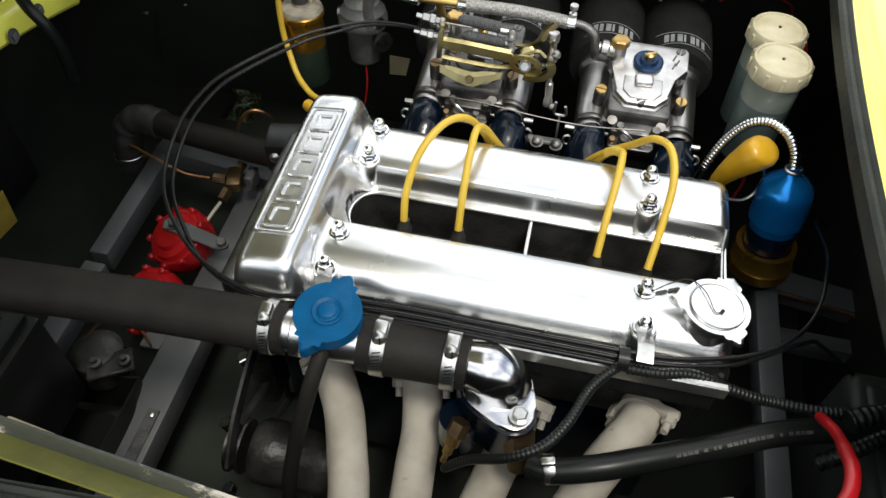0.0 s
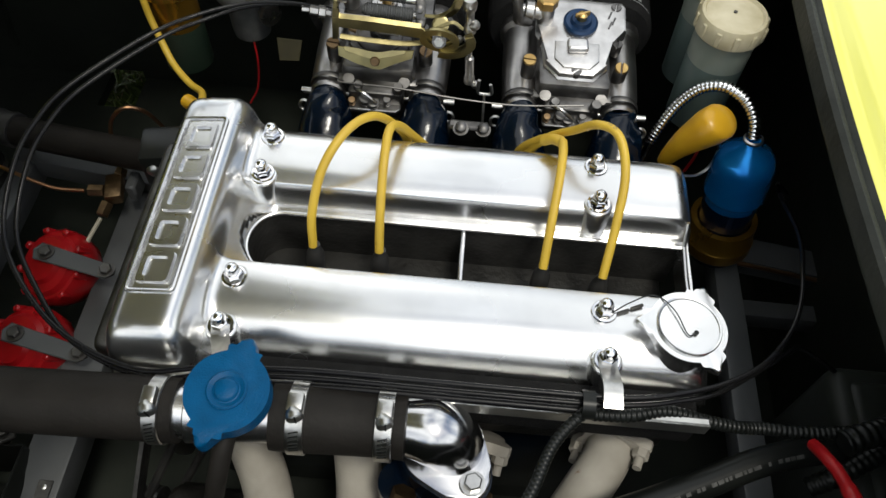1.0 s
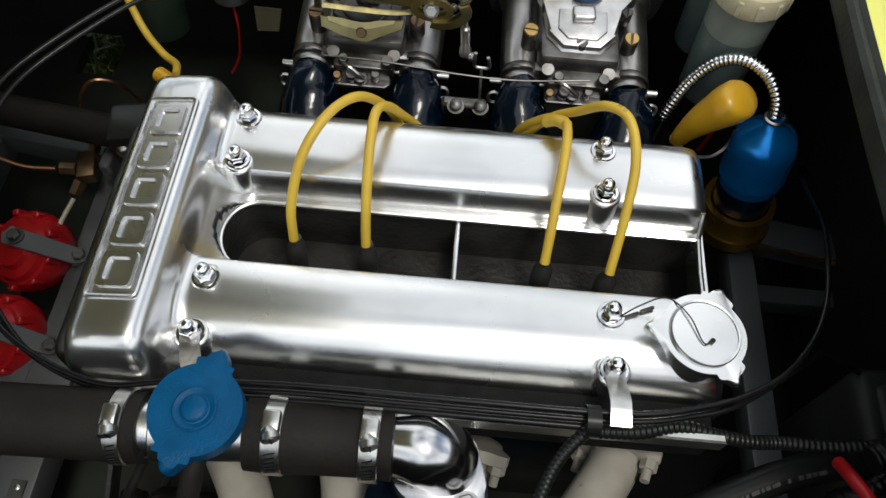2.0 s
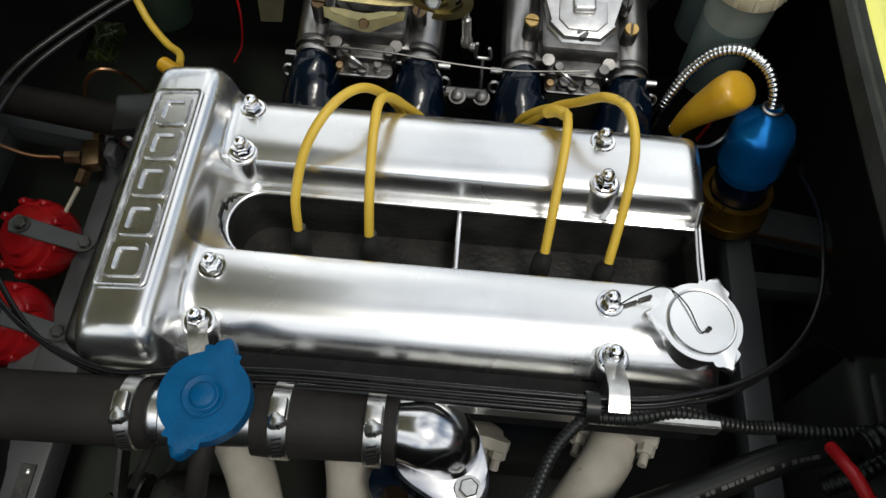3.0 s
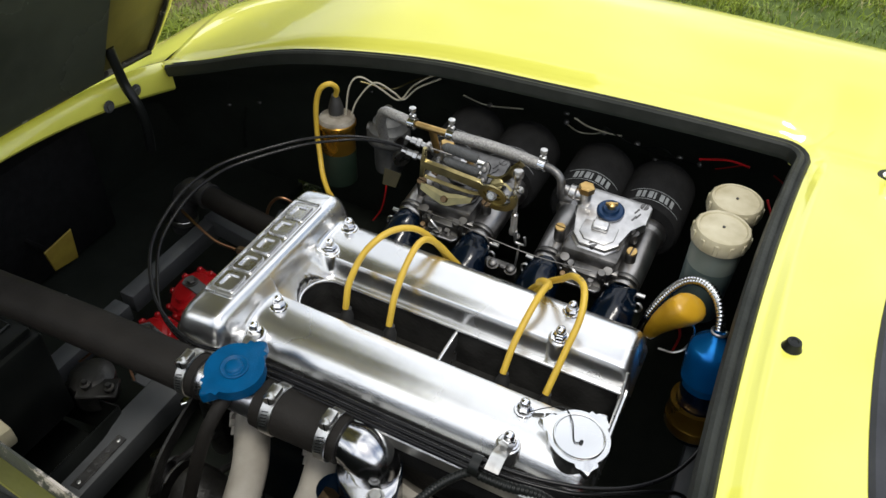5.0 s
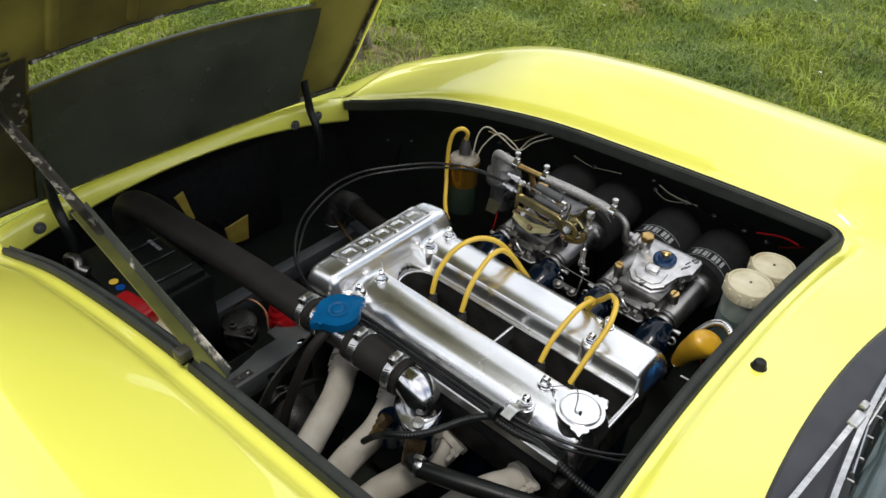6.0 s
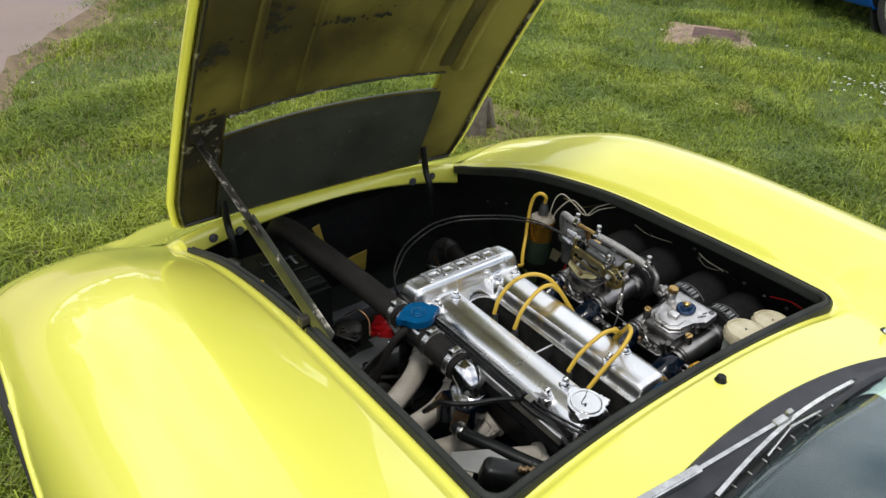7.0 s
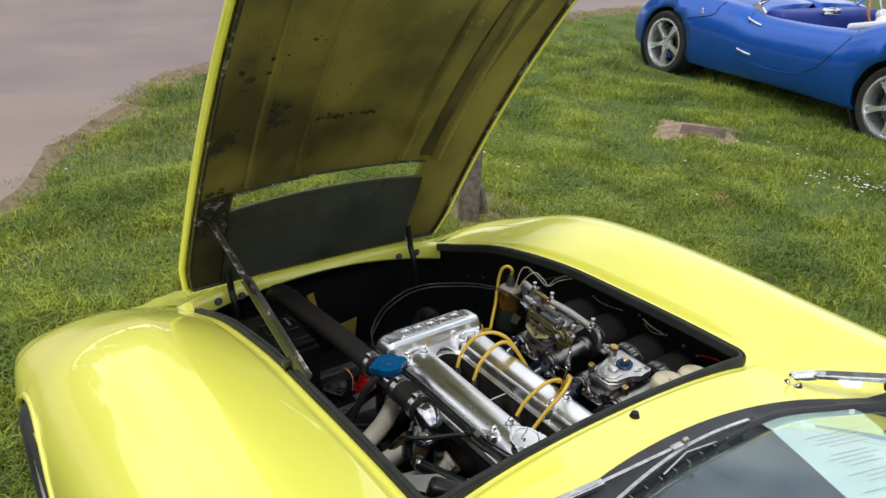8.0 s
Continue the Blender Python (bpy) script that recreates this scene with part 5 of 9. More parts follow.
# brass sender and brass hose union on the housing
sender = thing("brass_sender", "tarnished brass temperature sender screwed into the housing", "sender", (-0.002, -0.215, 0.515))
m, ln = axis((0.004, -0.206, 0.528), (-0.010, -0.242, 0.488))
bm = bmesh.new()
slab(bm, hexagon(0.0105), m, 0.0, 0.016, 0.001, 1)
part("hexagon_body", bm, M["old_brass"], sender)
bm = bmesh.new()
lathe(bm, [(0.008, 0.016), (0.0075, 0.026), (0.005, 0.028), (0.005, 0.036), (0.003, 0.038), (0.003, 0.046), (0, 0.046)], m, 14)
part("terminal", bm, M["brass"], sender)
union = thing("hose_union", "tarnished brass hose union with a rubber heater hose clamped on", "hose union", (0.068, -0.222, 0.515))
m, ln = axis((0.060, -0.208, 0.535), (0.066, -0.228, 0.500))
bm = bmesh.new()
slab(bm, hexagon(0.0150), m, 0.0, 0.020, 0.0015, 1)
lathe(bm, [(0.0125, 0.020), (0.013, 0.026), (0.0115, 0.040), (0, 0.042)], m, 18)
part("hexagon_body", bm, M["old_brass"], union)
HEATER = [(0.074, -0.232, 0.522), (0.095, -0.236, 0.527), (0.136, -0.227, 0.535), (0.175, -0.211, 0.536), (0.21, -0.196, 0.535), (0.25, -0.178, 0.535), (0.299, -0.156, 0.536), (0.35, -0.141, 0.536), (0.41, -0.13, 0.53)]
heater = part("heater_hose", tube(HEATER, 0.0125, 18), M["plastic"], union, "black rubber heater hose")
HOSE_LINE = spline(HEATER, 40)
rng = random.Random(12)
k = 150
while k < 262:
    n = rng.randint(2, 5)
    p, q = Vector(HOSE_LINE[k]), Vector(HOSE_LINE[k + n])
    d = (q - p).normalized()
    out = (Vector((-0.25, -0.55, 0.8)) - d * d.dot(Vector((-0.25, -0.55, 0.8)))).normalized()
    bm = bmesh.new()
    box(bm, Matrix.Translation((p + q) / 2 + out * 0.01245) @ Matrix((d, out.cross(d), out)).transposed().to_4x4(), ((q - p).length, 0.0032, 0.0004))
    part("print_bar", bm, M["dull_print"], heater, smooth=False)
    k += n + rng.choice((1, 1, 2, 5))
m, _ = axis((0.088, -0.2355, 0.5255), (0.136, -0.225, 0.535))
bm = bmesh.new()
lathe(bm, [(0.0138, 0), (0.0142, 0.0005), (0.0142, 0.0105), (0.0138, 0.011)], m, 24)
part("hose_clip", bm, M["steel"], union, "bright steel hose clip")
bm = bmesh.new()
box(bm, m @ pose(0, 0.017, 0.005), (0.008, 0.007, 0.014), 0.002)
part("clip_screw", bm, M["steel"], union)


def hose_clip(parent, at, way, r, screw_angle, wide=0.012):
    """A worm-drive clip round a hose: band, housing and slotted screw."""
    m, _ = axis(at, Vector(at) + Vector(way))
    bm = bmesh.new()
    lathe(bm, [(r, -wide / 2), (r + 0.0012, -wide / 2 + 0.0006), (r + 0.0012, wide / 2 - 0.0006), (r, wide / 2)], m, 36)
    c = part("hose_clip", bm, M["steel"], parent, "bright steel worm-drive hose clip")
    a = radians(screw_angle)
    hm = m @ pose(math.cos(a) * (r + 0.005), math.sin(a) * (r + 0.005), 0, 0, 0, screw_angle)
    bm = bmesh.new()
    box(bm, hm, (0.008, 0.016, wide * 0.9), 0.002)
    part("screw_housing", bm, M["steel"], c)
    bm = bmesh.new()
    sm = hm @ pose(0.001, 0.008, 0, -70, 0, 0)
    lathe(bm, [(0.0035, -0.004), (0.0062, 0.0), (0.0066, 0.0015), (0.0066, 0.005), (0.0055, 0.0062), (0, 0.0062)], sm, 18)
    part("screw_head", bm, M["steel"], c)
    bm = bmesh.new()
    box(bm, sm @ pose(0, 0, 0.0062), (0.012, 0.0013, 0.0008))
    part("screw_slot", bm, M["plastic"], c, smooth=False)
    for i in range(6):
        bm = bmesh.new()
        aa = radians(screw_angle + 42 + 7 * i)
        box(bm, m @ pose(math.cos(aa) * (r + 0.0014), math.sin(aa) * (r + 0.0014), 0, 0, 0, math.degrees(aa)) @ pose(0, 0, 0, 15, 0, 0), (0.0006, 0.0012, wide * 0.55))
        part("thread_slot", bm, M["plastic"], c, smooth=False)


# top hose: radiator to filler neck, filler, short hose to the elbow
hose = thing("radiator_top_hose", "thick dull black rubber radiator hose with steel clips", "hose", (-0.45, -0.178, 0.55))
HOSE = [(-0.742, -0.178, 0.40), (-0.738, -0.178, 0.46), (-0.725, -0.178, 0.505), (-0.685, -0.178, 0.537), (-0.62, -0.178, 0.552), (-0.55, -0.178, 0.558), (-0.40, -0.178, 0.572), (-0.27, -0.177, 0.580), (-0.175, -0.175, 0.581)]
part("hose", sweep(bmesh.new(), spline(HOSE, 8), 0.0255, 24), M["hose"], hose)
hose_clip(hose, (-0.190, -0.1752, 0.581), (1, 0.01, 0.02), 0.0262, 95)
filler = thing("coolant_filler", "alloy coolant filler neck with a blue pressure cap", "coolant filler", (-0.13, -0.17, 0.56))
part("filler_pipe", sweep(bmesh.new(), [(-0.180, -0.175, 0.581), (-0.13, -0.172, 0.578), (-0.075, -0.169, 0.575)], 0.0215, 24), M["cast_polished"], filler)
bm = bmesh.new()
lathe(bm, [(0.0235, -0.006), (0.0245, -0.005), (0.0245, 0.005), (0.0235, 0.006)], axis((-0.163, -0.1742, 0.580), (-0.13, -0.172, 0.578))[0], 30)
part("pipe_bead", bm, M["polished"], filler)
nm = Matrix.Translation((-0.133, -0.167, 0.574)) @ pose(0, 0, 0, 4, 0, 0)
bm = bmesh.new()
lathe(bm, [(0.020, 0.0), (0.020, 0.026), (0.025, 0.030), (0.025, 0.036), (0, 0.036)], nm, 30)
part("neck", bm, M["cast_polished"], filler)
bm = bmesh.new()
slab(bm, eared_disc(0.0320, (78, 254), 0.0450, 0.21), nm, 0.030, 0.0445, 0.004, 3)
cap = part("pressure_cap", bm, M["blue_cap"], filler, "blue crackle-painted pressure cap with two ears")
bm = bmesh.new()
lathe(bm, [(0.0150, 0.0440), (0.0152, 0.0462), (0.0140, 0.0472), (0.0125, 0.0464), (0.0105, 0.0455), (0.0095, 0.0458), (0.0088, 0.0476), (0.0070, 0.0486), (0, 0.0487)], nm, 40)
part("cap_centre", bm, M["blue_cap"], cap)
part("overflow_hose", tube([(-0.133, -0.190, 0.590), (-0.135, -0.206, 0.583), (-0.140, -0.225, 0.560), (-0.152, -0.245, 0.50), (-0.163, -0.262, 0.43), (-0.170, -0.27, 0.34), (-0.17, -0.27, 0.2)], 0.0078, 14), M["hose"], filler, "thin black overflow hose")
bm = bmesh.new()
q = [(-0.158, -0.106, 0.595), (-0.155, -0.118, 0.597), (-0.150, -0.134, 0.594), (-0.145, -0.150, 0.590), (-0.140, -0.158, 0.586)]
sweep(bm, spline(q, 4), 0, shape=[(-0.0075, -0.0008), (-0.0075, 0.0008), (0.0075, 0.0008), (0.0075, -0.0008)], up=(0, 0, 1))
part("stay_strap", bm, M["steel"], filler, "bright steel strap to the cam cover stud")
short = thing("short_coolant_hose", "short thick black rubber coolant hose with two steel clips", "hose", (-0.05, -0.168, 0.55))
part("hose", sweep(bmesh.new(), [(-0.104, -0.1705, 0.5762), (-0.090, -0.170, 0.5757), (-0.05, -0.169, 0.5745), (-0.015, -0.1685, 0.574), (0.001, -0.1685, 0.574)], lambda s: 0.0268 + 0.0012 * math.sin(s * 60), 28), M["hose"], short)
hose_clip(short, (-0.083, -0.1698, 0.5755), (1, 0.015, -0.015), 0.0278, 92, 0.014)
hose_clip(short, (-0.015, -0.1687, 0.574), (1, 0.0, 0.0), 0.0278, 92, 0.014)

# cables: two sheathed throttle cables that loop round the front, clipped along the cover to the bulkhead
LOOP = [(-0.119, 0.240, 0.640), (-0.158, 0.224, 0.656), (-0.196, 0.205, 0.666), (-0.237, 0.181, 0.667), (-0.276, 0.154, 0.662), (-0.332, 0.091, 0.652), (-0.350, 0.050, 0.646), (-0.357, 0.010, 0.636), (-0.354, -0.044, 0.614), (-0.328, -0.086, 0.601), (-0.279, -0.127, 0.597), (-0.215, -0.150, 0.594), (-0.16, -0.147, 0.602), (-0.08, -0.143, 0.606), (0.02, -0.143, 0.606), (0.10, -0.143, 0.606), (0.146, -0.1425, 0.606), (0.179, -0.140, 0.605), (0.211, -0.133, 0.603), (0.250, -0.119, 0.600), (0.284, -0.098, 0.596), (0.313, -0.066, 0.590), (0.331, -0.031, 0.587), (0.343, 0.010, 0.580), (0.358, 0.065, 0.560), (0.362, 0.13, 0.535), (0.38, 0.18, 0.50), (0.41, 0.20, 0.46)]
cables = thing("throttle_cables", "two glossy black control cables in a long loop along the cover", "cable", (0.0, -0.134, 0.57))
part("cable", tube(LOOP, lambda s: lerp(s, ((0.0, 0.0014), (0.08, 0.0016), (0.26, 0.0023))), 10, 6), M["cable"], cables)
SECOND = [(x + (0.007 if x < -0.2 else 0.0), y + (0.003 if y > -0.12 and x < 0 else -0.0035), z - 0.0065) if i >= 2 else (x, y + 0.010, z - 0.010) for i, (x, y, z) in enumerate(LOOP[:20])]
SECOND += [(0.316, -0.075, 0.578), (0.345, -0.055, 0.55), (0.40, -0.05, 0.50)]
part("cable", tube(SECOND, lambda s: lerp(s, ((0.0, 0.0014), (0.08, 0.0016), (0.26, 0.0023))), 10, 6), M["cable"], cables)
part("cable", tube([(-0.23, -0.150, 0.580), (-0.16, -0.151, 0.588), (-0.06, -0.1495, 0.593), (0.05, -0.1495, 0.593), (0.13, -0.1495, 0.593), (0.15, -0.1495, 0.593)], 0.003, 10, 6), M["cable"], cables)
bm = bmesh.new()
lathe(bm, [(0.0105, -0.005), (0.0115, -0.005), (0.0115, 0.005), (0.0105, 0.005)], axis((0.140, -0.147, 0.599), (0.2, -0.147, 0.599))[0], 20)
part("cable_tie", bm, M["plastic"], cables, "black plastic cable tie")
bm = bmesh.new()
q = [(0.158, -0.100, 0.5960), (0.158, -0.114, 0.5985), (0.158, -0.126, 0.6065), (0.158, -0.136, 0.6115), (0.158, -0.146, 0.6105), (0.158, -0.1525, 0.6085)]
sweep(bm, spline(q, 4), 0, shape=[(-0.0075, -0.0008), (-0.0075, 0.0008), (0.0075, 0.0008), (0.0075, -0.0008)], up=(0, 0, 1))
part("strap_clip", bm, M["steel"], cables, "bright bent steel clip on a cover stud")

# corrugated conduits
def corrugated(parent, name, pts, r, pitch, material, label="", depth=0.12, sides=12, n=30):
    q = spline(pts, n)
    return part(name, sweep(bmesh.new(), q, lambda s: r * (1 - depth * (0.5 + 0.5 * math.cos(2 * math.pi * s / pitch))), sides), material, parent, label, angle=80)


loom = thing("corrugated_loom", "black corrugated plastic wiring conduit", "conduit", (0.10, -0.2, 0.55))
corrugated(loom, "conduit", [(-0.004, -0.246, 0.505), (0.018, -0.246, 0.535), (0.052, -0.254, 0.575), (0.080, -0.243, 0.588), (0.098, -0.218, 0.590), (0.113, -0.182, 0.590), (0.127, -0.163, 0.593), (0.140, -0.151, 0.595)], 0.0050, 0.0040, M["plastic"], n=40)
corrugated(loom, "conduit", [(0.145, -0.152, 0.593), (0.175, -0.149, 0.590), (0.205, -0.141, 0.586), (0.238, -0.143, 0.579), (0.266, -0.142, 0.570), (0.292, -0.138, 0.562), (0.338, -0.138, 0.563), (0.40, -0.13, 0.57)], 0.0056, 0.0044, M["plastic"], n=60)
loom2 = thing("wiring_loom", "taped black wiring loom along the bulkhead", "wiring", (0.37, -0.13, 0.56))
part("loom", tube([(0.352, -0.148, 0.570), (0.366, -0.142, 0.572), (0.386, -0.134, 0.570), (0.42, -0.115, 0.56)], lambda q: 0.0105 + 0.0007 * math.sin(q * 900), 14, 30), M["plastic"], loom2)
corrugated(loom2, "branch", [(0.34, -0.17, 0.52), (0.365, -0.16, 0.535), (0.40, -0.14, 0.545)], 0.009, 0.006, M["plastic"], n=30)
redw = thing("battery_cable", "thick red battery cable with a black terminal boot", "cable", (0.34, -0.18, 0.56))
part("cable", tube([(0.303, -0.267, 0.643), (0.312, -0.252, 0.641), (0.317, -0.232, 0.638), (0.320, -0.208, 0.624), (0.322, -0.185, 0.608), (0.321, -0.170, 0.596), (0.322, -0.155, 0.580)], lambda s: 0.0062 - 0.0012 * max(0, min(1, (s - 0.070) / 0.008)), 12), M["red"], redw, "red rubber boot and cable")
bm = bmesh.new()
box(bm, pose(0.264, -0.302, 0.620, 8, 12, 50), (0.066, 0.036, 0.050), 0.012, 3)
part("terminal_cover", bm, M["plastic"], redw, "black moulded terminal cover")
part("terminal_post", tube([(0.284, -0.290, 0.644), (0.294, -0.278, 0.645), (0.304, -0.266, 0.643)], lambda q: 0.0058 + 0.0012 * math.sin(q * 700), 10), M["old_brass"], redw, "tarnished brass terminal")

# ---- carburettors ----
def turned(profile, a, b, n=20):
    return lathe(bmesh.new(), profile, axis(a, b)[0], n)


def rod(a, b, r, sides=10):
    return sweep(bmesh.new(), [a, b], r, sides)


def carburettor(cx):
    """A twin-choke sidedraught carburettor on its navy inlet necks; cx: its middle along the engine."""
    c = thing("carburettor", "dull cast alloy twin-choke sidedraught carburettor", "carburettor", (cx, 0.27, 0.52), "carburettors")
    for s in (-1, 1):
        x = cx + 0.054 * s
        bm = turned([(0.0175, 0), (0.0195, 0.002), (0.0195, 0.007), (0.0180, 0.009), (0.0180, 0.013), (0.0205, 0.015), (0.0205, 0.020), (0.0215, 0.024), (0.0225, 0.060), (0.0225, 0.110), (0.027, 0.114), (0.027, 0.126), (0.022, 0.128), (0.020, 0.10), (0, 0.10)], (x, 0.214, 0.543), (x, 0.4, 0.556), 28)
        part("choke_barrel", bm, M["barrel"], c)
        bm = tube([(x, 0.219, 0.545), (x, 0.211, 0.542), (x, 0.200, 0.536), (x - 0.001 * s, 0.182, 0.523), (x - 0.003 * s, 0.160, 0.503), (x - 0.004 * s, 0.135, 0.48)], lambda q: lerp(q, ((0, 0.015), (0.009, 0.0205), (0.03, 0.027), (0.06, 0.033), (0.12, 0.035))), 22)
        for v in bm.verts:
            v.co += Vector((1, 1, 1)) * 0.0038 * noise.noise(v.co * 60)
        neck = part("inlet_neck", bm, M["blue_inlet"], c, "glossy navy painted inlet neck")
        part("neck_clip", turned([(0.0205, 0), (0.0212, 0.001), (0.0212, 0.006), (0.0205, 0.007)], (x, 0.222, 0.5455), (x, 0.4, 0.557), 26), M["alloy_dark"], neck)
        part("vacuum_ring", sweep(bmesh.new(), [(x + 0.026 * s + 0.0055 * math.cos(k * 0.5236), 0.206 + 0.002 * math.sin(k * 0.5236), 0.533 + 0.0055 * math.sin(k * 0.5236)) for k in range(12)], 0.0017, 8, closed=True), M["steel"], neck, "small steel ring")
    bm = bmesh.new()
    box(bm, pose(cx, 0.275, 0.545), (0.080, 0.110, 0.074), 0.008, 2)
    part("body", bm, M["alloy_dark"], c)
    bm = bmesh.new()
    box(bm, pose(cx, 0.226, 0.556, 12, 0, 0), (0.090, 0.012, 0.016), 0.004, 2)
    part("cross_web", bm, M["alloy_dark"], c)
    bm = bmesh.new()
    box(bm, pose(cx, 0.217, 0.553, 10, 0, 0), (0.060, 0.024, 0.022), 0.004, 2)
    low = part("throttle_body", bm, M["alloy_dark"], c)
    bm = bmesh.new()
    slab(bm, [(-0.027, -0.008), (0.022, -0.008), (0.027, -0.003), (0.027, 0.012), (-0.030, 0.012), (-0.030, -0.004)], pose(cx, 0.206, 0.541, 8, 0, 0), -0.0025, 0.0025, 0.001, 1)
    part("base_plate", bm, M["alloy"], low, "bright edged base plate")
    for dx, dy, z0, r, h, mm in ((-0.020, 0.213, 0.553, 0.0052, 0.018, "alloy_dark"), (-0.012, 0.205, 0.545, 0.0062, 0.013, "alloy_dark"), (-0.003, 0.204, 0.544, 0.0068, 0.009, "alloy_dark"), (0.023, 0.212, 0.552, 0.0058, 0.022, "alloy_dark"), (0.012, 0.206, 0.545, 0.0042, 0.012, "alloy_dark"), (-0.026, 0.203, 0.545, 0.004, 0.009, "old_brass")):
        part("adjuster", turned([(r, 0), (r, h * 0.3), (r * 0.7, h * 0.34), (r * 0.7, h * 0.5), (r, h * 0.54), (r, h * 0.94), (r * 0.85, h), (0, h)], (cx + dx, dy, z0), (cx + dx + 0.02, dy - 0.10, z0 + 0.3), 14), M[mm], low)
    part("idle_lever", tube([(cx - 0.020, 0.205, 0.566), (cx - 0.012, 0.199, 0.566), (cx - 0.004, 0.197, 0.560), (cx + 0.002, 0.198, 0.553)], 0.0020, 8), M["steel"], low)
    for dx in (-0.030, 0.030):
        part("web_screw", turned([(0.0045, 0), (0.0045, 0.006), (0.0062, 0.007), (0.0062, 0.011), (0, 0.011)], (cx + dx, 0.220, 0.560), (cx + dx, 0.19, 0.62), 14), M["alloy_dark"], low)
    m = Matrix.Translation((cx, 0.275, 0.588)) @ pose(0, 0, 0, 9, 0, 0)
    o = [(-0.040, 0.058), (0.050, 0.058), (0.054, 0.052), (0.054, 0.018), (0.036, 0.002), (0.033, -0.030), (0.018, -0.046), (-0.018, -0.046), (-0.033, -0.030), (-0.036, 0.002), (-0.044, 0.014), (-0.044, 0.052)]
    bm = bmesh.new()
    slab(bm, o, m, -0.004, 0.010, 0.0025, 2)
    slab(bm, [(0.035, 0.004), (0.034, -0.031), (0.019, -0.048), (-0.019, -0.048), (-0.034, -0.031), (-0.037, 0.004)], m, -0.020, 0.004, 0.002, 1)
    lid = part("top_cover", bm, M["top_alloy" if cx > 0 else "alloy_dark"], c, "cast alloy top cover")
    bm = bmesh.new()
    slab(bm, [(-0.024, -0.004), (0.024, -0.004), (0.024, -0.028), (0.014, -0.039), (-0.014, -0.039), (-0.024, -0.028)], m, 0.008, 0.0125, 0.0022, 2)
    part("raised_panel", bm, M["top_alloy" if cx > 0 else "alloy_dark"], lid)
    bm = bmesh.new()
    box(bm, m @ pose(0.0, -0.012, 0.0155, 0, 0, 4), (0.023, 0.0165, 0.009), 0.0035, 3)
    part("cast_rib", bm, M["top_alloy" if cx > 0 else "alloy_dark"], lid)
    for i in range(5):
        bm = bmesh.new()
        box(bm, m @ pose(-0.010 + 0.005 * i, 0.0065, 0.0105), (0.003, 0.006, 0.0014), 0.0005, 1)
        part("cast_mark", bm, M["alloy"], lid)
    bm = bmesh.new()
    for dx, dy in ((0.036, 0.038), (0.040, 0.030), (0.036, 0.024)):
        box(bm, m @ pose(dx, dy, 0.0105, 0, 0, 70), (0.010, 0.002, 0.0016))
    part("cast_mark", bm, M["alloy_dark"], lid)
    bm = bmesh.new()
    lathe(bm, [(0, 0.008), (0.0165, 0.008), (0.0190, 0.011), (0.0190, 0.0145), (0.0165, 0.0165), (0.0120, 0.0160), (0.010, 0.020), (0, 0.020)], m @ pose(0.003, 0.022, 0), 32)
    tc = part("jet_cover", bm, M["blue_cover"] if cx > 0 else M["alloy"], lid, "dark blue anodised jet cover" if cx > 0 else "")
    bm = bmesh.new()
    lathe(bm, [(0.0055, 0.018), (0.0055, 0.026), (0.003, 0.028), (0, 0.028)], m @ pose(0.003, 0.022, 0), 16)
    box(bm, m @ pose(0.003, 0.022, 0.026, 0, 0, 20), (0.017, 0.0035, 0.006), 0.001, 1)
    part("wing_nut", bm, M["brass"], tc, "brass wing nut")
    for dx, dy, high, mm in ((-0.050, -0.030, 0.016, "brass"), (0.050, -0.026, 0.010, "brass"), (-0.034, 0.006, 0.010, "alloy_dark"), (0.045, 0.004, 0.012, "alloy_dark"), (0.0, -0.041, 0.017, "alloy_dark"), (0.043, 0.050, 0.018, "alloy_dark")):
        sm = m @ pose(dx, dy, 0.0, 0, 0, 40 + 900 * dx)
        r = 0.0075 if mm == "brass" else 0.0058
        base = -0.040 if mm == "brass" else -0.012
        bm = lathe(bmesh.new(), [(r * 0.9, base), (r, base + 0.006), (r, high - 0.010), (r * 0.9, high - 0.009), (0, high - 0.009)], sm, 18)
        sc = part("screw", bm, M["alloy_dark"], lid)
        bm = bmesh.new()
        for side in (-1, 1):
            arc = [(r * 0.94 * math.sin(k), side * (0.0008 + r * 0.86 * math.cos(k))) for k in [math.pi / 2 * (j / 4 - 1) for j in range(9)]]
            slab(bm, arc if side < 0 else arc[::-1], sm, high - 0.010, high - 0.0065, 0.0006, 1)
        part("slotted_head", bm, M[("brass" if cx > 0 else "old_brass") if mm == "brass" else "alloy_dark"], sc, "slotted brass head" if mm == "brass" else "")
    # fuel inlet on the front corner
    p = m @ Vector((-0.036, 0.026, 0.020))
    bm = turned([(0.009, 0.0), (0.0095, 0.004), (0.0095, 0.016), (0.0085, 0.018), (0.0085, 0.022), (0, 0.022)], p + Vector((0, 0, -0.012)), p + Vector((0, 0, 0.02)))
    fu = part("fuel_inlet", bm, M["alloy"], c)
    bm = bmesh.new()
    slab(bm, hexagon(0.0115), Matrix.Translation(p + Vector((0, 0, 0.009))), 0, 0.010, 0.0015, 1)
    part("inlet_nut", bm, M["brass"], fu, "brass inlet nut")
    part("union", turned([(0.0085, 0), (0.0085, 0.012), (0.011, 0.014), (0.011, 0.022), (0.007, 0.024), (0.007, 0.032), (0, 0.032)], p, p + Vector((-1, 0, 0.05))), M["alloy"], fu)
    # spindles, levers and small bosses on the engine side
    part("throttle_spindle", rod((cx - 0.085, 0.222, 0.540), (cx + 0.085, 0.222, 0.540), 0.0038), M["steel"], c)
    return c


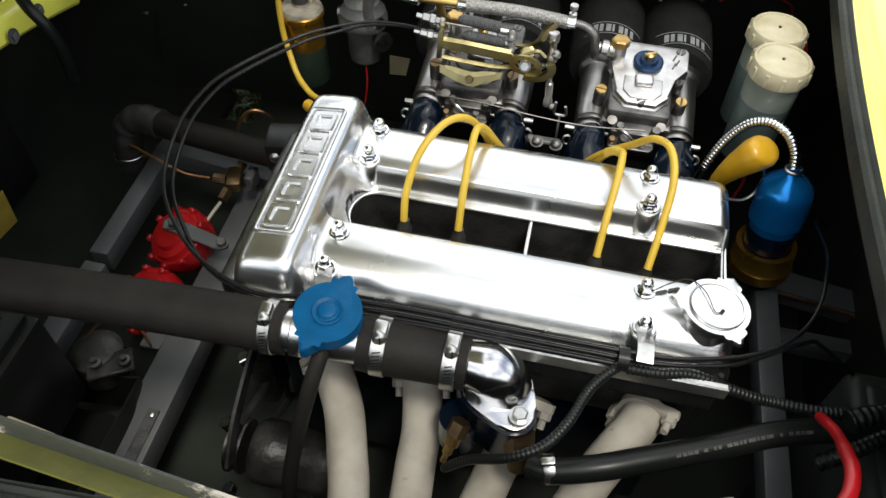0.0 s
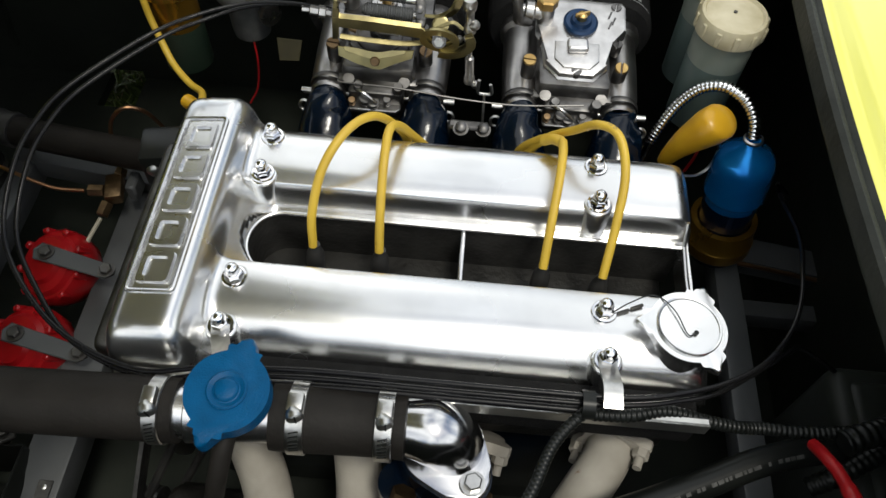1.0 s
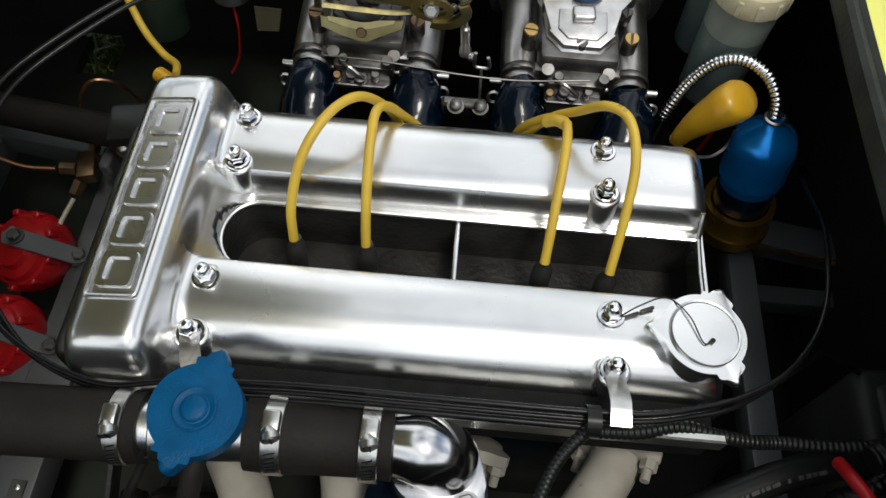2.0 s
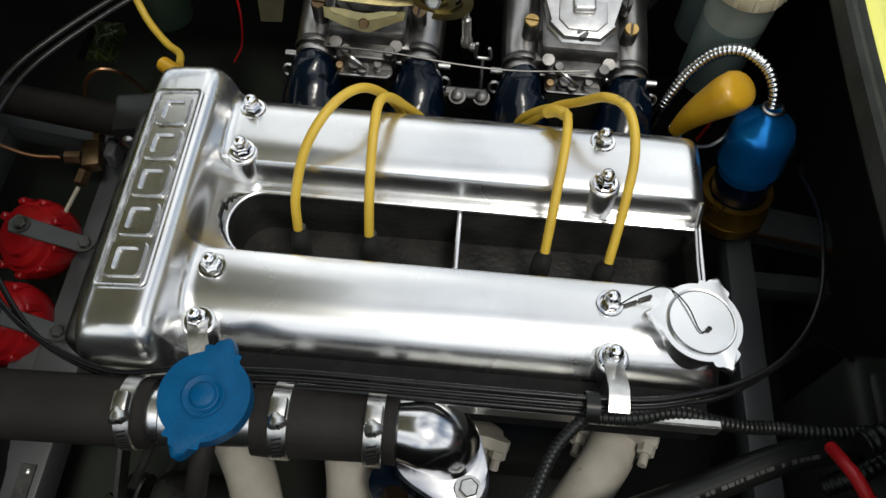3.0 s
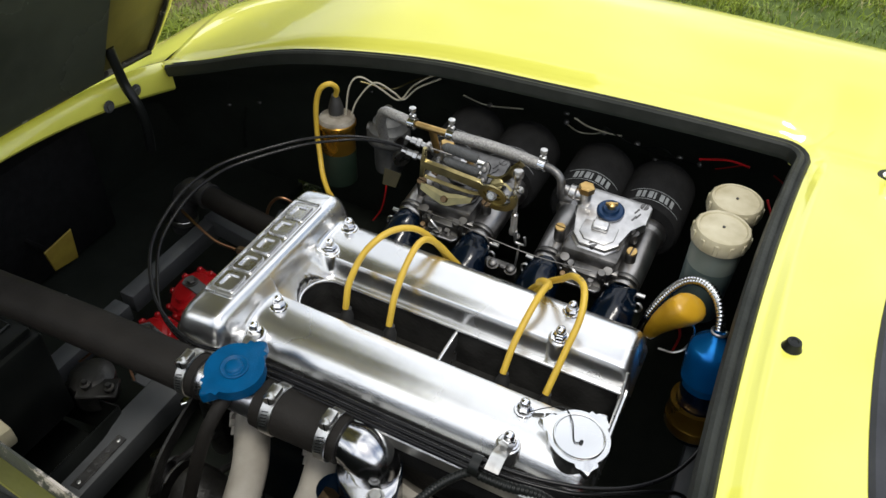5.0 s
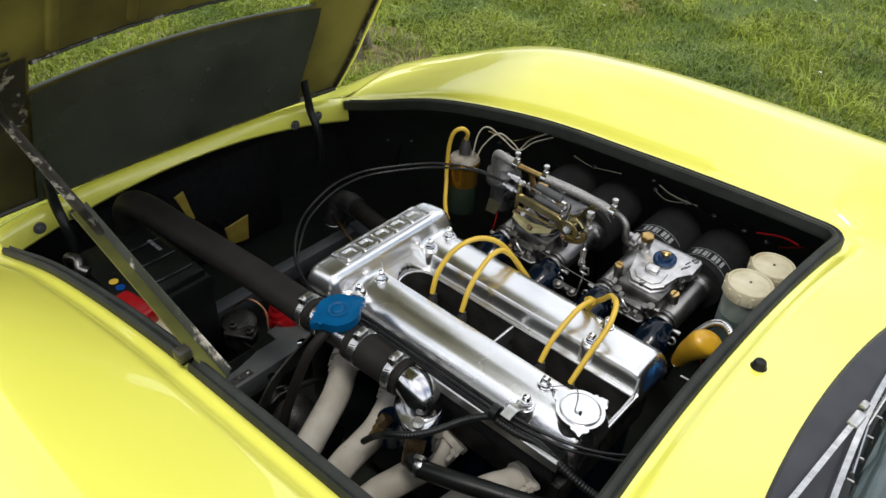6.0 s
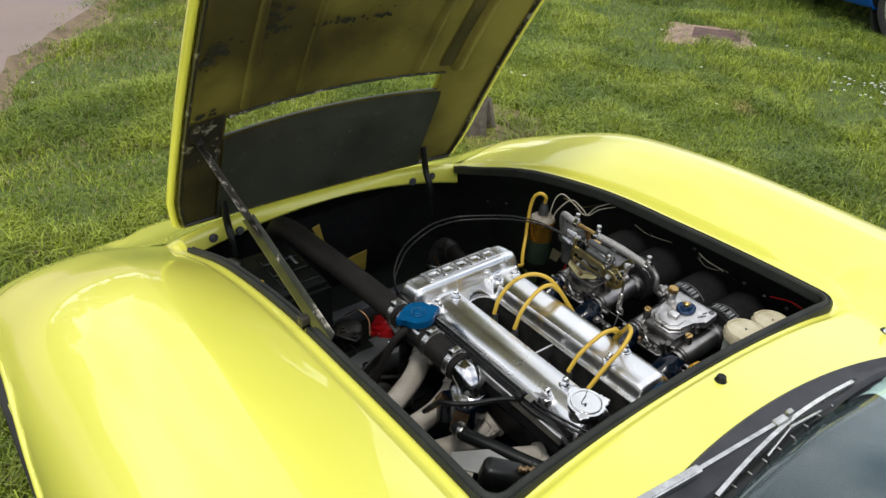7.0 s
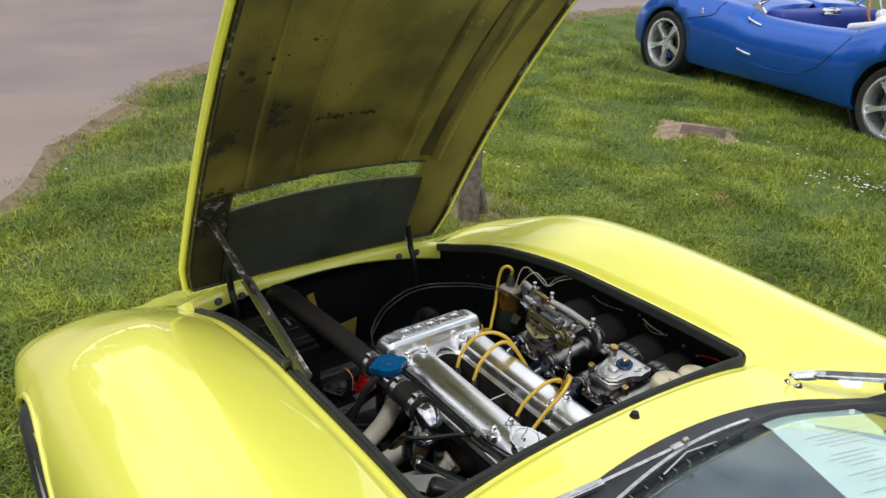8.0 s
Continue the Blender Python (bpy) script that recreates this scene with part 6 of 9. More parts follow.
carburettor(-0.073)
carburettor(0.139)


def air_filter(x):
    """A short foam sock filter on a carburettor's trumpet, with faded printing round its front edge."""
    f = thing("air_filter", "black foam air filter with faded grey printing", "air filter", (x, 0.40, 0.555), "air filters")
    m, _ = axis((x, 0.338, 0.550), (x, 0.6, 0.553))
    bm = lathe(bmesh.new(), [(0.024, 0.0), (0.046, 0.003), (0.0500, 0.010), (0.0505, 0.060), (0.0500, 0.115), (0.044, 0.124), (0, 0.124)], m, 36)
    part("foam_sock", bm, M["filter"], f)
    for i in range(7):
        a = 62 + 9.5 * i
        w = (7.0, 5.5, 7.5, 3.0, 7.0, 5.0, 6.0)[i]
        bm = bmesh.new()
        rows = []
        for k in range(5):
            aa = radians(a + w * k / 4)
            rows.append([m @ Vector((0.0511 * math.cos(aa) * 1.0, 0.0511 * math.sin(aa), z)) for z in (0.016, 0.032)])
        grid(bm, rows)
        part("print_bar", bm, M["grey_print"], f)
    for z in (0.012, 0.036):
        bm = lathe(bmesh.new(), [(0.0509, z), (0.0512, z + 0.0006), (0.0509, z + 0.0012)], m, 40, radians(48), radians(95))
        part("print_line", bm, M["grey_print"], f)
    return f


for x in (-0.125, -0.031, 0.092, 0.186):
    air_filter(x)

# fuel line: braided hose with clips, from the regulator to both carburettors
fuel = thing("fuel_line", "braided fuel hose with small steel clips and brass tee", "fuel hose", (-0.05, 0.285, 0.65))
corrugated(fuel, "braided_hose", [(-0.105, 0.283, 0.655), (-0.03, 0.286, 0.655), (0.042, 0.288, 0.648)], 0.0084, 0.0022, M["braid"], "", 0.07, 14, 160)
corrugated(fuel, "braided_hose", [(-0.235, 0.335, 0.565), (-0.232, 0.318, 0.610), (-0.215, 0.298, 0.648), (-0.185, 0.283, 0.659), (-0.155, 0.280, 0.658)], 0.0080, 0.0022, M["braid"], "", 0.07, 14, 80)
part("tee_piece", rod((-0.16, 0.280, 0.658), (-0.10, 0.283, 0.656), 0.0050, 12), M["brass"], fuel, "brass tee piece")
part("tee_leg", rod((-0.128, 0.282, 0.657), (-0.122, 0.290, 0.615), 0.0055, 12), M["brass"], fuel)
part("end_pipe", tube([(0.036, 0.288, 0.649), (0.054, 0.287, 0.647), (0.068, 0.284, 0.639), (0.072, 0.282, 0.622), (0.074, 0.284, 0.610), (0.086, 0.290, 0.604)], 0.0058, 12), M["alloy_dark"], fuel)
for at, way in (((-0.158, 0.280, 0.658), (1, 0, 0)), ((-0.098, 0.283, 0.656), (1, 0, 0)), ((0.038, 0.288, 0.649), (1, 0, 0))):
    m, _ = axis(at, Vector(at) + Vector(way))
    bm = lathe(bmesh.new(), [(0.0086, -0.0055), (0.0095, -0.005), (0.0095, 0.005), (0.0086, 0.0055)], m, 22)
    cl = part("hose_clip", bm, M["chrome"], fuel, "small bright hose clip")
    bm = bmesh.new()
    box(bm, Matrix.Translation(Vector(at) + Vector((0, 0, 0.011))), (0.010, 0.007, 0.006), 0.001, 1)
    lathe(bm, [(0.002, 0.012), (0.002, 0.020), (0.005, 0.020), (0.005, 0.025), (0, 0.026)], Matrix.Translation(at), 12)
    part("clip_screw", bm, M["steel"], cl)

# throttle linkage over the front carburettor
link = thing("throttle_linkage", "gold passivated throttle linkage with rods, springs and cable ends", "throttle linkage", (-0.075, 0.26, 0.61))
STRIP = [(-0.007, -0.0012), (-0.007, 0.0012), (0.007, 0.0012), (0.007, -0.0012)]


def strip(name, pts, material="gold", shape=STRIP, up=(0, 0, 1), n=4):
    return part(name, sweep(bmesh.new(), spline(pts, n), 0, shape=shape, up=up), M[material], link)


def plate(name, outline, m, thick=0.002, label="", material="gold"):
    return part(name, slab(bmesh.new(), outline, m, -thick / 2, thick / 2, 0.0005, 1), M[material], link, label)


def upright(name, outline, y, thick=0.002, label="", material="gold"):
    """A plate standing across the car, its outline given in x and z."""
    return part(name, slab(bmesh.new(), outline, Matrix.Translation((0, y, 0)) @ pose(0, 0, 0, 90, 0, 0), -thick / 2, thick / 2, 0.0005, 1), M[material], link, label)


# frame: a channel of a deep rail with flanges, ending in a slotted eye; an end plate and a V-shaped stop below
upright("rail", [(-0.116, 0.628), (-0.082, 0.6265), (-0.053, 0.625), (-0.026, 0.622), (-0.020, 0.630), (-0.027, 0.6365), (-0.053, 0.6365), (-0.082, 0.6385), (-0.116, 0.6395)], 0.228, 0.0025, "deep gold rail of the frame")
NARROW = [(-0.0026, -0.0010), (-0.0026, 0.0010), (0.0026, 0.0010), (0.0026, -0.0010)]
strip("rail_flange", [(-0.117, 0.2290, 0.6405), (-0.082, 0.2290, 0.6395), (-0.053, 0.2290, 0.6375), (-0.027, 0.2290, 0.636)], shape=NARROW, up=(0, -0.5, 0.86))
strip("lower_flange", [(-0.111, 0.229, 0.6145), (-0.083, 0.229, 0.6125), (-0.053, 0.229, 0.6115), (-0.033, 0.230, 0.6125), (-0.015, 0.233, 0.6150)], shape=NARROW, up=(0, -0.5, 0.86))
upright("end_plate", [(-0.119, 0.612), (-0.113, 0.612), (-0.110, 0.640), (-0.110, 0.661), (-0.114, 0.662), (-0.117, 0.640)], 0.2295, 0.006, "gold end plate of the frame")
for k in range(2):
    eye = [Vector((-0.0075 + (0.0170 - 0.003 * k) * math.cos(t), 0.2275 + 0.004 * k, 0.6215 + (0.0105 - 0.003 * k) * math.sin(t) - 0.0015 * math.cos(t))) for t in [2 * math.pi * i / 32 for i in range(32)]]
    part("slotted_eye", sweep(bmesh.new(), eye, 0, shape=[(-0.0036, -0.0016), (-0.0036, 0.0016), (0.0036, 0.0016), (0.0036, -0.0016)], up=(0, 1, 0), closed=True), M["gold"], link)
V_STOP = [(-0.040, -0.002), (-0.020, -0.009), (-0.004, -0.0135), (0.004, -0.0135), (0.019, -0.006), (0.037, 0.001), (0.039, 0.010), (0.019, 0.0065), (0.008, 0.002), (0.0, 0.0005), (-0.010, 0.001), (-0.023, 0.0055), (-0.041, 0.008)]
plate("v_stop", V_STOP, Matrix.Translation((-0.072, 0.2185, 0.6005)) @ pose(0, 0, 0, 62, 0, 0), 0.0026, "bright gold V-shaped stop")
plate("stop_lip", [(0.82 * a, 0.5 * b + 0.004) for a, b in V_STOP], Matrix.Translation((-0.073, 0.2170, 0.6020)) @ pose(0, 0, 0, 50, 0, 0), 0.0016)
part("stop_screw", turned([(0.0052, 0), (0.0052, 0.0035), (0.0042, 0.005), (0, 0.005)], (-0.0735, 0.2165, 0.5965), (-0.0735, 0.18, 0.616), 16), M["old_brass"], link, "tarnished brass screw")
OUTER = [(0.031 * math.cos(k), 0.0215 * math.sin(k)) for k in [radians(-105 + 11 * i) for i in range(13)]]
INNER = [(0.022 * math.cos(k), 0.0135 * math.sin(k)) for k in [radians(-105 + 11 * i) for i in range(13)]]
for y, drop, grow in ((0.2245, 0.0, 1.0), (0.233, 0.003, 0.94)):
    upright("quadrant", [(-0.001 + grow * a, 0.6225 - drop + grow * b) for a, b in OUTER + INNER[::-1]], y, 0.0028, "curved gold throttle quadrant")
part("pivot_nut", turned([(0, 0), (0.0052, 0), (0.0052, 0.004), (0.0034, 0.004), (0.0034, 0.008), (0, 0.008)], (-0.008, 0.2265, 0.621), (-0.008, 0.19, 0.640), 6), M["steel"], link)
part("pivot_washer", turned([(0, 0), (0.0075, 0), (0.0075, 0.0015), (0, 0.0015)], (-0.008, 0.2275, 0.6205), (-0.008, 0.19, 0.640), 18), M["alloy_dark"], link)
for a, b, r, mm in (((-0.102, 0.236, 0.622), (-0.094, 0.235, 0.620), 0.0042, "old_brass"), ((-0.092, 0.238, 0.622), (-0.088, 0.237, 0.619), 0.0036, "alloy"), ((-0.084, 0.236, 0.622), (-0.060, 0.232, 0.609), 0.0010, "plastic"), ((-0.076, 0.240, 0.616), (-0.050, 0.240, 0.6145), 0.0028, "alloy"), ((-0.048, 0.240, 0.618), (-0.030, 0.240, 0.616), 0.0045, "alloy_dark"), ((-0.108, 0.246, 0.627), (-0.030, 0.246, 0.619), 0.0032, "alloy_dark"), ((-0.072, 0.236, 0.6055), (-0.058, 0.236, 0.6045), 0.0030, "alloy_dark")):
    part("small_rod", rod(a, b, r), M[mm], link)
# cable ends: adjusters, inner wires, sleeves and the clevis
for y, z, dz in ((0.244, 0.653, 0.010), (0.233, 0.640, 0.008)):
    part("cable_adjuster", turned([(0.0032, 0), (0.0052, 0.002), (0.0052, 0.006), (0.0040, 0.007), (0.0040, 0.012), (0.0062, 0.013), (0.0062, 0.019), (0.0048, 0.020), (0.0048, 0.028), (0.0030, 0.029), (0.0030, 0.036), (0, 0.036)], (-0.112, y, z), (-0.152, y - 0.006, z + dz), 6), M["alloy"], link, "small steel cable adjuster")
    part("inner_wire", rod((-0.114, y, z), (-0.080, y + 0.004, z - 0.004), 0.0011, 6), M["alloy_dark"], link)
for y, z, dx in ((0.258, 0.650, -0.008), (0.247, 0.636, 0.0)):
    part("sleeve", sweep(bmesh.new(), spline([(-0.090 + dx, y - 0.003, z + 0.003), (-0.084 + dx, y - 0.002, z + 0.0025), (-0.064 + dx, y, z), (-0.044 + dx, y + 0.002, z - 0.003), (-0.038 + dx, y + 0.003, z - 0.004)], 30), lambda q: min(0.0076, 0.0035 + q * 0.7) * (1 - 0.09 * (0.5 + 0.5 * math.cos(q * 2600))), 14), M["grey_rubber"], link, "grey ribbed rubber cable sleeve")
for y, z in ((0.262, 0.640), (0.250, 0.631)):
    part("cable_nipple", rod((-0.046, y, z + 0.001), (-0.032, y + 0.002, z - 0.001), 0.0042, 10), M["steel"], link)
part("clevis", slab(bmesh.new(), [(-0.005, -0.014), (0.005, -0.014), (0.006, 0.010), (0.002, 0.015), (-0.004, 0.014)], Matrix.Translation((-0.030, 0.252, 0.634)) @ pose(0, 0, 0, 55, 0, 8), -0.004, 0.004, 0.0015, 2), M["alloy_dark"], link, "dull steel clevis")
for p in ((-0.030, 0.246, 0.643), (-0.029, 0.240, 0.629)):
    part("clevis_bolt", turned([(0.0046, 0), (0.0046, 0.005), (0.003, 0.006), (0, 0.006)], p, Vector(p) + Vector((0.02, -0.2, 0.2)), 12), M["alloy_dark"], link)
# bell crank and the ball-jointed drop link
strip("bell_crank", [(-0.024, 0.250, 0.632), (-0.008, 0.249, 0.634), (0.004, 0.250, 0.642), (0.010, 0.253, 0.654), (0.020, 0.258, 0.664)], shape=[(-0.0016, -0.006), (-0.0016, 0.006), (0.0016, 0.006), (0.0016, -0.006)], up=(-0.5, -0.6, 0.6))
strip("bell_crank", [(-0.016, 0.238, 0.624), (-0.002, 0.240, 0.632), (0.006, 0.241, 0.634), (0.014, 0.241, 0.628)], "gold", shape=[(-0.0016, -0.005), (-0.0016, 0.005), (0.0016, 0.005), (0.0016, -0.005)], up=(0, -0.7, 0.7))
part("crank_cup", turned([(0, 0), (0.0085, 0), (0.0095, 0.003), (0.0088, 0.007), (0.006, 0.008), (0, 0.006)], (-0.008, 0.246, 0.626), (-0.008, 0.22, 0.65), 18), M["gold"], link)
part("drop_link", turned([(0, -0.004), (0.0062, -0.002), (0.0078, 0.003), (0.0066, 0.009), (0.0045, 0.012), (0.0045, 0.026), (0.0062, 0.028), (0.0062, 0.036), (0.0028, 0.038), (0.0028, 0.066), (0.0048, 0.068), (0.0048, 0.090), (0.0062, 0.093), (0.0062, 0.100), (0, 0.102)], (0.0205, 0.244, 0.660), (0.027, 0.234, 0.557), 14), M["alloy"], link, "ball-jointed alloy drop link")
for p, r in (((0.026, 0.240, 0.634), 0.0058), ((0.0215, 0.236, 0.620), 0.0050), ((0.033, 0.232, 0.560), 0.0048), ((0.012, 0.236, 0.618), 0.004)):
    part("ball_joint", turned([(0, -r), (r * 0.6, -r * 0.85), (r, -r * 0.2), (r, r * 0.4), (r * 0.7, r * 0.9), (r * 0.4, r), (0, r)], p, Vector(p) + Vector((0.4, -0.3, 0.2)), 14), M["alloy"], link)
plate("tab", [(-0.012, -0.012), (0.009, -0.012), (0.013, 0.010), (-0.014, 0.012)], Matrix.Translation((-0.168, 0.235, 0.585)) @ pose(0, 0, 0, 58, 0, 4), 0.0015, "olive plated steel tab", "dull_gold")
part("balance_rod", tube([(-0.112, 0.206, 0.572), (-0.05, 0.203, 0.573), (0.02, 0.200, 0.568), (0.08, 0.200, 0.566), (0.15, 0.204, 0.570)], 0.0010, 6), M["alloy_dark"], link, "thin steel balance rod")
bm = bmesh.new()
box(bm, pose(0.030, 0.186, 0.535, 10, 0, 0), (0.045, 0.012, 0.028), 0.003, 1)
part("pivot_bracket", bm, M["alloy_dark"], link)
part("pivot_hook", tube([(0.037, 0.215, 0.583), (0.0368, 0.215, 0.574), (0.0372, 0.215, 0.565), (0.0445, 0.215, 0.5635), (0.0515, 0.215, 0.5645), (0.051, 0.215, 0.572), (0.0495, 0.215, 0.578)], 0.0018, 8, 3), M["steel"], link, "bright steel wire hook")
part("pivot_rod", rod((0.044, 0.2145, 0.5635), (0.045, 0.203, 0.530), 0.0016), M["steel"], link)
for p in ((0.022, 0.176, 0.548), (0.046, 0.182, 0.542)):
    part("bracket_bolt", turned([(0.0085, 0), (0.0085, 0.002), (0.006, 0.002), (0.006, 0.008), (0.003, 0.010), (0, 0.010)], p, Vector(p) + Vector((0, -0.3, 0.9)), 14), M["alloy_dark"], link)

# ---- other things in the bay ----
coil = thing("ignition_coil", "gold ignition coil with a pale cap and yellow lead", "ignition coil", (-0.352, 0.375, 0.40))
ca, cb = (-0.350, 0.372, 0.427), (-0.354, 0.378, 0.58)
part("can", turned([(0, 0), (0.029, 0), (0.030, 0.004), (0.030, 0.108), (0.033, 0.111), (0.033, 0.117), (0.030, 0.120), (0, 0.120)], ca, cb, 30), M["gold_can"], coil)
part("cap", turned([(0.0315, 0.118), (0.0312, 0.122), (0.0290, 0.1255), (0.0200, 0.1275), (0.013, 0.128), (0.012, 0.136), (0, 0.137)], ca, cb, 28), M["grubby"], coil, "grubby pale moulded cap")
part("label", turned([(0.0305, 0.000), (0.0307, 0.001), (0.0307, 0.062), (0.0305, 0.063)], ca, cb, 30), M["coil_label"], coil, "dark label band")
part("cap_boot", turned([(0.0125, 0.129), (0.0130, 0.142), (0.0095, 0.156), (0.006, 0.166), (0, 0.167)], ca, cb, 16), M["rubber"], coil, "black rubber boot")
part("king_lead", tube([(-0.354, 0.378, 0.588), (-0.346, 0.372, 0.610), (-0.352, 0.362, 0.622), (-0.366, 0.354, 0.612), (-0.374, 0.350, 0.580), (-0.373, 0.345, 0.53), (-0.364, 0.335, 0.50), (-0.345, 0.312, 0.475), (-0.318, 0.285, 0.470), (-0.295, 0.262, 0.480), (-0.285, 0.235, 0.492)], 0.0044, 12), M["lead"], coil, "yellow silicone coil lead")
part("lead_boot", tube([(-0.30, 0.230, 0.497), (-0.283, 0.217, 0.500), (-0.272, 0.210, 0.495)], 0.0085, 12), M["amber"], coil, "amber rubber lead boot")
dist = thing("distributor", "black distributor cap below the yellow lead", "distributor", (-0.262, 0.20, 0.47))
part("cap", turned([(0, -0.02), (0.034, -0.02), (0.036, 0.0), (0.034, 0.020), (0.024, 0.028), (0, 0.030)], (-0.262, 0.200, 0.462), (-0.262, 0.20, 0.6), 26), M["plastic"], dist)
bm = bmesh.new()
box(bm, pose(-0.300, 0.165, 0.475, 0, 0, 10), (0.07, 0.05, 0.05), 0.006, 2)
part("bracket", bm, M["plastic"], dist)
for p in ((-0.30, 0.139, 0.485), (-0.317, 0.139, 0.480)):
    part("nut", turned([(0.008, 0), (0.008, 0.004), (0.005, 0.006), (0, 0.008)], p, Vector(p) + Vector((-0.05, -0.3, 0.1)), 12), M["steel"], dist)

reg = thing("fuel_regulator", "grey cast fuel pressure regulator with bowl", "fuel regulator", (-0.268, 0.40, 0.46))
ra, rb = Vector((-0.266, 0.402, 0.450)), Vector((-0.270, 0.406, 0.60))
part("bowl", turned([(0, 0), (0.010, 0), (0.024, 0.010), (0.0255, 0.020), (0.0255, 0.062), (0.028, 0.064), (0.028, 0.068), (0, 0.068)], ra, rb, 28), M["cast_grey"], reg)
part("cap", turned([(0.035, 0.068), (0.037, 0.071), (0.037, 0.082), (0.034, 0.086), (0.034, 0.092), (0.028, 0.098), (0.026, 0.106), (0.016, 0.112), (0.014, 0.116), (0, 0.116)], ra, rb, 30), M["cast_grey"], reg)
part("adjuster", turned([(0.004, 0.115), (0.004, 0.124), (0.007, 0.125), (0.007, 0.131), (0.003, 0.134), (0, 0.134)], ra, rb, 14), M["steel"], reg)
part("port", rod((-0.305, 0.40, 0.533), (-0.268, 0.404, 0.533), 0.010, 14), M["alloy_dark"], reg)
part("port", rod((-0.268, 0.402, 0.533), (-0.236, 0.385, 0.535), 0.009, 14), M["alloy_dark"], reg)
part("gauge", turned([(0, 0), (0.014, 0), (0.015, 0.002), (0.015, 0.008), (0.012, 0.009), (0, 0.009)], (-0.236, 0.386, 0.505), (-0.18, 0.33, 0.51), 20), M["steel"], reg)
part("red_wire", tube([(-0.262, 0.385, 0.455), (-0.258, 0.372, 0.430), (-0.262, 0.362, 0.395), (-0.275, 0.355, 0.37)], 0.0014, 6), M["red"], reg, "thin red wire")
wires = thing("loose_wires", "pale loose wires along the black inner wing", "wire", (-0.28, 0.42, 0.58))
part("wire", tube([(-0.335, 0.392, 0.548), (-0.325, 0.400, 0.580), (-0.30, 0.415, 0.612), (-0.27, 0.425, 0.598), (-0.255, 0.432, 0.585), (-0.235, 0.445, 0.606), (-0.20, 0.46, 0.626)], 0.0016, 6), M["wire_pale"], wires)
part("wire", tube([(-0.34, 0.385, 0.555), (-0.336, 0.395, 0.605), (-0.32, 0.405, 0.622), (-0.29, 0.42, 0.600), (-0.262, 0.43, 0.583), (-0.24, 0.44, 0.612), (-0.21, 0.46, 0.632)], 0.0016, 6), M["wire_pale"], wires)
part("wire", tube([(-0.33, 0.42, 0.603), (-0.28, 0.435, 0.596), (-0.24, 0.45, 0.618), (-0.20, 0.462, 0.632)], 0.0014, 6), M["gold"], wires)
part("wire", tube([(0.02, 0.50, 0.598), (0.045, 0.503, 0.588), (0.075, 0.505, 0.585), (0.10, 0.50, 0.590)], 0.0016, 6), M["wire_pale"], wires)
part("wire", tube([(0.07, 0.50, 0.598), (0.12, 0.50, 0.580), (0.165, 0.50, 0.588), (0.19, 0.495, 0.580)], 0.0013, 6), M["plastic"], wires)
part("wire", tube([(0.225, 0.455, 0.618), (0.265, 0.458, 0.628), (0.295, 0.452, 0.630)], 0.0018, 6), M["red"], wires, "thin red wire")
part("wire", tube([(0.33, 0.40, 0.622), (0.345, 0.385, 0.600), (0.350, 0.37, 0.565)], 0.0018, 6), M["red"], wires, "thin red wire")
for p in ((-0.36, 0.505, 0.53), (0.005, 0.503, 0.60), (0.195, 0.495, 0.585), (0.16, 0.50, 0.565), (-0.62, 0.50, 0.43), (-0.70, 0.50, 0.40)):
    bm = bmesh.new()
    box(bm, Matrix.Translation(p), (0.010, 0.006, 0.006), 0.002, 1)
    part("wire_clip", bm, M["alloy_dark"], wires)


def reservoir(x, y, z, tall):
    """A fluid reservoir: cloudy bottle with a ribbed screw cap; z: the top of its cap."""
    r = thing("fluid_reservoir", "cloudy plastic fluid reservoir with a yellowed white screw cap", "fluid reservoir", (x, y, z - tall), "fluid reservoirs")
    m = Matrix.Translation((x, y, z - tall))
    part("bottle", lathe(bmesh.new(), [(0, 0), (0.026, 0), (0.030, 0.004), (0.0315, tall - 0.060), (0.030, tall - 0.055)], m, 32), M["bottle_dark"], r, "bottle full of dark fluid")
    part("bottle_top", lathe(bmesh.new(), [(0.0312, tall - 0.0605), (0.0318, tall - 0.045), (0.031, tall - 0.020), (0.026, tall - 0.016)], m, 32), M["bottle"], r)
    capm = lathe(bmesh.new(), [(0.0345, tall - 0.024), (0.0355, tall - 0.022), (0.0350, tall - 0.006), (0.033, tall - 0.0025), (0.030, tall - 0.002), (0.0285, tall - 0.0040), (0.010, tall - 0.0025), (0, tall - 0.0022)], m, 36)
    c = part("screw_cap", capm, M["white_cap"], r)
    for i in range(12):
        a = 30 * i
        bm = bmesh.new()
        box(bm, m @ pose(0, 0, tall - 0.014, 0, 0, a) @ pose(0.0355, 0, 0), (0.0026, 0.006, 0.016), 0.001, 1)
        part("grip_rib", bm, M["white_cap"], c)
    part("vent", lathe(bmesh.new(), [(0, tall - 0.0024), (0.002, tall - 0.0024), (0.002, tall - 0.0010), (0, tall - 0.0010)], m, 10), M["rust"], c)


reservoir(0.287, 0.262, 0.662, 0.150)
reservoir(0.292, 0.345, 0.650, 0.150)

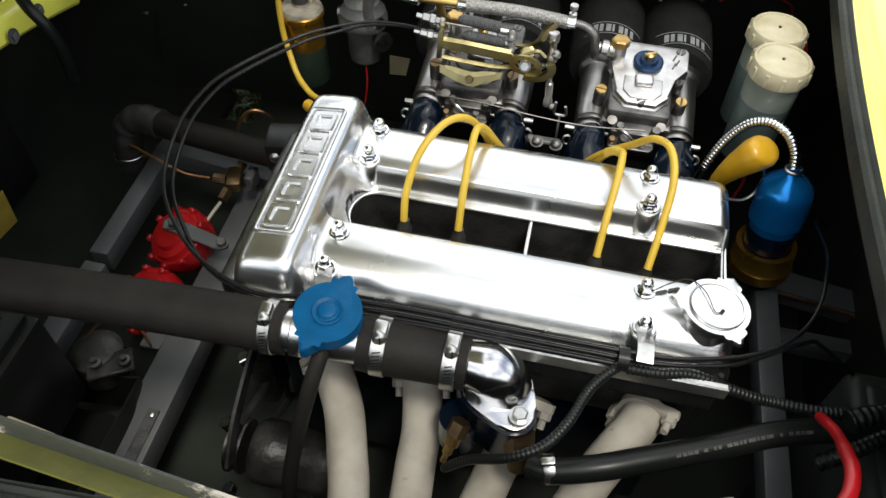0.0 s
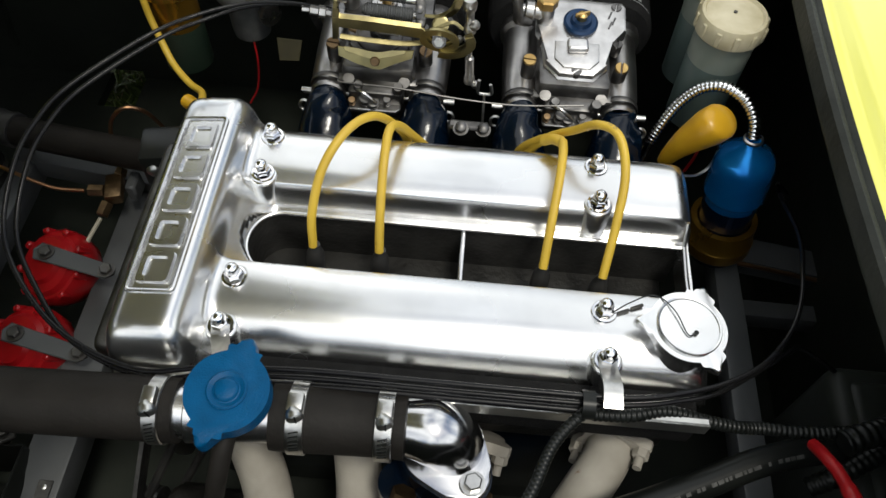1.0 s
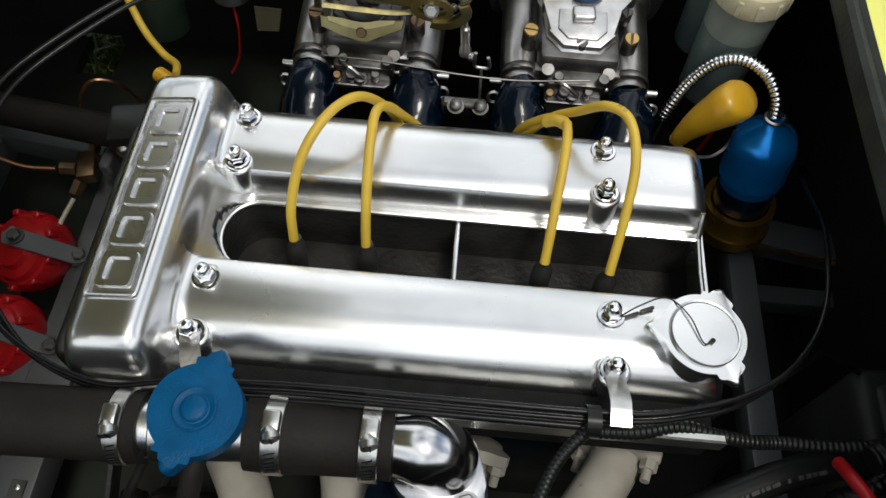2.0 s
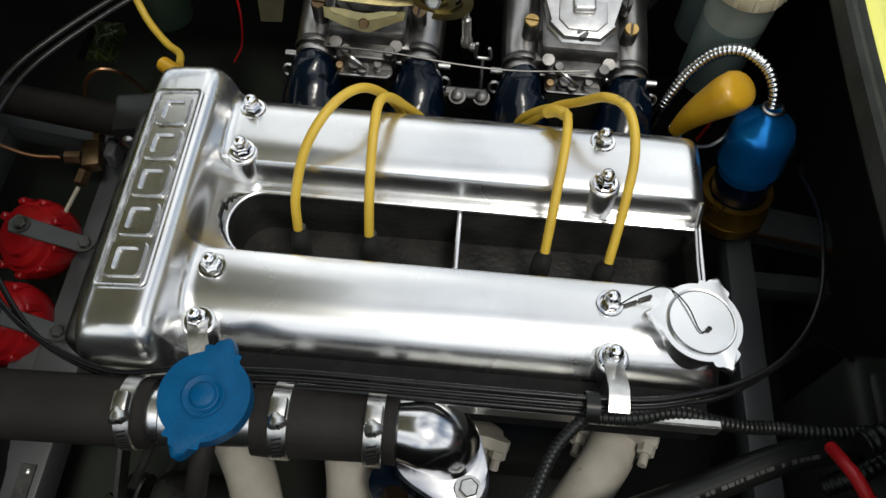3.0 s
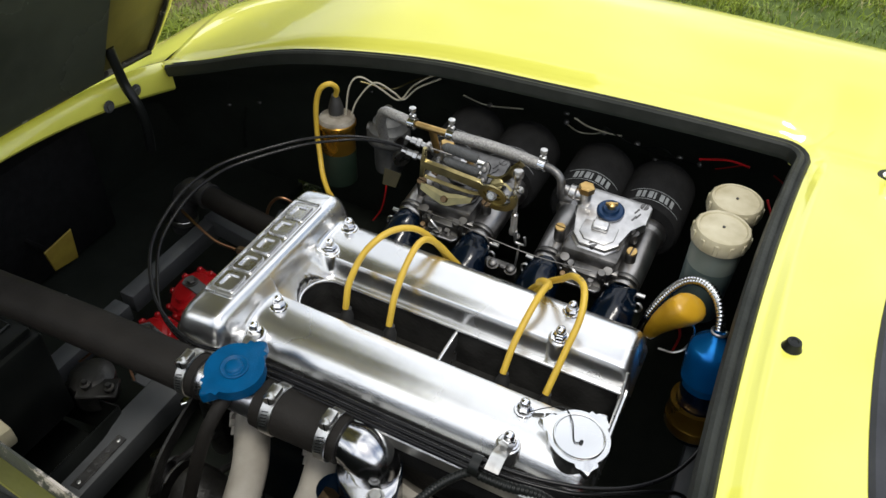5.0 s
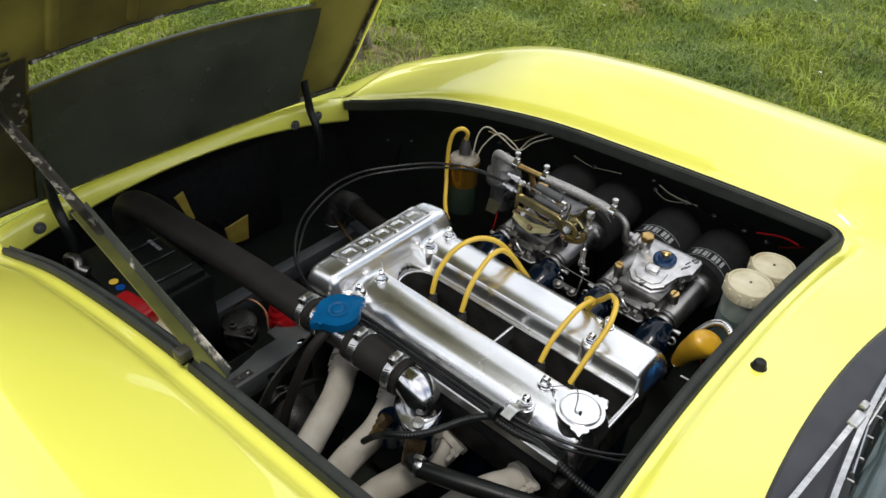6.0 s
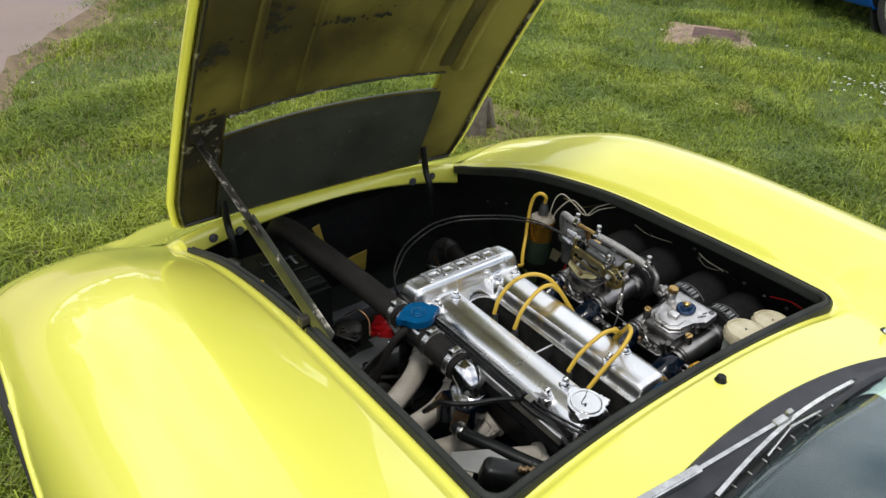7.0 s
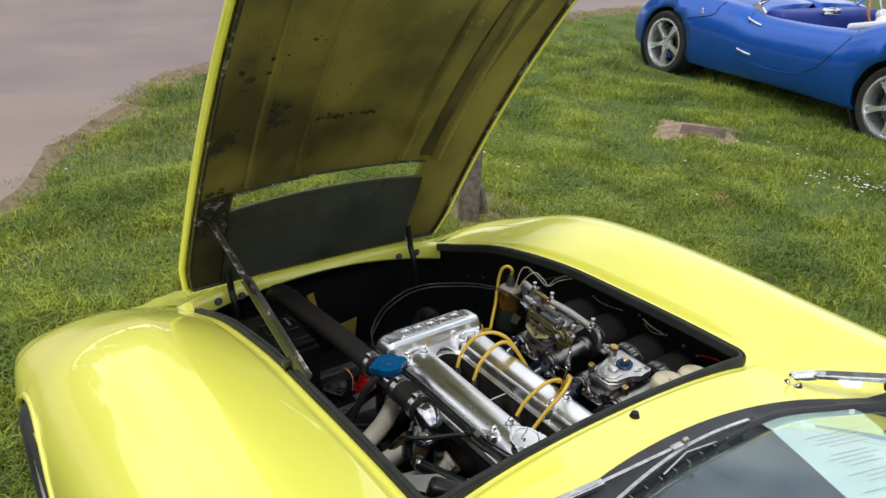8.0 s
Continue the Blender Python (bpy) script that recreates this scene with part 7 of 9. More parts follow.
can = thing("oil_canister", "blue anodised canister in a gold band clamp", "canister", (0.332, 0.165, 0.40))
ca, cb = Vector((0.338, 0.156, 0.395)), Vector((0.321, 0.172, 0.60))
part("lower_body", turned([(0.0000, 0.0), (0.0279, 0.0), (0.0295, 0.004), (0.0295, 0.110), (0.0000, 0.110)], ca, cb, 36), M["blue_smoke"], can, "dark blue lower body")
part("upper_body", turned([(0.0279, 0.092), (0.0300, 0.094), (0.0300, 0.103), (0.0324, 0.105), (0.0331, 0.107), (0.0324, 0.109), (0.0325, 0.140), (0.0320, 0.149), (0.0302, 0.156), (0.0268, 0.1615), (0.0215, 0.1665), (0.0150, 0.1715), (0.0100, 0.176), (0.0082, 0.181), (0, 0.181)], ca, cb, 40), M["blue_anod"], can, "bright blue anodised upper body")
part("band_clamp", turned([(0.0307, 0.016), (0.0381, 0.017), (0.0398, 0.020), (0.0398, 0.034), (0.0381, 0.036), (0.0373, 0.062), (0.0307, 0.062)], ca, cb, 40), M["gold_can"], can, "gold band clamp")
part("top_ring", turned([(0.0085, 0.180), (0.0105, 0.1815), (0.0105, 0.184), (0.0085, 0.185)], ca, cb, 20), M["steel"], can)
COND = [(0.3225, 0.1710, 0.577), (0.318, 0.178, 0.595), (0.306, 0.193, 0.608), (0.287, 0.210, 0.608), (0.268, 0.219, 0.594), (0.252, 0.220, 0.568), (0.240, 0.213, 0.540), (0.232, 0.207, 0.510), (0.225, 0.20, 0.46)]
corrugated(can, "metal_conduit", COND, 0.0066, 0.0044, M["chrome"], "flexible chrome conduit", 0.22, 14, 24)
paddle = thing("orange_paddle", "orange plastic paddle-shaped cover beside the canister", "plastic cover", (0.25, 0.17, 0.52))
bm = bmesh.new()
rows = []
q = spline([(0.246, 0.176, 0.526), (0.251, 0.175, 0.543), (0.260, 0.173, 0.564), (0.271, 0.171, 0.583), (0.281, 0.170, 0.598), (0.286, 0.169, 0.606)], 4)
wid = [(0.0, 0.0095), (0.2, 0.0135), (0.45, 0.0205), (0.68, 0.0262), (0.82, 0.0255), (0.93, 0.0195), (0.98, 0.012), (1.0, 0.004)]
nq = len(q)
for i, p in enumerate(q):
    w = lerp(i / (nq - 1), wid)
    t = (q[min(i + 1, nq - 1)] - q[max(i - 1, 0)]).normalized()
    side = Vector((0.85, 0.5, 0)).cross(t).cross(t).normalized()
    nn = t.cross(side)
    rows.append([p + side * (w * math.cos(a)) + nn * (0.0150 * w / 0.0195 * math.sin(a)) for a in [2 * math.pi * k / 16 for k in range(17)]])
grid(bm, rows)
bmesh.ops.remove_doubles(bm, verts=bm.verts, dist=1e-5)
bmesh.ops.holes_fill(bm, edges=[e for e in bm.edges if e.is_boundary])
part("cover", bm, M["amber"], paddle)
part("mounting_ring", turned([(0.006, 0), (0.0085, 0.001), (0.0085, 0.004), (0.006, 0.005)], (0.245, 0.176, 0.522), (0.250, 0.175, 0.54), 18), M["chrome"], paddle)
part("wire", tube([(0.262, 0.178, 0.560), (0.275, 0.184, 0.550), (0.282, 0.190, 0.525), (0.28, 0.195, 0.49)], 0.0018, 6), M["red"], paddle, "thin red wire")
part("pipe", tube([(0.285, 0.18, 0.57), (0.296, 0.178, 0.555), (0.294, 0.172, 0.53), (0.282, 0.165, 0.52), (0.262, 0.16, 0.522)], 0.0016, 6), M["steel"], paddle)

# chassis tubes
chassis = thing("chassis_frame", "grey painted square-tube chassis frame", "chassis", (-0.4, 0, 0.3))


def square_tube(name, a, b, w, h):
    m, ln = axis(a, b)
    bm = bmesh.new()
    q = Vector(b) - Vector(a)
    mid = (Vector(a) + Vector(b)) / 2
    rot = q.to_track_quat("X", "Z").to_matrix().to_4x4()
    box(bm, Matrix.Translation(mid) @ rot, (ln, w, h), 0.003, 2)
    return part(name, bm, M["frame_grey"], chassis)


square_tube("crossmember", (-0.413, 0.30, 0.261), (-0.413, -0.36, 0.261), 0.052, 0.048)
square_tube("crossmember", (-0.591, 0.29, 0.280), (-0.591, 0.052, 0.280), 0.030, 0.040)
square_tube("crossmember", (-0.593, 0.043, 0.272), (-0.593, -0.22, 0.272), 0.034, 0.036)
square_tube("side_rail", (-0.60, 0.29, 0.29), (-0.30, 0.25, 0.29), 0.036, 0.036)
square_tube("crossmember", (0.352, 0.20, 0.380), (0.352, -0.24, 0.380), 0.030, 0.034)
square_tube("side_rail", (0.365, 0.132, 0.295), (0.51, 0.131, 0.295), 0.024, 0.030)
square_tube("side_rail", (0.365, 0.212, 0.320), (0.51, 0.190, 0.320), 0.040, 0.030)
part("brake_pipe", tube([(0.37, 0.190, 0.328), (0.42, 0.183, 0.329), (0.47, 0.1745, 0.329), (0.505, 0.169, 0.329)], 0.0035, 8), M["copper"], chassis, "thin copper brake pipe clipped to the rail")
bm = bmesh.new()
box(bm, pose(-0.403, -0.207, 0.2864, 0, 0, 0), (0.016, 0.092, 0.0018), 0.0005, 1)
idp = part("identity_plate", bm, M["alloy_dark"], chassis, "small riveted metal plate with stamped marks")
for dy in (-0.038, 0.038):
    part("rivet", lathe(bmesh.new(), [(0.003, 0), (0.003, 0.0012), (0.0015, 0.002), (0, 0.002)], pose(-0.403, -0.207 + dy, 0.2873), 10), M["steel"], idp)
for i in range(4):
    bm = bmesh.new()
    box(bm, pose(-0.403, -0.225 + 0.012 * i, 0.2876), (0.006, 0.004, 0.0006))
    part("stamped_bar", bm, M["dark_print"], idp, smooth=False)
bm = bmesh.new()
box(bm, pose(-0.452, -0.030, 0.284, 0, 0, 0), (0.030, 0.09, 0.004), 0.001, 1)
part("gusset", bm, M["frame_grey"], chassis)

heater_box = thing("heater_box", "black moulded plastic box with rounded corners by the bulkhead", "heater box", (0.44, -0.11, 0.14))
bm = bmesh.new()
box(bm, pose(0.440, -0.125, 0.325), (0.108, 0.165, 0.370), 0.016, 4)
body = part("body", bm, M["moulding"], heater_box)
bm = bmesh.new()
box(bm, pose(0.442, -0.125, 0.474), (0.082, 0.132, 0.080), 0.010, 3)
part("raised_lid", bm, M["moulding"], body)

# horns
def horn(x, y, z):
    """A snail horn: ribbed red dish and grey bracket with a bolt."""
    h = thing("horn", "red snail horn on a grey steel bracket", "horn", (x, y, z), "horns")
    m = Matrix.Translation((x, y, z)) @ pose(0, 0, 0, 14, -26, 20)
    part("dish", lathe(bmesh.new(), [(0, -0.045), (0.028, -0.045), (0.044, -0.034), (0.050, -0.016), (0.050, 0.000), (0.044, 0.010), (0.040, 0.011), (0.036, 0.018), (0.026, 0.020), (0.022, 0.026), (0, 0.027)], m, 32), M["red"], h)
    for i in range(9):
        bm = bmesh.new()
        box(bm, m @ pose(0, 0, 0.004, 0, 0, 40 * i) @ pose(0.047, 0, 0), (0.008, 0.010, 0.022), 0.002, 1)
        part("rib", bm, M["red"], h)
    bm = bmesh.new()
    o = [(-0.012, -0.012), (0.085, -0.010), (0.095, 0.0), (0.085, 0.010), (-0.012, 0.012), (-0.018, 0)]
    slab(bm, o, Matrix.Translation((x, y, z + 0.031)) @ pose(0, 0, 0, 4, 2, -12), 0, 0.003, 0.001, 1)
    part("bracket", bm, M["frame_grey"], h)
    for dx, dy in ((0.0, 0.0), (0.082, -0.017)):
        bm = bmesh.new()
        sm = Matrix.Translation((x + dx, y + dy, z + 0.034 - 0.03 * dx))
        lathe(bm, [(0.011, 0), (0.011, 0.002), (0.007, 0.002)], sm, 18)
        slab(bm, hexagon(0.0075), sm, 0.002, 0.007, 0.001, 1)
        part("bolt", bm, M["alloy_dark"], h)


horn(-0.485, 0.105, 0.300)
horn(-0.485, -0.005, 0.290)

# brake pipe junction
tee = thing("brake_tee", "brass brake pipe junction with copper and steel pipes", "pipe junction", (-0.43, 0.215, 0.33))
bm = bmesh.new()
box(bm, pose(-0.432, 0.212, 0.335, 0, 0, 15), (0.022, 0.040, 0.018), 0.003, 2)
part("body", bm, M["old_brass"], tee)
for a, b in (((-0.440, 0.208, 0.335), (-0.475, 0.205, 0.335)), ((-0.435, 0.195, 0.332), (-0.442, 0.165, 0.322)), ((-0.430, 0.228, 0.338), (-0.428, 0.246, 0.345))):
    m, ln = axis(a, b)
    bm = bmesh.new()
    slab(bm, hexagon(0.0085), m, 0.004, ln * 0.7, 0.001, 1)
    part("pipe_nut", bm, M["old_brass"], tee)
part("pipe", tube([(-0.470, 0.205, 0.335), (-0.51, 0.203, 0.338), (-0.56, 0.215, 0.345), (-0.62, 0.24, 0.34)], 0.0028, 8), M["copper"], tee, "copper brake pipe")
part("pipe", tube([(-0.440, 0.170, 0.325), (-0.452, 0.135, 0.312), (-0.462, 0.105, 0.29), (-0.47, 0.08, 0.26)], 0.0028, 8), M["wire_pale"], tee)
part("pipe", tube([(-0.428, 0.245, 0.345), (-0.436, 0.258, 0.375), (-0.432, 0.268, 0.405), (-0.412, 0.275, 0.425), (-0.390, 0.285, 0.410), (-0.38, 0.30, 0.36)], 0.0028, 8), M["copper"], tee, "copper brake pipe")
bm = bmesh.new()
box(bm, pose(-0.408, 0.222, 0.332, 0, 0, 0), (0.014, 0.030, 0.030), 0.003, 1)
part("bracket", bm, M["frame_grey"], tee)

# bottom radiator hose with its elbow
low = thing("radiator_bottom_hose", "black rubber radiator hose with a moulded elbow", "hose", (-0.45, 0.25, 0.38))
part("hose", sweep(bmesh.new(), spline([(-0.268, 0.205, 0.395), (-0.33, 0.222, 0.390), (-0.42, 0.242, 0.378), (-0.53, 0.265, 0.366), (-0.60, 0.280, 0.360)], 6), 0.0205, 20), M["hose"], low)
part("elbow", sweep(bmesh.new(), spline([(-0.575, 0.275, 0.362), (-0.615, 0.284, 0.358), (-0.642, 0.284, 0.340), (-0.650, 0.275, 0.31), (-0.652, 0.268, 0.26)], 6), lambda s: 0.024 + 0.0012 * math.sin(s * 260), 20), M["rubber"], low, "ribbed rubber elbow")
hose_clip(low, (-0.283, 0.209, 0.394), (-1, 0.25, -0.06), 0.0212, 60)
bm = lathe(bmesh.new(), [(0.0250, -0.006), (0.0260, -0.005), (0.0260, 0.005), (0.0250, 0.006)], axis((-0.651, 0.271, 0.285), (-0.652, 0.268, 0.2))[0], 24)
part("hose_clip", bm, M["steel"], low)

# battery with red terminal cover, and its tray
batt = thing("battery", "black car battery with a printed label and red terminal cover", "battery", (-0.60, -0.235, 0.30))
bm = bmesh.new()
box(bm, pose(-0.605, -0.235, 0.375, 0, 0, 0), (0.215, 0.165, 0.17), 0.006, 2)
part("case", bm, M["plastic"], batt)
bm = bmesh.new()
box(bm, pose(-0.605, -0.235, 0.467, 0, 0, 0), (0.200, 0.150, 0.016), 0.005, 2)
lid = part("lid", bm, M["plastic"], batt)
for i in range(3):
    bm = bmesh.new()
    box(bm, pose(-0.66 + 0.055 * i, -0.215, 0.477), (0.046, 0.09, 0.006), 0.002, 1)
    part("cell_cover", bm, M["plastic"], lid)
for i, w in enumerate((0.005, 0.003, 0.005, 0.003, 0.004, 0.005)):
    bm = bmesh.new()
    box(bm, pose(-0.640 + 0.007 * i, -0.188, 0.4803), (w, 0.007, 0.0006))
    part("print_bar", bm, M["grey_print"], lid, smooth=False)
for dx, mm in ((0.0, "lead"), (0.022, "blue_car")):
    bm = lathe(bmesh.new(), [(0, 0), (0.008, 0), (0.008, 0.0006), (0, 0.0006)], pose(-0.585 + dx, -0.292, 0.4755), 20)
    part("warning_label", bm, M[mm], lid)
bm = bmesh.new()
box(bm, pose(-0.475, -0.315, 0.492, 0, 0, 8), (0.080, 0.042, 0.036), 0.010, 3)
part("terminal_cover", bm, M["red"], batt, "red plastic terminal cover")
bm = bmesh.new()
box(bm, pose(-0.425, -0.298, 0.466, 0, 0, -8), (0.060, 0.032, 0.030), 0.004, 2)
part("fuse_box", bm, M["white_cap"], batt, "cream plastic fuse box")
part("clamp", tube([(-0.70, -0.315, 0.46), (-0.69, -0.318, 0.485), (-0.665, -0.312, 0.490), (-0.650, -0.318, 0.482), (-0.635, -0.310, 0.478)], 0.009, 10), M["alloy_dark"], batt, "dull lead terminal clamp")
tray = thing("black_tray", "black sheet-metal tray beside the chassis rail", "tray", (-0.52, -0.30, 0.33))
CORNERS = [(-0.437, -0.128), (-0.440, -0.375), (-0.625, -0.375), (-0.63, -0.150)]
for a, b in zip(CORNERS, CORNERS[1:] + CORNERS[:1]):
    p, q = Vector((*a, 0.255)), Vector((*b, 0.255))
    rot = (q - p).to_track_quat("X", "Z").to_matrix().to_4x4()
    bm = bmesh.new()
    box(bm, Matrix.Translation((p + q) / 2) @ rot, ((q - p).length, 0.003, 0.09), 0.001, 1)
    part("side", bm, M["plastic"], tray)
bm = bmesh.new()
box(bm, pose(-0.533, -0.262, 0.212), (0.185, 0.22, 0.004), 0.001, 1)
part("base", bm, M["plastic"], tray)
bm = bmesh.new()
grid(bm, [[Vector((-0.436 + 0.020 * k * ease(min(1.0, (i + 0.4) / 3)), -0.129 - 0.024 * i, 0.299 - 0.012 * k - 0.020 * k * k)) for k in (0, 0.35, 0.7, 1.0)] for i in range(11)])
part("curved_flange", bm, M["plastic"], tray)

# alternator and belt below the coolant hose, steering shaft
alt = thing("alternator", "dirty alloy alternator with belt and fixing bolts", "alternator", (-0.20, -0.20, 0.33))
part("case", turned([(0.0000, 0), (0.0338, 0), (0.0390, 0.008), (0.0390, 0.030), (0.0368, 0.034), (0.0368, 0.075), (0.0390, 0.080), (0.0375, 0.100), (0.0225, 0.108), (0.0000, 0.108)], (-0.235, -0.205, 0.345), (0.0, -0.205, 0.345), 32), M["head_alloy"], alt)
part("pulley", turned([(0, 0), (0.033, 0), (0.033, 0.003), (0.026, 0.009), (0.033, 0.015), (0.033, 0.018), (0, 0.018)], (-0.265, -0.205, 0.345), (0.0, -0.205, 0.345), 30), M["alloy_dark"], alt)
part("drive_belt", sweep(bmesh.new(), [Vector((-0.256, -0.205 + 0.030 * math.cos(a), 0.345 + 0.030 * math.sin(a))) if -2.2 < a < 1.2 else Vector((-0.256, -0.03 + 0.05 * math.cos(a), 0.25 + 0.05 * math.sin(a))) for a in [i * 0.3 - 2.1 for i in range(21)]], 0.005, 8, closed=True), M["rubber"], alt, "black rubber drive belt")
part("adjuster_arm", sweep(bmesh.new(), spline([(-0.245, -0.13, 0.46), (-0.245, -0.17, 0.445), (-0.245, -0.215, 0.42), (-0.245, -0.245, 0.385)], 4), 0, shape=[(-0.010, -0.002), (-0.010, 0.002), (0.010, 0.002), (0.010, -0.002)], up=(1, 0, 0)), M["head_alloy"], alt, "curved oily adjusting arm")
for p in ((-0.25, -0.215, 0.42), (-0.25, -0.15, 0.452), (-0.25, -0.255, 0.33)):
    m, _ = axis(p, Vector(p) + Vector((-0.3, 0, 0.6)))
    bm = bmesh.new()
    slab(bm, hexagon(0.0085), m, 0, 0.009, 0.001, 1)
    part("bolt", bm, M["chrome"], alt)
motor = thing("starter_motor", "dark cylindrical motor low beside the front crossmember", "motor", (-0.50, -0.12, 0.3))
part("case", turned([(0, 0), (0.030, 0), (0.034, 0.005), (0.034, 0.05), (0.026, 0.056), (0.012, 0.060), (0, 0.060)], (-0.500, -0.115, 0.270), (-0.49, -0.10, 0.6), 26), M["head_alloy"], motor)
bm = bmesh.new()
box(bm, pose(-0.470, -0.128, 0.322, 0, 0, 30), (0.06, 0.035, 0.006), 0.002, 1)
part("plate", bm, M["head_alloy"], motor)
for dx, dy in ((0.005, 0.012), (-0.03, 0.0)):
    part("nut", turned([(0.008, 0), (0.008, 0.005), (0.004, 0.006), (0.004, 0.012), (0, 0.012)], (-0.455 + dx, -0.135 + dy, 0.328), (-0.455 + dx, -0.135 + dy, 0.5), 12), M["alloy_dark"], motor)
part("wire", tube([(-0.50, -0.12, 0.36), (-0.47, -0.10, 0.385), (-0.44, -0.09, 0.37), (-0.42, -0.10, 0.34)], 0.002, 6), M["copper"], motor)
shield = thing("heat_shield", "bare aluminium heat shield panel beside the exhaust", "heat shield", (0.18, -0.27, 0.50))
bm = bmesh.new()
slab(bm, [(0.169, -0.322), (0.198, -0.270), (0.237, -0.257), (0.250, -0.282), (0.226, -0.314), (0.185, -0.346)], Matrix(), 0.597, 0.600, 0.001, 1)
panel = part("panel", bm, M["shield_alloy"], shield)
bm = bmesh.new()
grid(bm, [[Vector((0.237, -0.257, 0.599)), Vector((0.243, -0.259, 0.580)), Vector((0.244, -0.260, 0.52))], [Vector((0.250, -0.282, 0.599)), Vector((0.256, -0.284, 0.580)), Vector((0.257, -0.285, 0.52))]])
fold = part("folded_edge", bm, M["shield_alloy"], panel)
fold.modifiers.new("thick", "SOLIDIFY").thickness = 0.002
part("rivet", lathe(bmesh.new(), [(0.0045, 0), (0.0045, 0.0015), (0.002, 0.003), (0, 0.0025)], pose(0.228, -0.299, 0.600), 12), M["steel"], panel)
part("support", rod((0.211, -0.298, 0.598), (0.211, -0.38, 0.14), 0.006, 8), M["bay_black"], shield)
radiator = thing("radiator", "black radiator behind the nose panel", "radiator", (-0.80, 0.0, 0.3))
bm = bmesh.new()
box(bm, pose(-0.905, -0.02, 0.29), (0.05, 0.62, 0.26), 0.006, 2)
part("core", bm, M["filter"], radiator)
for y, z, out in ((-0.035, 0.405, [(-0.016, 0.040), (0.006, 0.046), (0.022, -0.030), (0.012, -0.038)]), (0.09, 0.28, [(-0.035, 0.030), (0.030, 0.038), (0.024, -0.028), (-0.028, -0.020)])):
    bm = bmesh.new()
    slab(bm, out, Matrix.Translation((-0.782, y, z)) @ pose(0, 0, 0, 90, 0, 90), 0, 0.003, 0.001, 1)
    part("bracket", bm, M["shaded_yellow"], radiator, "small yellow mounting bracket, darkened for its shade")
    part("bracket_arm", rod((-0.785, y, z - 0.012), (-0.90, y, min(z - 0.012, 0.40)), 0.006, 8), M["filter"], radiator)
for p in ((-0.43, -0.150, 0.545), (-0.53, -0.152, 0.525)):
    part("vent_cap", turned([(0.006, 0), (0.006, 0.010), (0.004, 0.014), (0, 0.015)], p, Vector(p) + Vector((0, 0.4, 0.3)), 12), M["steel"], hose)

# more thin wires clipped along the inner wing
for q, mm in (([(0.249, 0.545, 0.550), (0.269, 0.546, 0.560), (0.287, 0.545, 0.571)], "red"), ([(0.334, 0.545, 0.568), (0.352, 0.545, 0.558), (0.360, 0.545, 0.541), (0.362, 0.548, 0.517)], "red"),
              ([(-0.001, 0.545, 0.553), (0.019, 0.545, 0.545), (0.040, 0.545, 0.548), (0.060, 0.545, 0.556)], "wire_pale"), ([(-0.195, 0.545, 0.551), (-0.150, 0.545, 0.545), (-0.082, 0.545, 0.558)], "wire_pale"),
              ([(0.12, 0.545, 0.553), (0.16, 0.546, 0.545), (0.22, 0.546, 0.548)], "plastic")):
    part("wire", tube(q, 0.0014, 6), M[mm], wires)
for p in ((-0.145, 0.548, 0.545), (0.062, 0.548, 0.556), (0.12, 0.548, 0.553), (-0.004, 0.548, 0.555), (0.225, 0.548, 0.548)):
    part("clip", turned([(0.005, 0), (0.005, 0.003), (0.002, 0.005), (0, 0.005)], p, Vector(p) + Vector((0, -0.5, 0.4)), 10), M["alloy_dark"], wires)

# ---- ground and surroundings ----
EDGE = smooth_table([(-6.0, 1.6), (-3.0, -1.0), (-1.6, -2.05), (-0.62, -3.05), (-0.18, -3.91), (0.49, -4.80), (1.35, -5.74), (3.0, -6.3), (5.5, -6.6), (8.1, -6.85), (14.0, -7.4)], 4)


def pave_edge(y):
    """Where the tarmac ends and the grass begins, x as a function of y."""
    return lerp(y, EDGE) + 0.05 * noise.noise((y * 1.7, 0.3, 0)) + 0.03 * noise.noise((y * 6.1, 1.3, 0))


bm = bmesh.new()
bmesh.ops.create_grid(bm, x_segments=4, y_segments=4, size=1500)
solid("ground", bm, M["soil"], "grassy ground with patches of bare earth", "ground", kind="structure", smooth=False)
bm = bmesh.new()
grid(bm, [[Vector((-19, y, 0.020)), Vector((pave_edge(y) - 0.12, y, 0.020)), Vector((pave_edge(y), y, -0.005))] for y in stations(-8, 14, 0.1)] + [[Vector((-19, 70, 0.020)), Vector((-12, 70, 0.020)), Vector((-11.9, 70, -0.005))]])
solid("road", bm, M["tarmac"], "worn pinkish grey tarmac road", "road", kind="structure", smooth=False)
bm2 = bmesh.new()
rows = []
for y in stations(-7, 0.52, 0.08):
    x_in = -4.80 + (y - 0.49) * 0.88
    x_out = pave_edge(y) - 0.03
    if x_in < x_out:
        rows.append([Vector((x_in + (x_out - x_in) * k / 6, y, 0.0245)) for k in range(7)])
grid(bm2, rows)
solid("path", bm2, M["path"], "sandy pink worn path beside the tarmac", "path", kind="structure", smooth=False)

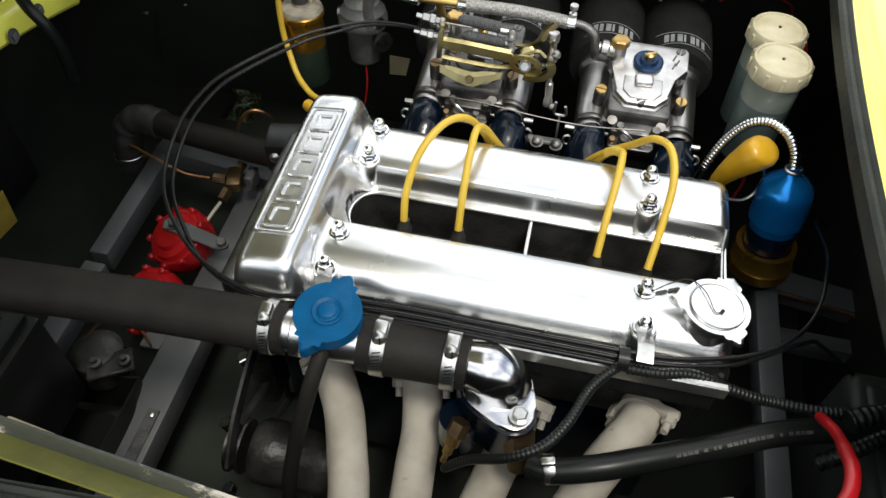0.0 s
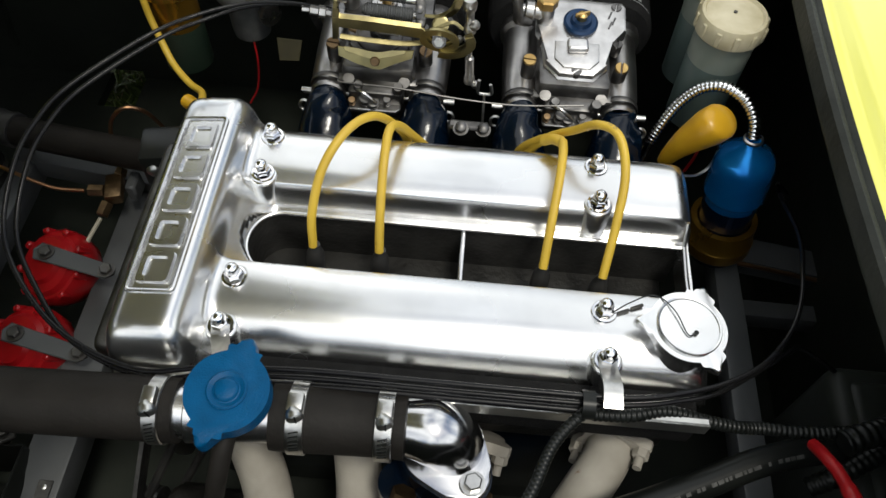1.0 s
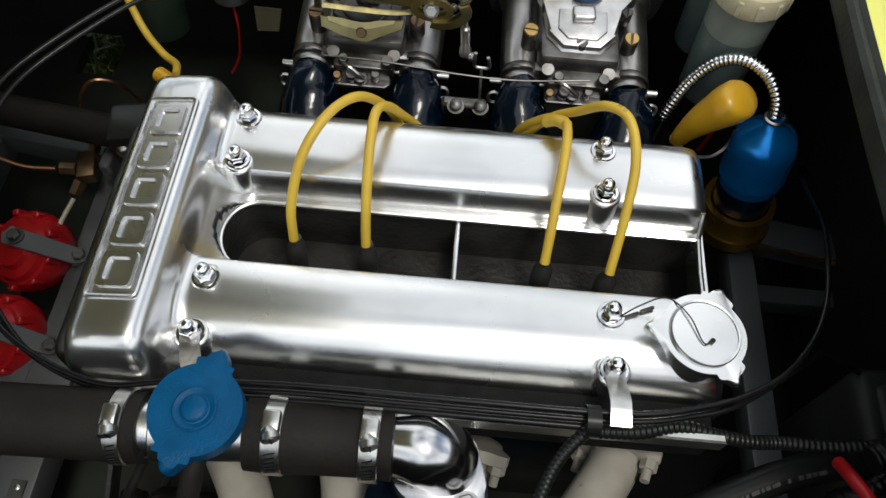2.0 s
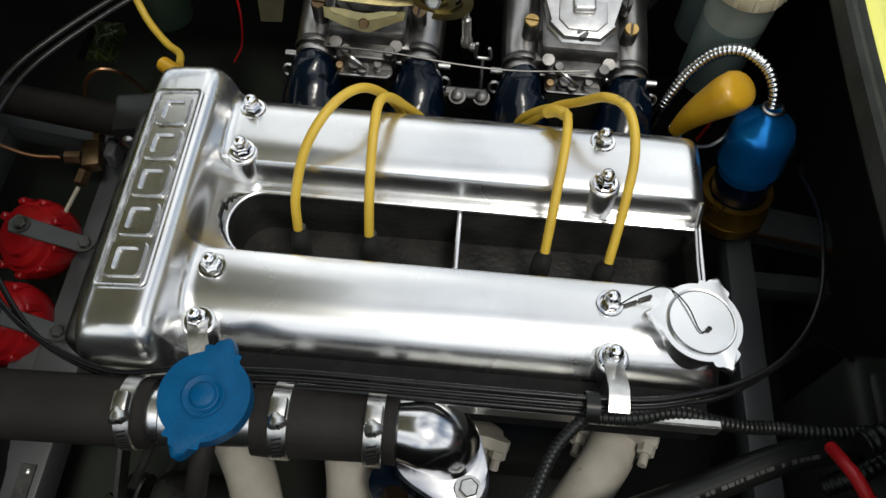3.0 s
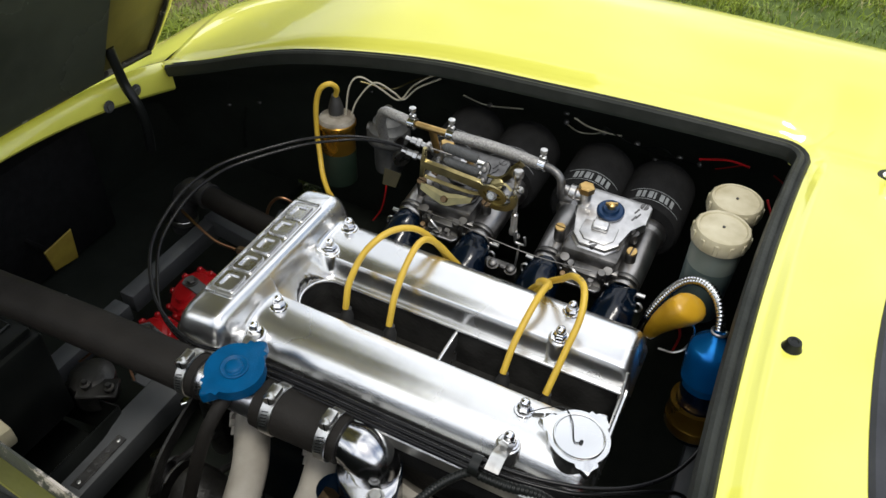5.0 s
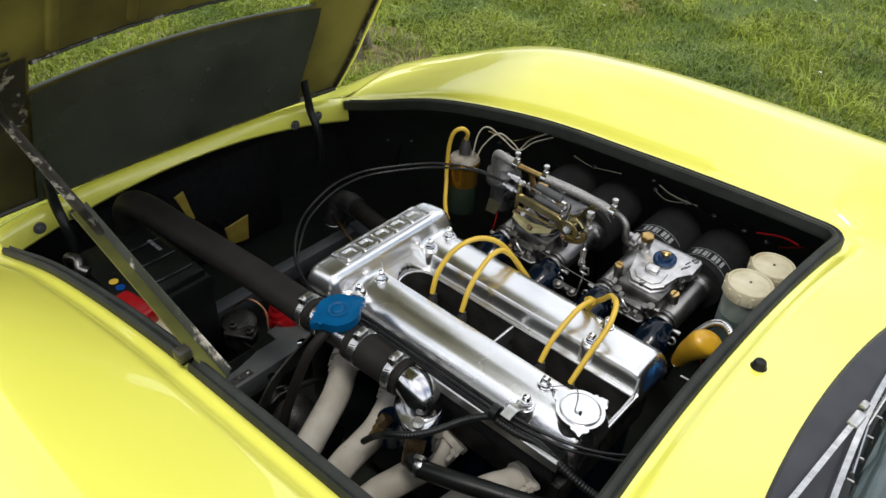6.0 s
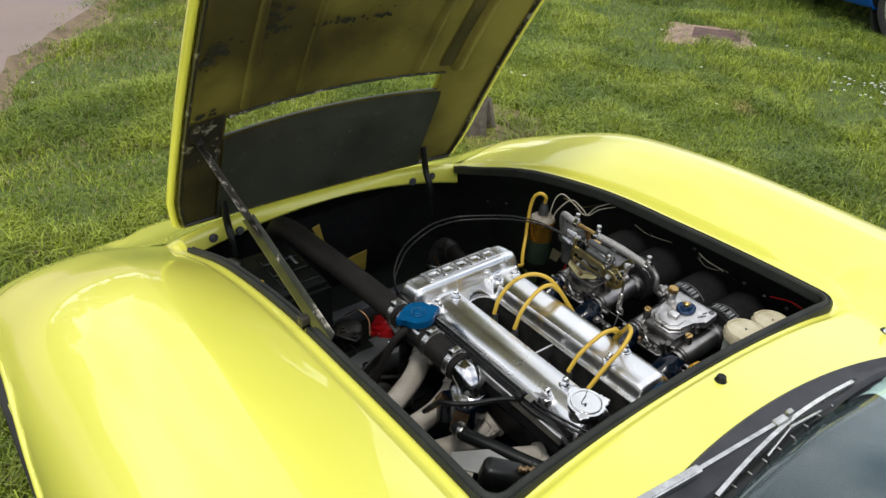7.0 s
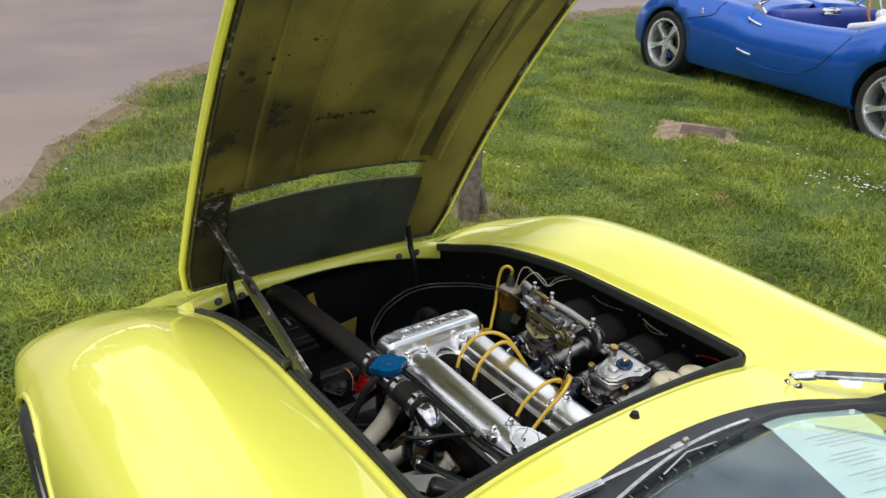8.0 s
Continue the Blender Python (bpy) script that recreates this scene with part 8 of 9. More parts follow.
bm = bmesh.new()
grid(bm, [[Vector((pave_edge(y) - 0.05 - 0.22 * max(0.0, noise.noise((y * 1.6, 2, 0)) + 0.5 * noise.noise((y * 7, 5, 0)) + 0.35 * noise.noise((y * 19, 8, 0))), y, 0.0285)), Vector((pave_edge(y) - 0.05, y, 0.0285)), Vector((pave_edge(y) + 0.03, y, 0.014)), Vector((pave_edge(y) + 0.09 + 0.08 * noise.noise((y * 2.3, 4, 0)), y, 0.006)), Vector((pave_edge(y) + 0.24 + 0.30 * noise.noise((y * 2.9, 9, 0)) + 0.12 * noise.noise((y * 9.0, 2, 0)), y, 0.002))] for y in stations(-7, 9, 0.06)])
solid("verge", bm, M["dirt"], "strip of bare brown earth beside the tarmac", "earth", kind="structure")

# unseen hedge, added behind the viewer to darken reflections in the metal
bm = bmesh.new()
rows = []
for i in range(91):
    a = radians(200 + 140 * i / 90)
    r = 32 + 3 * noise.noise((a * 9, 0.5, 0))
    top = 4.6 + 2.0 * noise.noise((a * 6, 3, 0)) + 1.2 * noise.noise((a * 23, 7, 0))
    rows.append([Vector(((r + 1.1 * noise.noise((a * 30, z, 2))) * math.cos(a), (r + 1.1 * noise.noise((a * 30, z, 2))) * math.sin(a), z * top)) for z in (0, 0.12, 0.3, 0.5, 0.7, 0.88, 1.0)])
grid(bm, rows)
solid("hedge", bm, M["hedge"], "unseen dark green hedge added for its reflections", "hedge", kind="structure")

# broad trees across the road, mirrored in the paint and the glass
def tree(seed, high):
    """A tapered trunk with limbs, and a crown of many leaf clumps in uneven masses."""
    rg = random.Random(seed)
    t = thing("tree", "broad green deciduous tree across the road", "tree", (0, 0, 0), "trees across the road")
    bm = bmesh.new()
    trunk = [(0, 0, -0.2), (0.1, 0.05, high * 0.18), (0.0, 0.2, high * 0.38), (0.2, 0.1, high * 0.62)]
    sweep(bm, spline(trunk, 6), lambda d: max(0.06, 0.36 - 0.42 * d / high), 12)
    masses = []
    for i in range(13):
        a, lev = i * 2.4 + rg.uniform(-0.3, 0.3), 0.30 + 0.62 * i / 12
        out = high * 0.30 * math.sin(math.pi * min(0.97, 0.25 + 0.75 * (lev - 0.2))) * rg.uniform(0.6, 1.1)
        c = Vector((out * math.cos(a), out * math.sin(a), high * lev))
        masses.append((c, high * rg.uniform(0.11, 0.17)))
        sweep(bm, spline([(0.05, 0.1, high * max(0.16, lev - 0.22)), tuple(c * 0.55 + Vector((0, 0, high * (lev * 0.4 - 0.04)))), tuple(c)], 4), lambda d: max(0.02, 0.11 - 0.025 * d), 6)
    part("trunk", bm, M["bark"], t)
    verts, faces = [], []
    for c, r in masses:
        for _ in range(230):
            d = Vector((rg.gauss(0, 1), rg.gauss(0, 1), rg.gauss(0, 1))).normalized()
            p = c + Vector((d.x, d.y, d.z * 0.75)) * r * (0.55 + 0.5 * rg.random()) * (1 + 0.35 * noise.noise(d * 2.3 + c))
            u = Vector((rg.gauss(0, 1), rg.gauss(0, 1), rg.gauss(0, 1))).normalized()
            v = u.cross(d + Vector((0.3, 0.2, 0.1))).normalized()
            w = high * rg.uniform(0.014, 0.030)
            i = len(verts)
            verts += [p - u * w, p - v * w * 0.7, p + u * w, p + v * w * 0.7 + d * w * 0.4]
            faces += [(i, i + 1, i + 2), (i, i + 2, i + 3)]
    me = bpy.data.meshes.new("crown")
    me.from_pydata(verts, [], faces)
    me.materials.append(M["leaves"])
    crown = new("crown", me)
    crown.parent = t
    return t


kinds = [tree(31, 13.0), tree(32, 15.0), tree(33, 11.5)]
rng = random.Random(17)
for i in range(12):
    a = radians(144 + 6.0 * i + rng.uniform(-1.5, 1.5))
    far = 30 + rng.uniform(-2, 5)
    at = pose(far * math.cos(a), far * math.sin(a), 0, 0, 0, rng.uniform(0, 360)) @ Matrix.Scale(0.72 + 0.30 * math.sin(math.pi * (i + 0.5) / 8) if i < 8 else 0.62, 4)
    if i < 3:
        kinds[i].matrix_basis = at
    else:
        copy_thing(kinds[i % 3], at)

# drain cover in the grass
drain = thing("drain_cover", "rusty iron cover in a stained concrete surround", "drain cover", (-2.23, 3.83, 0.0))
dm = pose(-2.23, 3.83, 0.0, 0, 0, 38)
bm = bmesh.new()
outl = []
for i in range(48):
    a = 2 * math.pi * i / 48
    k = 1 / max(abs(math.cos(a)) / 0.29, abs(math.sin(a)) / 0.24) * (1 + 0.22 * noise.noise((math.cos(a) * 2.3, math.sin(a) * 2.3, 5)) + 0.10 * noise.noise((math.cos(a) * 7, math.sin(a) * 7, 1)))
    outl.append((k * math.cos(a), k * math.sin(a)))
grid(bm, [[dm @ Vector((a * k, b * k, h + 0.004 * noise.noise((a * k * 14, b * k * 14, 2)))) for a, b in outl + outl[:1]] for k, h in ((1.0, 0.0), (0.94, 0.010), (0.75, 0.016), (0.5, 0.016), (0.05, 0.014))])
part("surround", bm, M["concrete"], drain)
bm = bmesh.new()
slab(bm, [(-0.15, -0.13), (0.17, -0.12), (0.18, 0.12), (-0.13, 0.135)], dm @ pose(0.02, -0.01, 0), 0.010, 0.022, 0.004, 1)
iron = part("cover", bm, M["iron"], drain)
for i in range(5):
    bm = bmesh.new()
    box(bm, dm @ pose(-0.08 + 0.055 * i, -0.01, 0.0228), (0.012, 0.17, 0.003), 0.001, 1)
    part("rib", bm, M["iron"], iron)

# stake ahead of the car, with bare earth at its foot
post = thing("wooden_post", "weathered grey wooden stake in bare earth", "post", (-1.82, 1.36, 0.0))
bm = bmesh.new()
box(bm, axis((-1.74, 1.325, -0.02), (-1.86, 1.425, 0.60))[0] @ pose(0, 0, 0.31, 0, 0, 30), (0.095, 0.055, 0.66), 0.006, 2)
part("stake", bm, M["wood"], post)
bm = bmesh.new()
box(bm, Matrix.Translation((-1.80, 1.46, 0.06)) @ pose(0, 0, 0, 8, -10, 35), (0.05, 0.045, 0.22), 0.006, 2)
part("broken_stub", bm, M["wood"], post)
bm = bmesh.new()
outl = [(0.33 * math.cos(a) * (1 + 0.25 * noise.noise((math.cos(a) * 2, math.sin(a) * 2, 7))), 0.24 * math.sin(a) * (1 + 0.25 * noise.noise((math.cos(a) * 2, math.sin(a) * 2, 3)))) for a in [2 * math.pi * i / 40 for i in range(40)]]
rings = []
for k, h in ((1.0, 0.002), (0.8, 0.010), (0.45, 0.018), (0.1, 0.02)):
    rings.append([Vector((-1.80 + a * k, 1.55 + b * k, h + 0.006 * noise.noise((a * k * 9, b * k * 9, 0)))) for a, b in outl + outl[:1]])
grid(bm, rings)
solid("earth_patch", bm, M["dirt"], "bare brown earth round the stake", "earth", kind="structure")


# grass blades, daisies
def in_turf(x, y):
    gap = x - pave_edge(y)
    if gap < -0.22 or y > 12:
        return False
    if gap < 0.30 and random.random() > 0.36 + max(0.0, gap / 0.30) * 0.6 + 0.5 * noise.noise((x * 3, y * 3, 1)) + 0.3 * noise.noise((x * 11, y * 11, 3)):
        return False
    if -1.45 < x < 1.8 and abs(y) < 0.80 and not (-0.85 < x < -0.55 and y > 0.55):
        return False
    if ((x + 1.80) / 0.32) ** 2 + ((y - 1.55) / 0.24) ** 2 < 1:
        return random.random() < 0.25
    u, v = (Matrix.Rotation(radians(-38), 3, "Z") @ Vector((x + 2.23, y - 3.83, 0)))[:2]
    if abs(u) < 0.27 and abs(v) < 0.22:
        return (abs(u) > 0.18 or abs(v) > 0.15) and noise.noise((x * 11, y * 11, 4)) > -0.05 + 0.25 * random.random()
    return True


def blades(count, zones, name, material, label, tall, wide, seed):
    """One mesh of single curved blades, scattered over zones of (x0, x1, y0, y1, share)."""
    rng = random.Random(seed)
    verts, faces = [], []
    for x0, x1, y0, y1, share in zones:
        k = int(count * share)
        while k > 0:
            cx, cy = rng.uniform(x0, x1), rng.uniform(y0, y1)
            thick = 1.1 * noise.noise((cx * 1.5, cy * 1.5, 2.0)) + 0.7 * noise.noise((cx * 4.1, cy * 4.1, 5.0))
            n_here = 7 if thick > -0.1 else 3
            k -= n_here
            lush = 0.75 + 0.75 * max(-0.5, thick)
            if not in_turf(cx, cy):
                continue
            for _ in range(n_here):
                x, y = cx + rng.gauss(0, 0.022), cy + rng.gauss(0, 0.022)
                h = tall * lush * rng.uniform(0.5, 1.25)
                a = rng.uniform(0, 6.283)
                lean = rng.uniform(0.3, 1.5) * h
                dx, dy = math.cos(a) * lean, math.sin(a) * lean
                b = rng.uniform(0, 6.283)
                w = wide * rng.uniform(0.7, 1.3)
                wx, wy = math.cos(b) * w, math.sin(b) * w
                i = len(verts)
                verts += [(x - wx, y - wy, 0.0), (x + wx, y + wy, 0.0), (x + dx * 0.35 - wx * 0.8, y + dy * 0.35 - wy * 0.8, h * 0.6), (x + dx * 0.35 + wx * 0.8, y + dy * 0.35 + wy * 0.8, h * 0.6), (x + dx, y + dy, h * (0.95 - 0.25 * lean / h))]
                faces += [(i, i + 1, i + 3, i + 2), (i + 2, i + 3, i + 4)]
    me = bpy.data.meshes.new(name)
    me.from_pydata(verts, [], faces)
    me.materials.append(material)
    return tagged(new(name, me), label, "grass", "", "stuff")


ZONES = [(-6.3, -3.2, -1.6, 0.8, 0.10), (-3.2, -0.6, -1.6, 3.0, 0.42), (-5.5, 1.5, 0.8, 5.2, 0.40), (-7.0, 3.5, 3.5, 8.6, 0.18)]
blades(400000, ZONES, "grass", M["grass"], "rough green meadow grass with worn patches", 0.072, 0.0019, 3)
STRAW = [(-5.8, -2.4, -1.5, 1.2, 0.60), (-3.0, -0.6, -1.6, 1.2, 0.40), (-5.5, 1.5, 0.8, 5.2, 0.22), (-7.0, 3.5, 3.5, 8.6, 0.06)]
blades(64000, STRAW, "dry_grass", M["straw"], "scattered straw-coloured dead grass", 0.040, 0.0015, 8)
rng = random.Random(5)
verts, faces = [], []
spots = [(-0.93 + rng.gauss(0, 0.14), 3.66 + rng.gauss(0, 0.09)) for _ in range(60)] + [(rng.uniform(-6, 1), rng.uniform(-0.5, 7)) for _ in range(90)]
for x, y in spots:
    if not in_turf(x, y):
        continue
    z, r, t0 = rng.uniform(0.045, 0.07), rng.uniform(0.006, 0.010), rng.uniform(0, 6)
    for k in range(8):
        i = len(verts)
        a, b = t0 + k * 0.785, t0 + k * 0.785 + 0.55
        verts += [(x, y, z), (x + r * math.cos(a), y + r * math.sin(a), z + 0.003), (x + r * math.cos(b), y + r * math.sin(b), z + 0.003)]
        faces.append((i, i + 1, i + 2))
me = bpy.data.meshes.new("daisies")
me.from_pydata(verts, [], faces)
me.materials.append(M["petal"])
tagged(new("daisies", me), "small white daisies in the grass", "flowers", "", "stuff")

# ---- the blue roadster behind ----
REAR_AT, FRONT_AT = Vector((-1.39, 4.85, 0)), Vector((-3.83, 5.31, 0))
FWD = (FRONT_AT - REAR_AT).normalized()
OUT = Vector((FWD.y, -FWD.x, 0)) * (1 if Vector((FWD.y, -FWD.x, 0)).y < 0 else -1)
BASE = (FRONT_AT - REAR_AT).length
roadster = thing("roadster", "metallic blue open-top roadster with silver wheels on the grass", "car", REAR_AT + FWD * BASE / 2 - OUT * 0.8)


def bl(s, u, z):
    """A place on the roadster: s forward of the rear axle, u out of its near flank, z up."""
    return REAR_AT + FWD * s + OUT * u + Vector((0, 0, z))


TOP = smooth_table([(-0.85, 0.55), (-0.6, 0.72), (-0.2, 0.83), (0.1, 0.845), (0.35, 0.79), (0.5, 0.725), (0.9, 0.69), (1.4, 0.685), (1.6, 0.725), (2.0, 0.75), (2.45, 0.74), (2.8, 0.68), (3.05, 0.56), (3.25, 0.40)])
LOW = smooth_table([(-0.85, 0.34), (-0.5, 0.20), (0.0, 0.16), (0.9, 0.15), (2.0, 0.13), (2.9, 0.16), (3.25, 0.24)])
WIDE = smooth_table([(-0.85, -0.30), (-0.6, -0.10), (-0.2, 0.0), (0.4, 0.02), (1.2, 0.0), (2.0, 0.0), (2.5, 0.02), (2.9, -0.04), (3.1, -0.14), (3.25, -0.34)])
CENTRE_U = -0.83


def roadster_rows(mirror):
    rows = []
    for s in stations(-0.85, 3.25, 0.05):
        zt, zb, w = lerp(s, TOP), lerp(s, LOW), lerp(s, WIDE)
        cock = 0.42 < s < 1.52
        h = zt - zb
        pr = [(w - 0.09, zb), (w - 0.035, zb + 0.02), (w - 0.015, zb + 0.10 * h), (w - 0.002, zb + 0.3 * h), (w + 0.004, zb + 0.5 * h), (w - 0.006, zb + 0.68 * h), (w - 0.03, zb + 0.82 * h), (w - 0.062, zb + 0.92 * h), (w - 0.105, zb + 0.98 * h), (w - 0.15, zt)]
        if cock:
            pr += [(w - 0.185, zt - 0.006), (w - 0.20, zt - 0.03), (w - 0.205, zt - 0.12), (w - 0.21, zt - 0.25), (w - 0.22, 0.25)]
        else:
            pr += [(w - 0.30, zt + 0.014), (w - 0.45, zt + 0.022), (w - 0.60, zt + 0.030), (w - 0.70, zt + 0.032), (CENTRE_U, zt + 0.034)]
        rows.append([bl(s, u if not mirror else 2 * CENTRE_U - u, z) for u, z in pr])
    return rows


for mirror in (False, True):
    bm = bmesh.new()
    grid(bm, roadster_rows(mirror))
    for s0 in (0.0, BASE):
        c = bl(s0, 0, 0.27)
        gone = [f for f in bm.faces if ((f.calc_center_median() - c).dot(FWD)) ** 2 + (f.calc_center_median().z - 0.27) ** 2 < 0.335 ** 2 and abs((f.calc_center_median() - c).dot(OUT) - (CENTRE_U if mirror else 0) * (2 if mirror else 0)) < 0.16]
        bmesh.ops.delete(bm, geom=gone, context="FACES")
        for v in bm.verts:
            if v.is_boundary and v.co.z < 0.66:
                d = v.co - c
                a, z = d.dot(FWD), v.co.z - 0.27
                r = math.hypot(a, z)
                if 0.25 < r < 0.40 and v.co.z > 0.17:
                    v.co += FWD * (a * 0.335 / r - a) + Vector((0, 0, z * 0.335 / r - z))
    b = part("body_side", bm, M["blue_car"], roadster, "metallic blue painted flank")
    b.modifiers.new("thick", "SOLIDIFY").thickness = 0.012
for s0 in (0.0, BASE):
    for u, face in ((-0.10, 1), (2 * CENTRE_U + 0.10, -1)):
        at = bl(s0, u, 0.264)
        ang = math.degrees(math.atan2(FWD.y, FWD.x))
        m = Matrix.Translation(at) @ pose(0, 0, 0, 0, 0, ang) @ pose(0, 0, 0, -90 * face, 0, 0)
        w, R, rim = 0.10, 0.302, 0.228
        wh = part("wheel", lathe(bmesh.new(), [(rim, -w * 0.9), (rim + 0.015, -w), (R - 0.02, -w), (R - 0.004, -w * 0.8), (R, -w * 0.5), (R, w * 0.5), (R - 0.004, w * 0.8), (R - 0.02, w), (rim + 0.015, w), (rim, w * 0.9), (rim, -w * 0.9)], m, 56), M["tyre"], roadster, "black low-profile tyre")
        part("rim", lathe(bmesh.new(), [(rim, -w * 0.8), (rim + 0.004, w * 0.95), (rim - 0.012, w * 0.98), (rim - 0.020, w * 0.75), (rim - 0.035, -w * 0.5), (rim - 0.02, -w * 0.8)], m, 56), M["silver"], wh, "silver alloy rim")
        part("hub", lathe(bmesh.new(), [(0, 0.70 * w), (0.026, 0.70 * w), (0.030, 0.62 * w), (0.062, 0.55 * w), (0.066, 0.30 * w), (0, 0.30 * w)], m, 28), M["silver"], wh)
        for i in range(5):
            ml = m @ pose(0, 0, 0, 0, 0, 72 * i + 18)
            bm = bmesh.new()
            slab(bm, [(0.045, -0.022), (0.11, -0.016), (0.16, -0.017), (rim - 0.008, -0.038), (rim - 0.008, -0.016), (0.175, 0.0), (rim - 0.008, 0.016), (rim - 0.008, 0.038), (0.16, 0.017), (0.11, 0.016), (0.045, 0.022)], ml, 0.40 * w, 0.80 * w, 0.006, 2)
            part("spoke", bm, M["silver"], wh)
            part("wheel_bolt", lathe(bmesh.new(), [(0.008, 0.5 * w), (0.008, 0.66 * w), (0, 0.66 * w)], ml @ pose(0.046, 0, 0, 0, 0, 0), 10), M["alloy_dark"], wh)
        part("brake_disc", lathe(bmesh.new(), [(0.06, 0.0), (0.150, 0.0), (0.150, -0.012), (0.06, -0.012)], m, 40), M["alloy_dark"], wh)
        bm = bmesh.new()
        box(bm, m @ pose(0.02, 0.115, 0.0), (0.10, 0.06, 0.05), 0.008, 1)
        part("caliper", bm, M["blue_car"], wh, "blue brake caliper")
        well = lathe(bmesh.new(), [(0.345, -0.22), (0.345, 0.09)], m, 32)
        lathe(well, [(0.345, -0.22), (0, -0.22)], m, 32)
        part("wheel_well", well, M["bay_black"], roadster)
bm = bmesh.new()
grid(bm, [[bl(s, u, z) for u, z in ((-0.16, 0.20), (CENTRE_U, 0.19), (2 * CENTRE_U + 0.16, 0.20))] for s in (0.2, 0.8, 1.6, 2.2)])
part("floor", bm, M["bay_black"], roadster)


def on_flank(s, f):
    """A place just outside the near flank, at the share f of its height."""
    zt, zb, w = lerp(s, TOP), lerp(s, LOW), lerp(s, WIDE)
    u = lerp(f, [(0.02, w - 0.035), (0.10, w - 0.015), (0.3, w - 0.002), (0.5, w + 0.004), (0.68, w - 0.006), (0.82, w - 0.03), (0.92, w - 0.062), (0.98, w - 0.105)])
    return bl(s, u + 0.002, zb + f * (zt - zb))


for pts in ([(1.86, 0.985), (1.88, 0.90), (1.90, 0.80), (2.05, 0.72), (2.20, 0.66)], [(1.52, 0.98), (1.50, 0.90), (1.49, 0.84)], [(0.46, 0.97), (0.50, 0.85), (0.60, 0.62), (0.70, 0.45), (0.80, 0.36)]):
    part("shut_line", sweep(bmesh.new(), spline([on_flank(a, f) for a, f in pts], 5), 0.0035, 6), M["bay_black"], roadster)
part("crease", sweep(bmesh.new(), spline([on_flank(a, f) for a, f in ((1.50, 0.32), (1.25, 0.28), (1.0, 0.285), (0.86, 0.33))], 5), 0.004, 6), M["blue_car"], roadster, "pressed crease below the door")
for a, f in ((1.49, 0.90), (1.50, 0.45)):
    p, q = on_flank(a + 0.03, f), on_flank(a - 0.13, f - 0.03)
    h = part("chrome_handle", sweep(bmesh.new(), [p, p.lerp(q, 0.15) + OUT * 0.014, p.lerp(q, 0.85) + OUT * 0.014, q], lambda s: 0.010, 10), M["chrome"], roadster, "chrome handle bar")
p = on_flank(2.05, 0.80)
bm = bmesh.new()
box(bm, Matrix.Translation(p) @ FWD.to_track_quat("X", "Z").to_matrix().to_4x4(), (0.022, 0.006, 0.06), 0.003, 1)
box(bm, Matrix.Translation(p + Vector((0, 0, -0.01))) @ FWD.to_track_quat("X", "Z").to_matrix().to_4x4(), (0.045, 0.006, 0.014), 0.003, 1)
part("wing_badge", bm, M["chrome"], roadster, "small chrome wing badge")
# windscreen frame
for u in (-0.20, 2 * CENTRE_U + 0.20):
    part("screen_pillar", tube([bl(1.62, u, 0.72), bl(1.50, u, 0.80), bl(1.30, u - 0.02, 0.98), bl(1.20, u - 0.03, 1.06)], 0.020, 10), M["chrome"], roadster, "chrome windscreen pillar")
part("screen_header", tube([bl(1.20, -0.23, 1.06), bl(1.24, CENTRE_U, 1.10), bl(1.20, 2 * CENTRE_U + 0.23, 1.06)], 0.014, 10), M["chrome"], roadster)
bm = bmesh.new()
slab(bm, [(0, 0), (0.16, 0.0), (0.10, 0.075)], Matrix.Translation(bl(1.44, -0.165, 0.70)) @ (-FWD).to_track_quat("X", "Z").to_matrix().to_4x4() @ pose(0, 0, 0, 90, 0, 180), -0.012, 0.012, 0.004, 1)
part("quarter_trim", bm, M["chrome"], roadster, "chrome quarter trim")
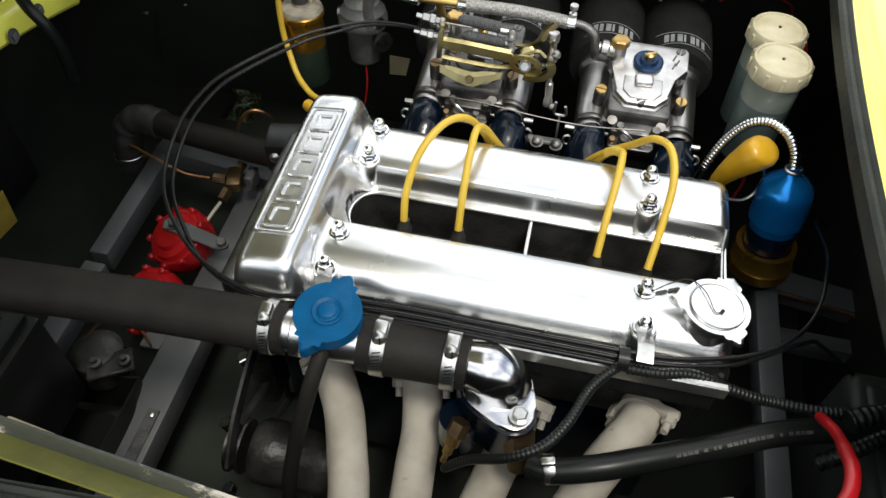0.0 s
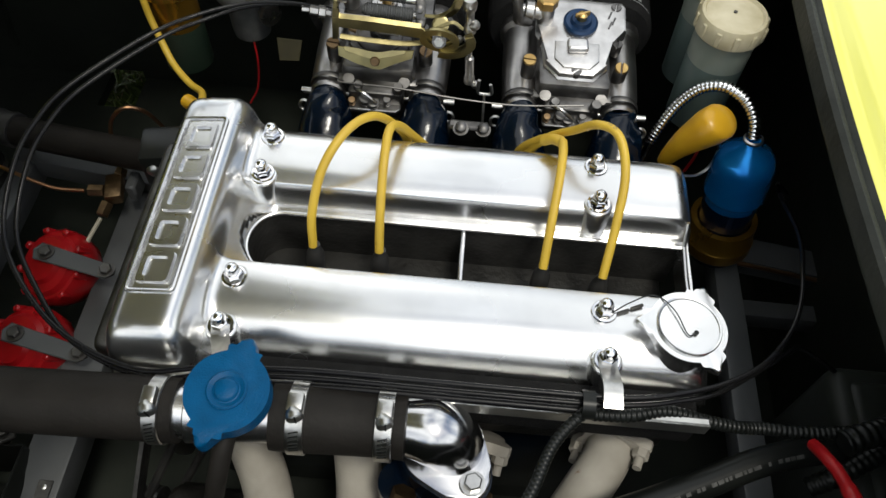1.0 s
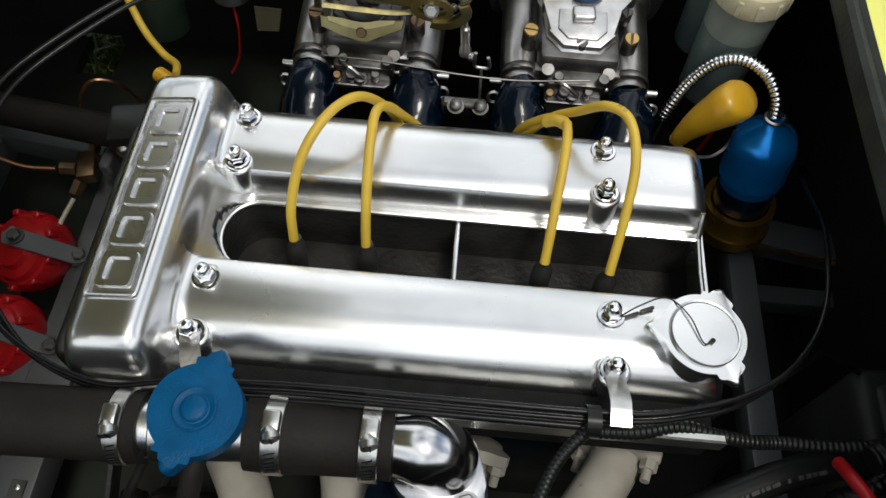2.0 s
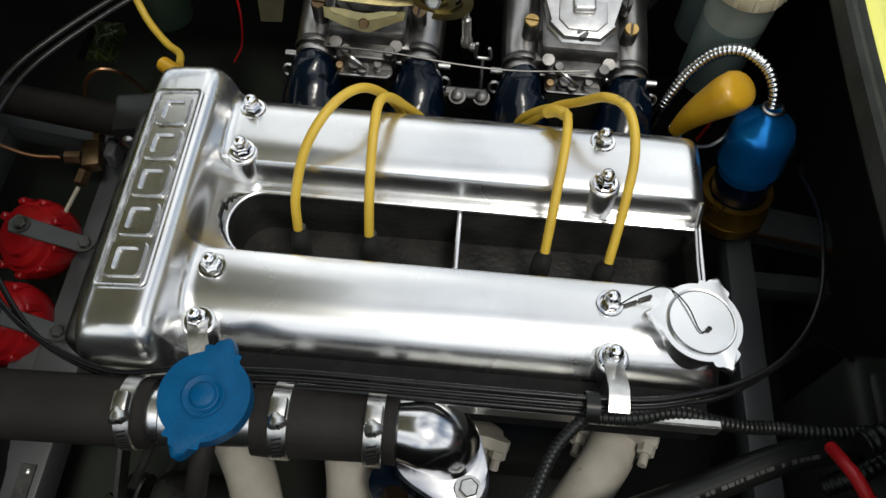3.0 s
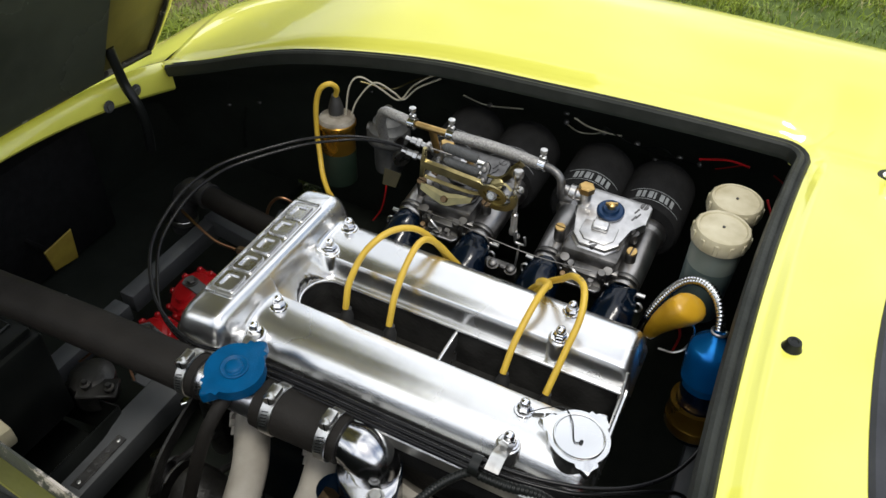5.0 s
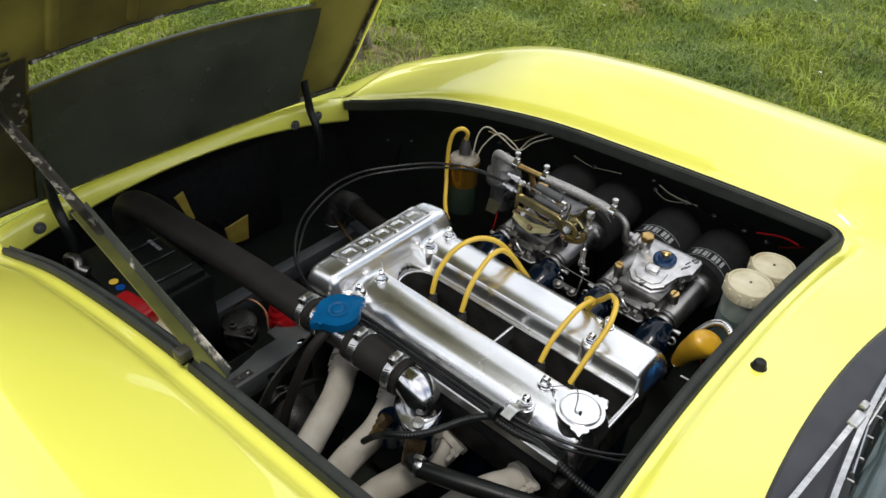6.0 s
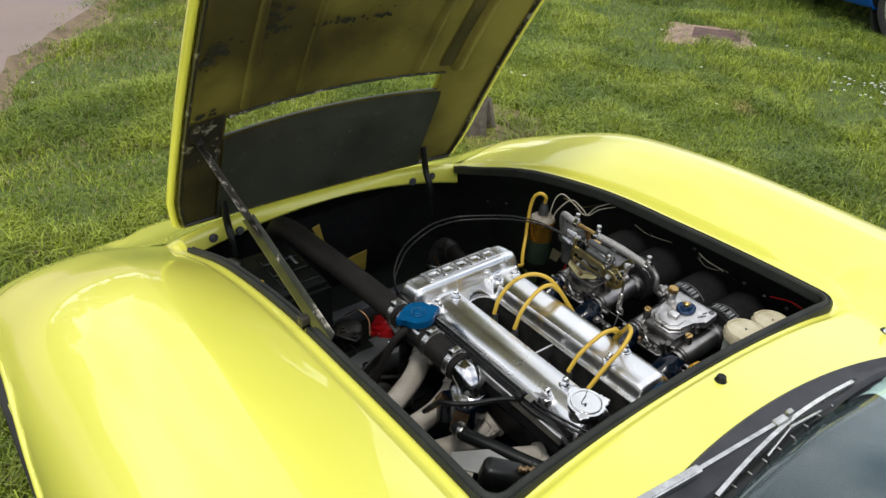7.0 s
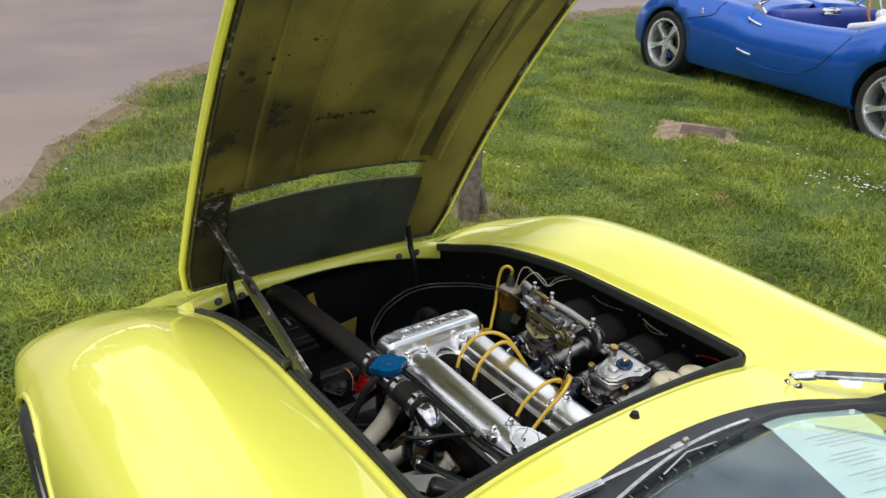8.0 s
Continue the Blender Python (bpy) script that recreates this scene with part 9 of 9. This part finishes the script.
# interior: dashboard, seats, white surround, steering wheel
bm = bmesh.new()
box(bm, Matrix.Translation(bl(1.42, CENTRE_U, 0.62)) @ FWD.to_track_quat("X", "Z").to_matrix().to_4x4(), (0.22, 1.22, 0.20), 0.05, 3)
part("dashboard", bm, M["blue_trim"], roadster, "blue padded dashboard")
for u in (CENTRE_U + 0.34, CENTRE_U - 0.34):
    bm = bmesh.new()
    box(bm, Matrix.Translation(bl(0.78, u, 0.36)) @ FWD.to_track_quat("X", "Z").to_matrix().to_4x4(), (0.48, 0.46, 0.16), 0.05, 3)
    st = part("seat", bm, M["white_trim"], roadster, "white leather seat")
    bm = bmesh.new()
    box(bm, Matrix.Translation(bl(0.50, u, 0.58)) @ FWD.to_track_quat("X", "Z").to_matrix().to_4x4() @ pose(0, 0, 0, 0, -16, 0), (0.15, 0.46, 0.48), 0.05, 3)
    part("backrest", bm, M["white_trim"], st)
part("cockpit_surround", tube([bl(0.62, -0.17, 0.715), bl(0.42, -0.17, 0.765), bl(0.30, -0.25, 0.81), bl(0.24, -0.45, 0.845), bl(0.22, CENTRE_U, 0.86), bl(0.24, 2 * CENTRE_U + 0.45, 0.845), bl(0.42, 2 * CENTRE_U + 0.17, 0.765)], 0.030, 12), M["white_trim"], roadster, "white padded cockpit surround")
sc = bl(1.10, CENTRE_U - 0.34, 0.70)
sm = Matrix.Translation(sc) @ (-FWD + Vector((0, 0, 0.45))).to_track_quat("Z", "Y").to_matrix().to_4x4()
sw = part("steering_wheel", sweep(bmesh.new(), [sm @ Vector((0.175 * math.cos(a), 0.175 * math.sin(a), 0)) for a in [2 * math.pi * i / 36 for i in range(36)]], 0.015, 10, closed=True), M["wheel_wood"], roadster, "wood-rimmed steering wheel")
part("hub", lathe(bmesh.new(), [(0, 0.03), (0.045, 0.03), (0.055, 0.02), (0.055, -0.02), (0, -0.03)], sm, 24), M["white_trim"], sw)
for a in (90, 210, 330):
    bm = bmesh.new()
    box(bm, sm @ pose(0, 0, 0, 0, 0, a) @ pose(0.11, 0, 0), (0.13, 0.022, 0.006), 0.002, 1)
    part("spoke", bm, M["chrome"], sw)
bm = bmesh.new()
box(bm, Matrix.Translation(bl(1.30, CENTRE_U + 0.05, 0.72)) @ FWD.to_track_quat("X", "Z").to_matrix().to_4x4(), (0.03, 0.22, 0.06), 0.02, 2)
part("mirror", bm, M["chrome"], roadster, "chrome interior mirror")
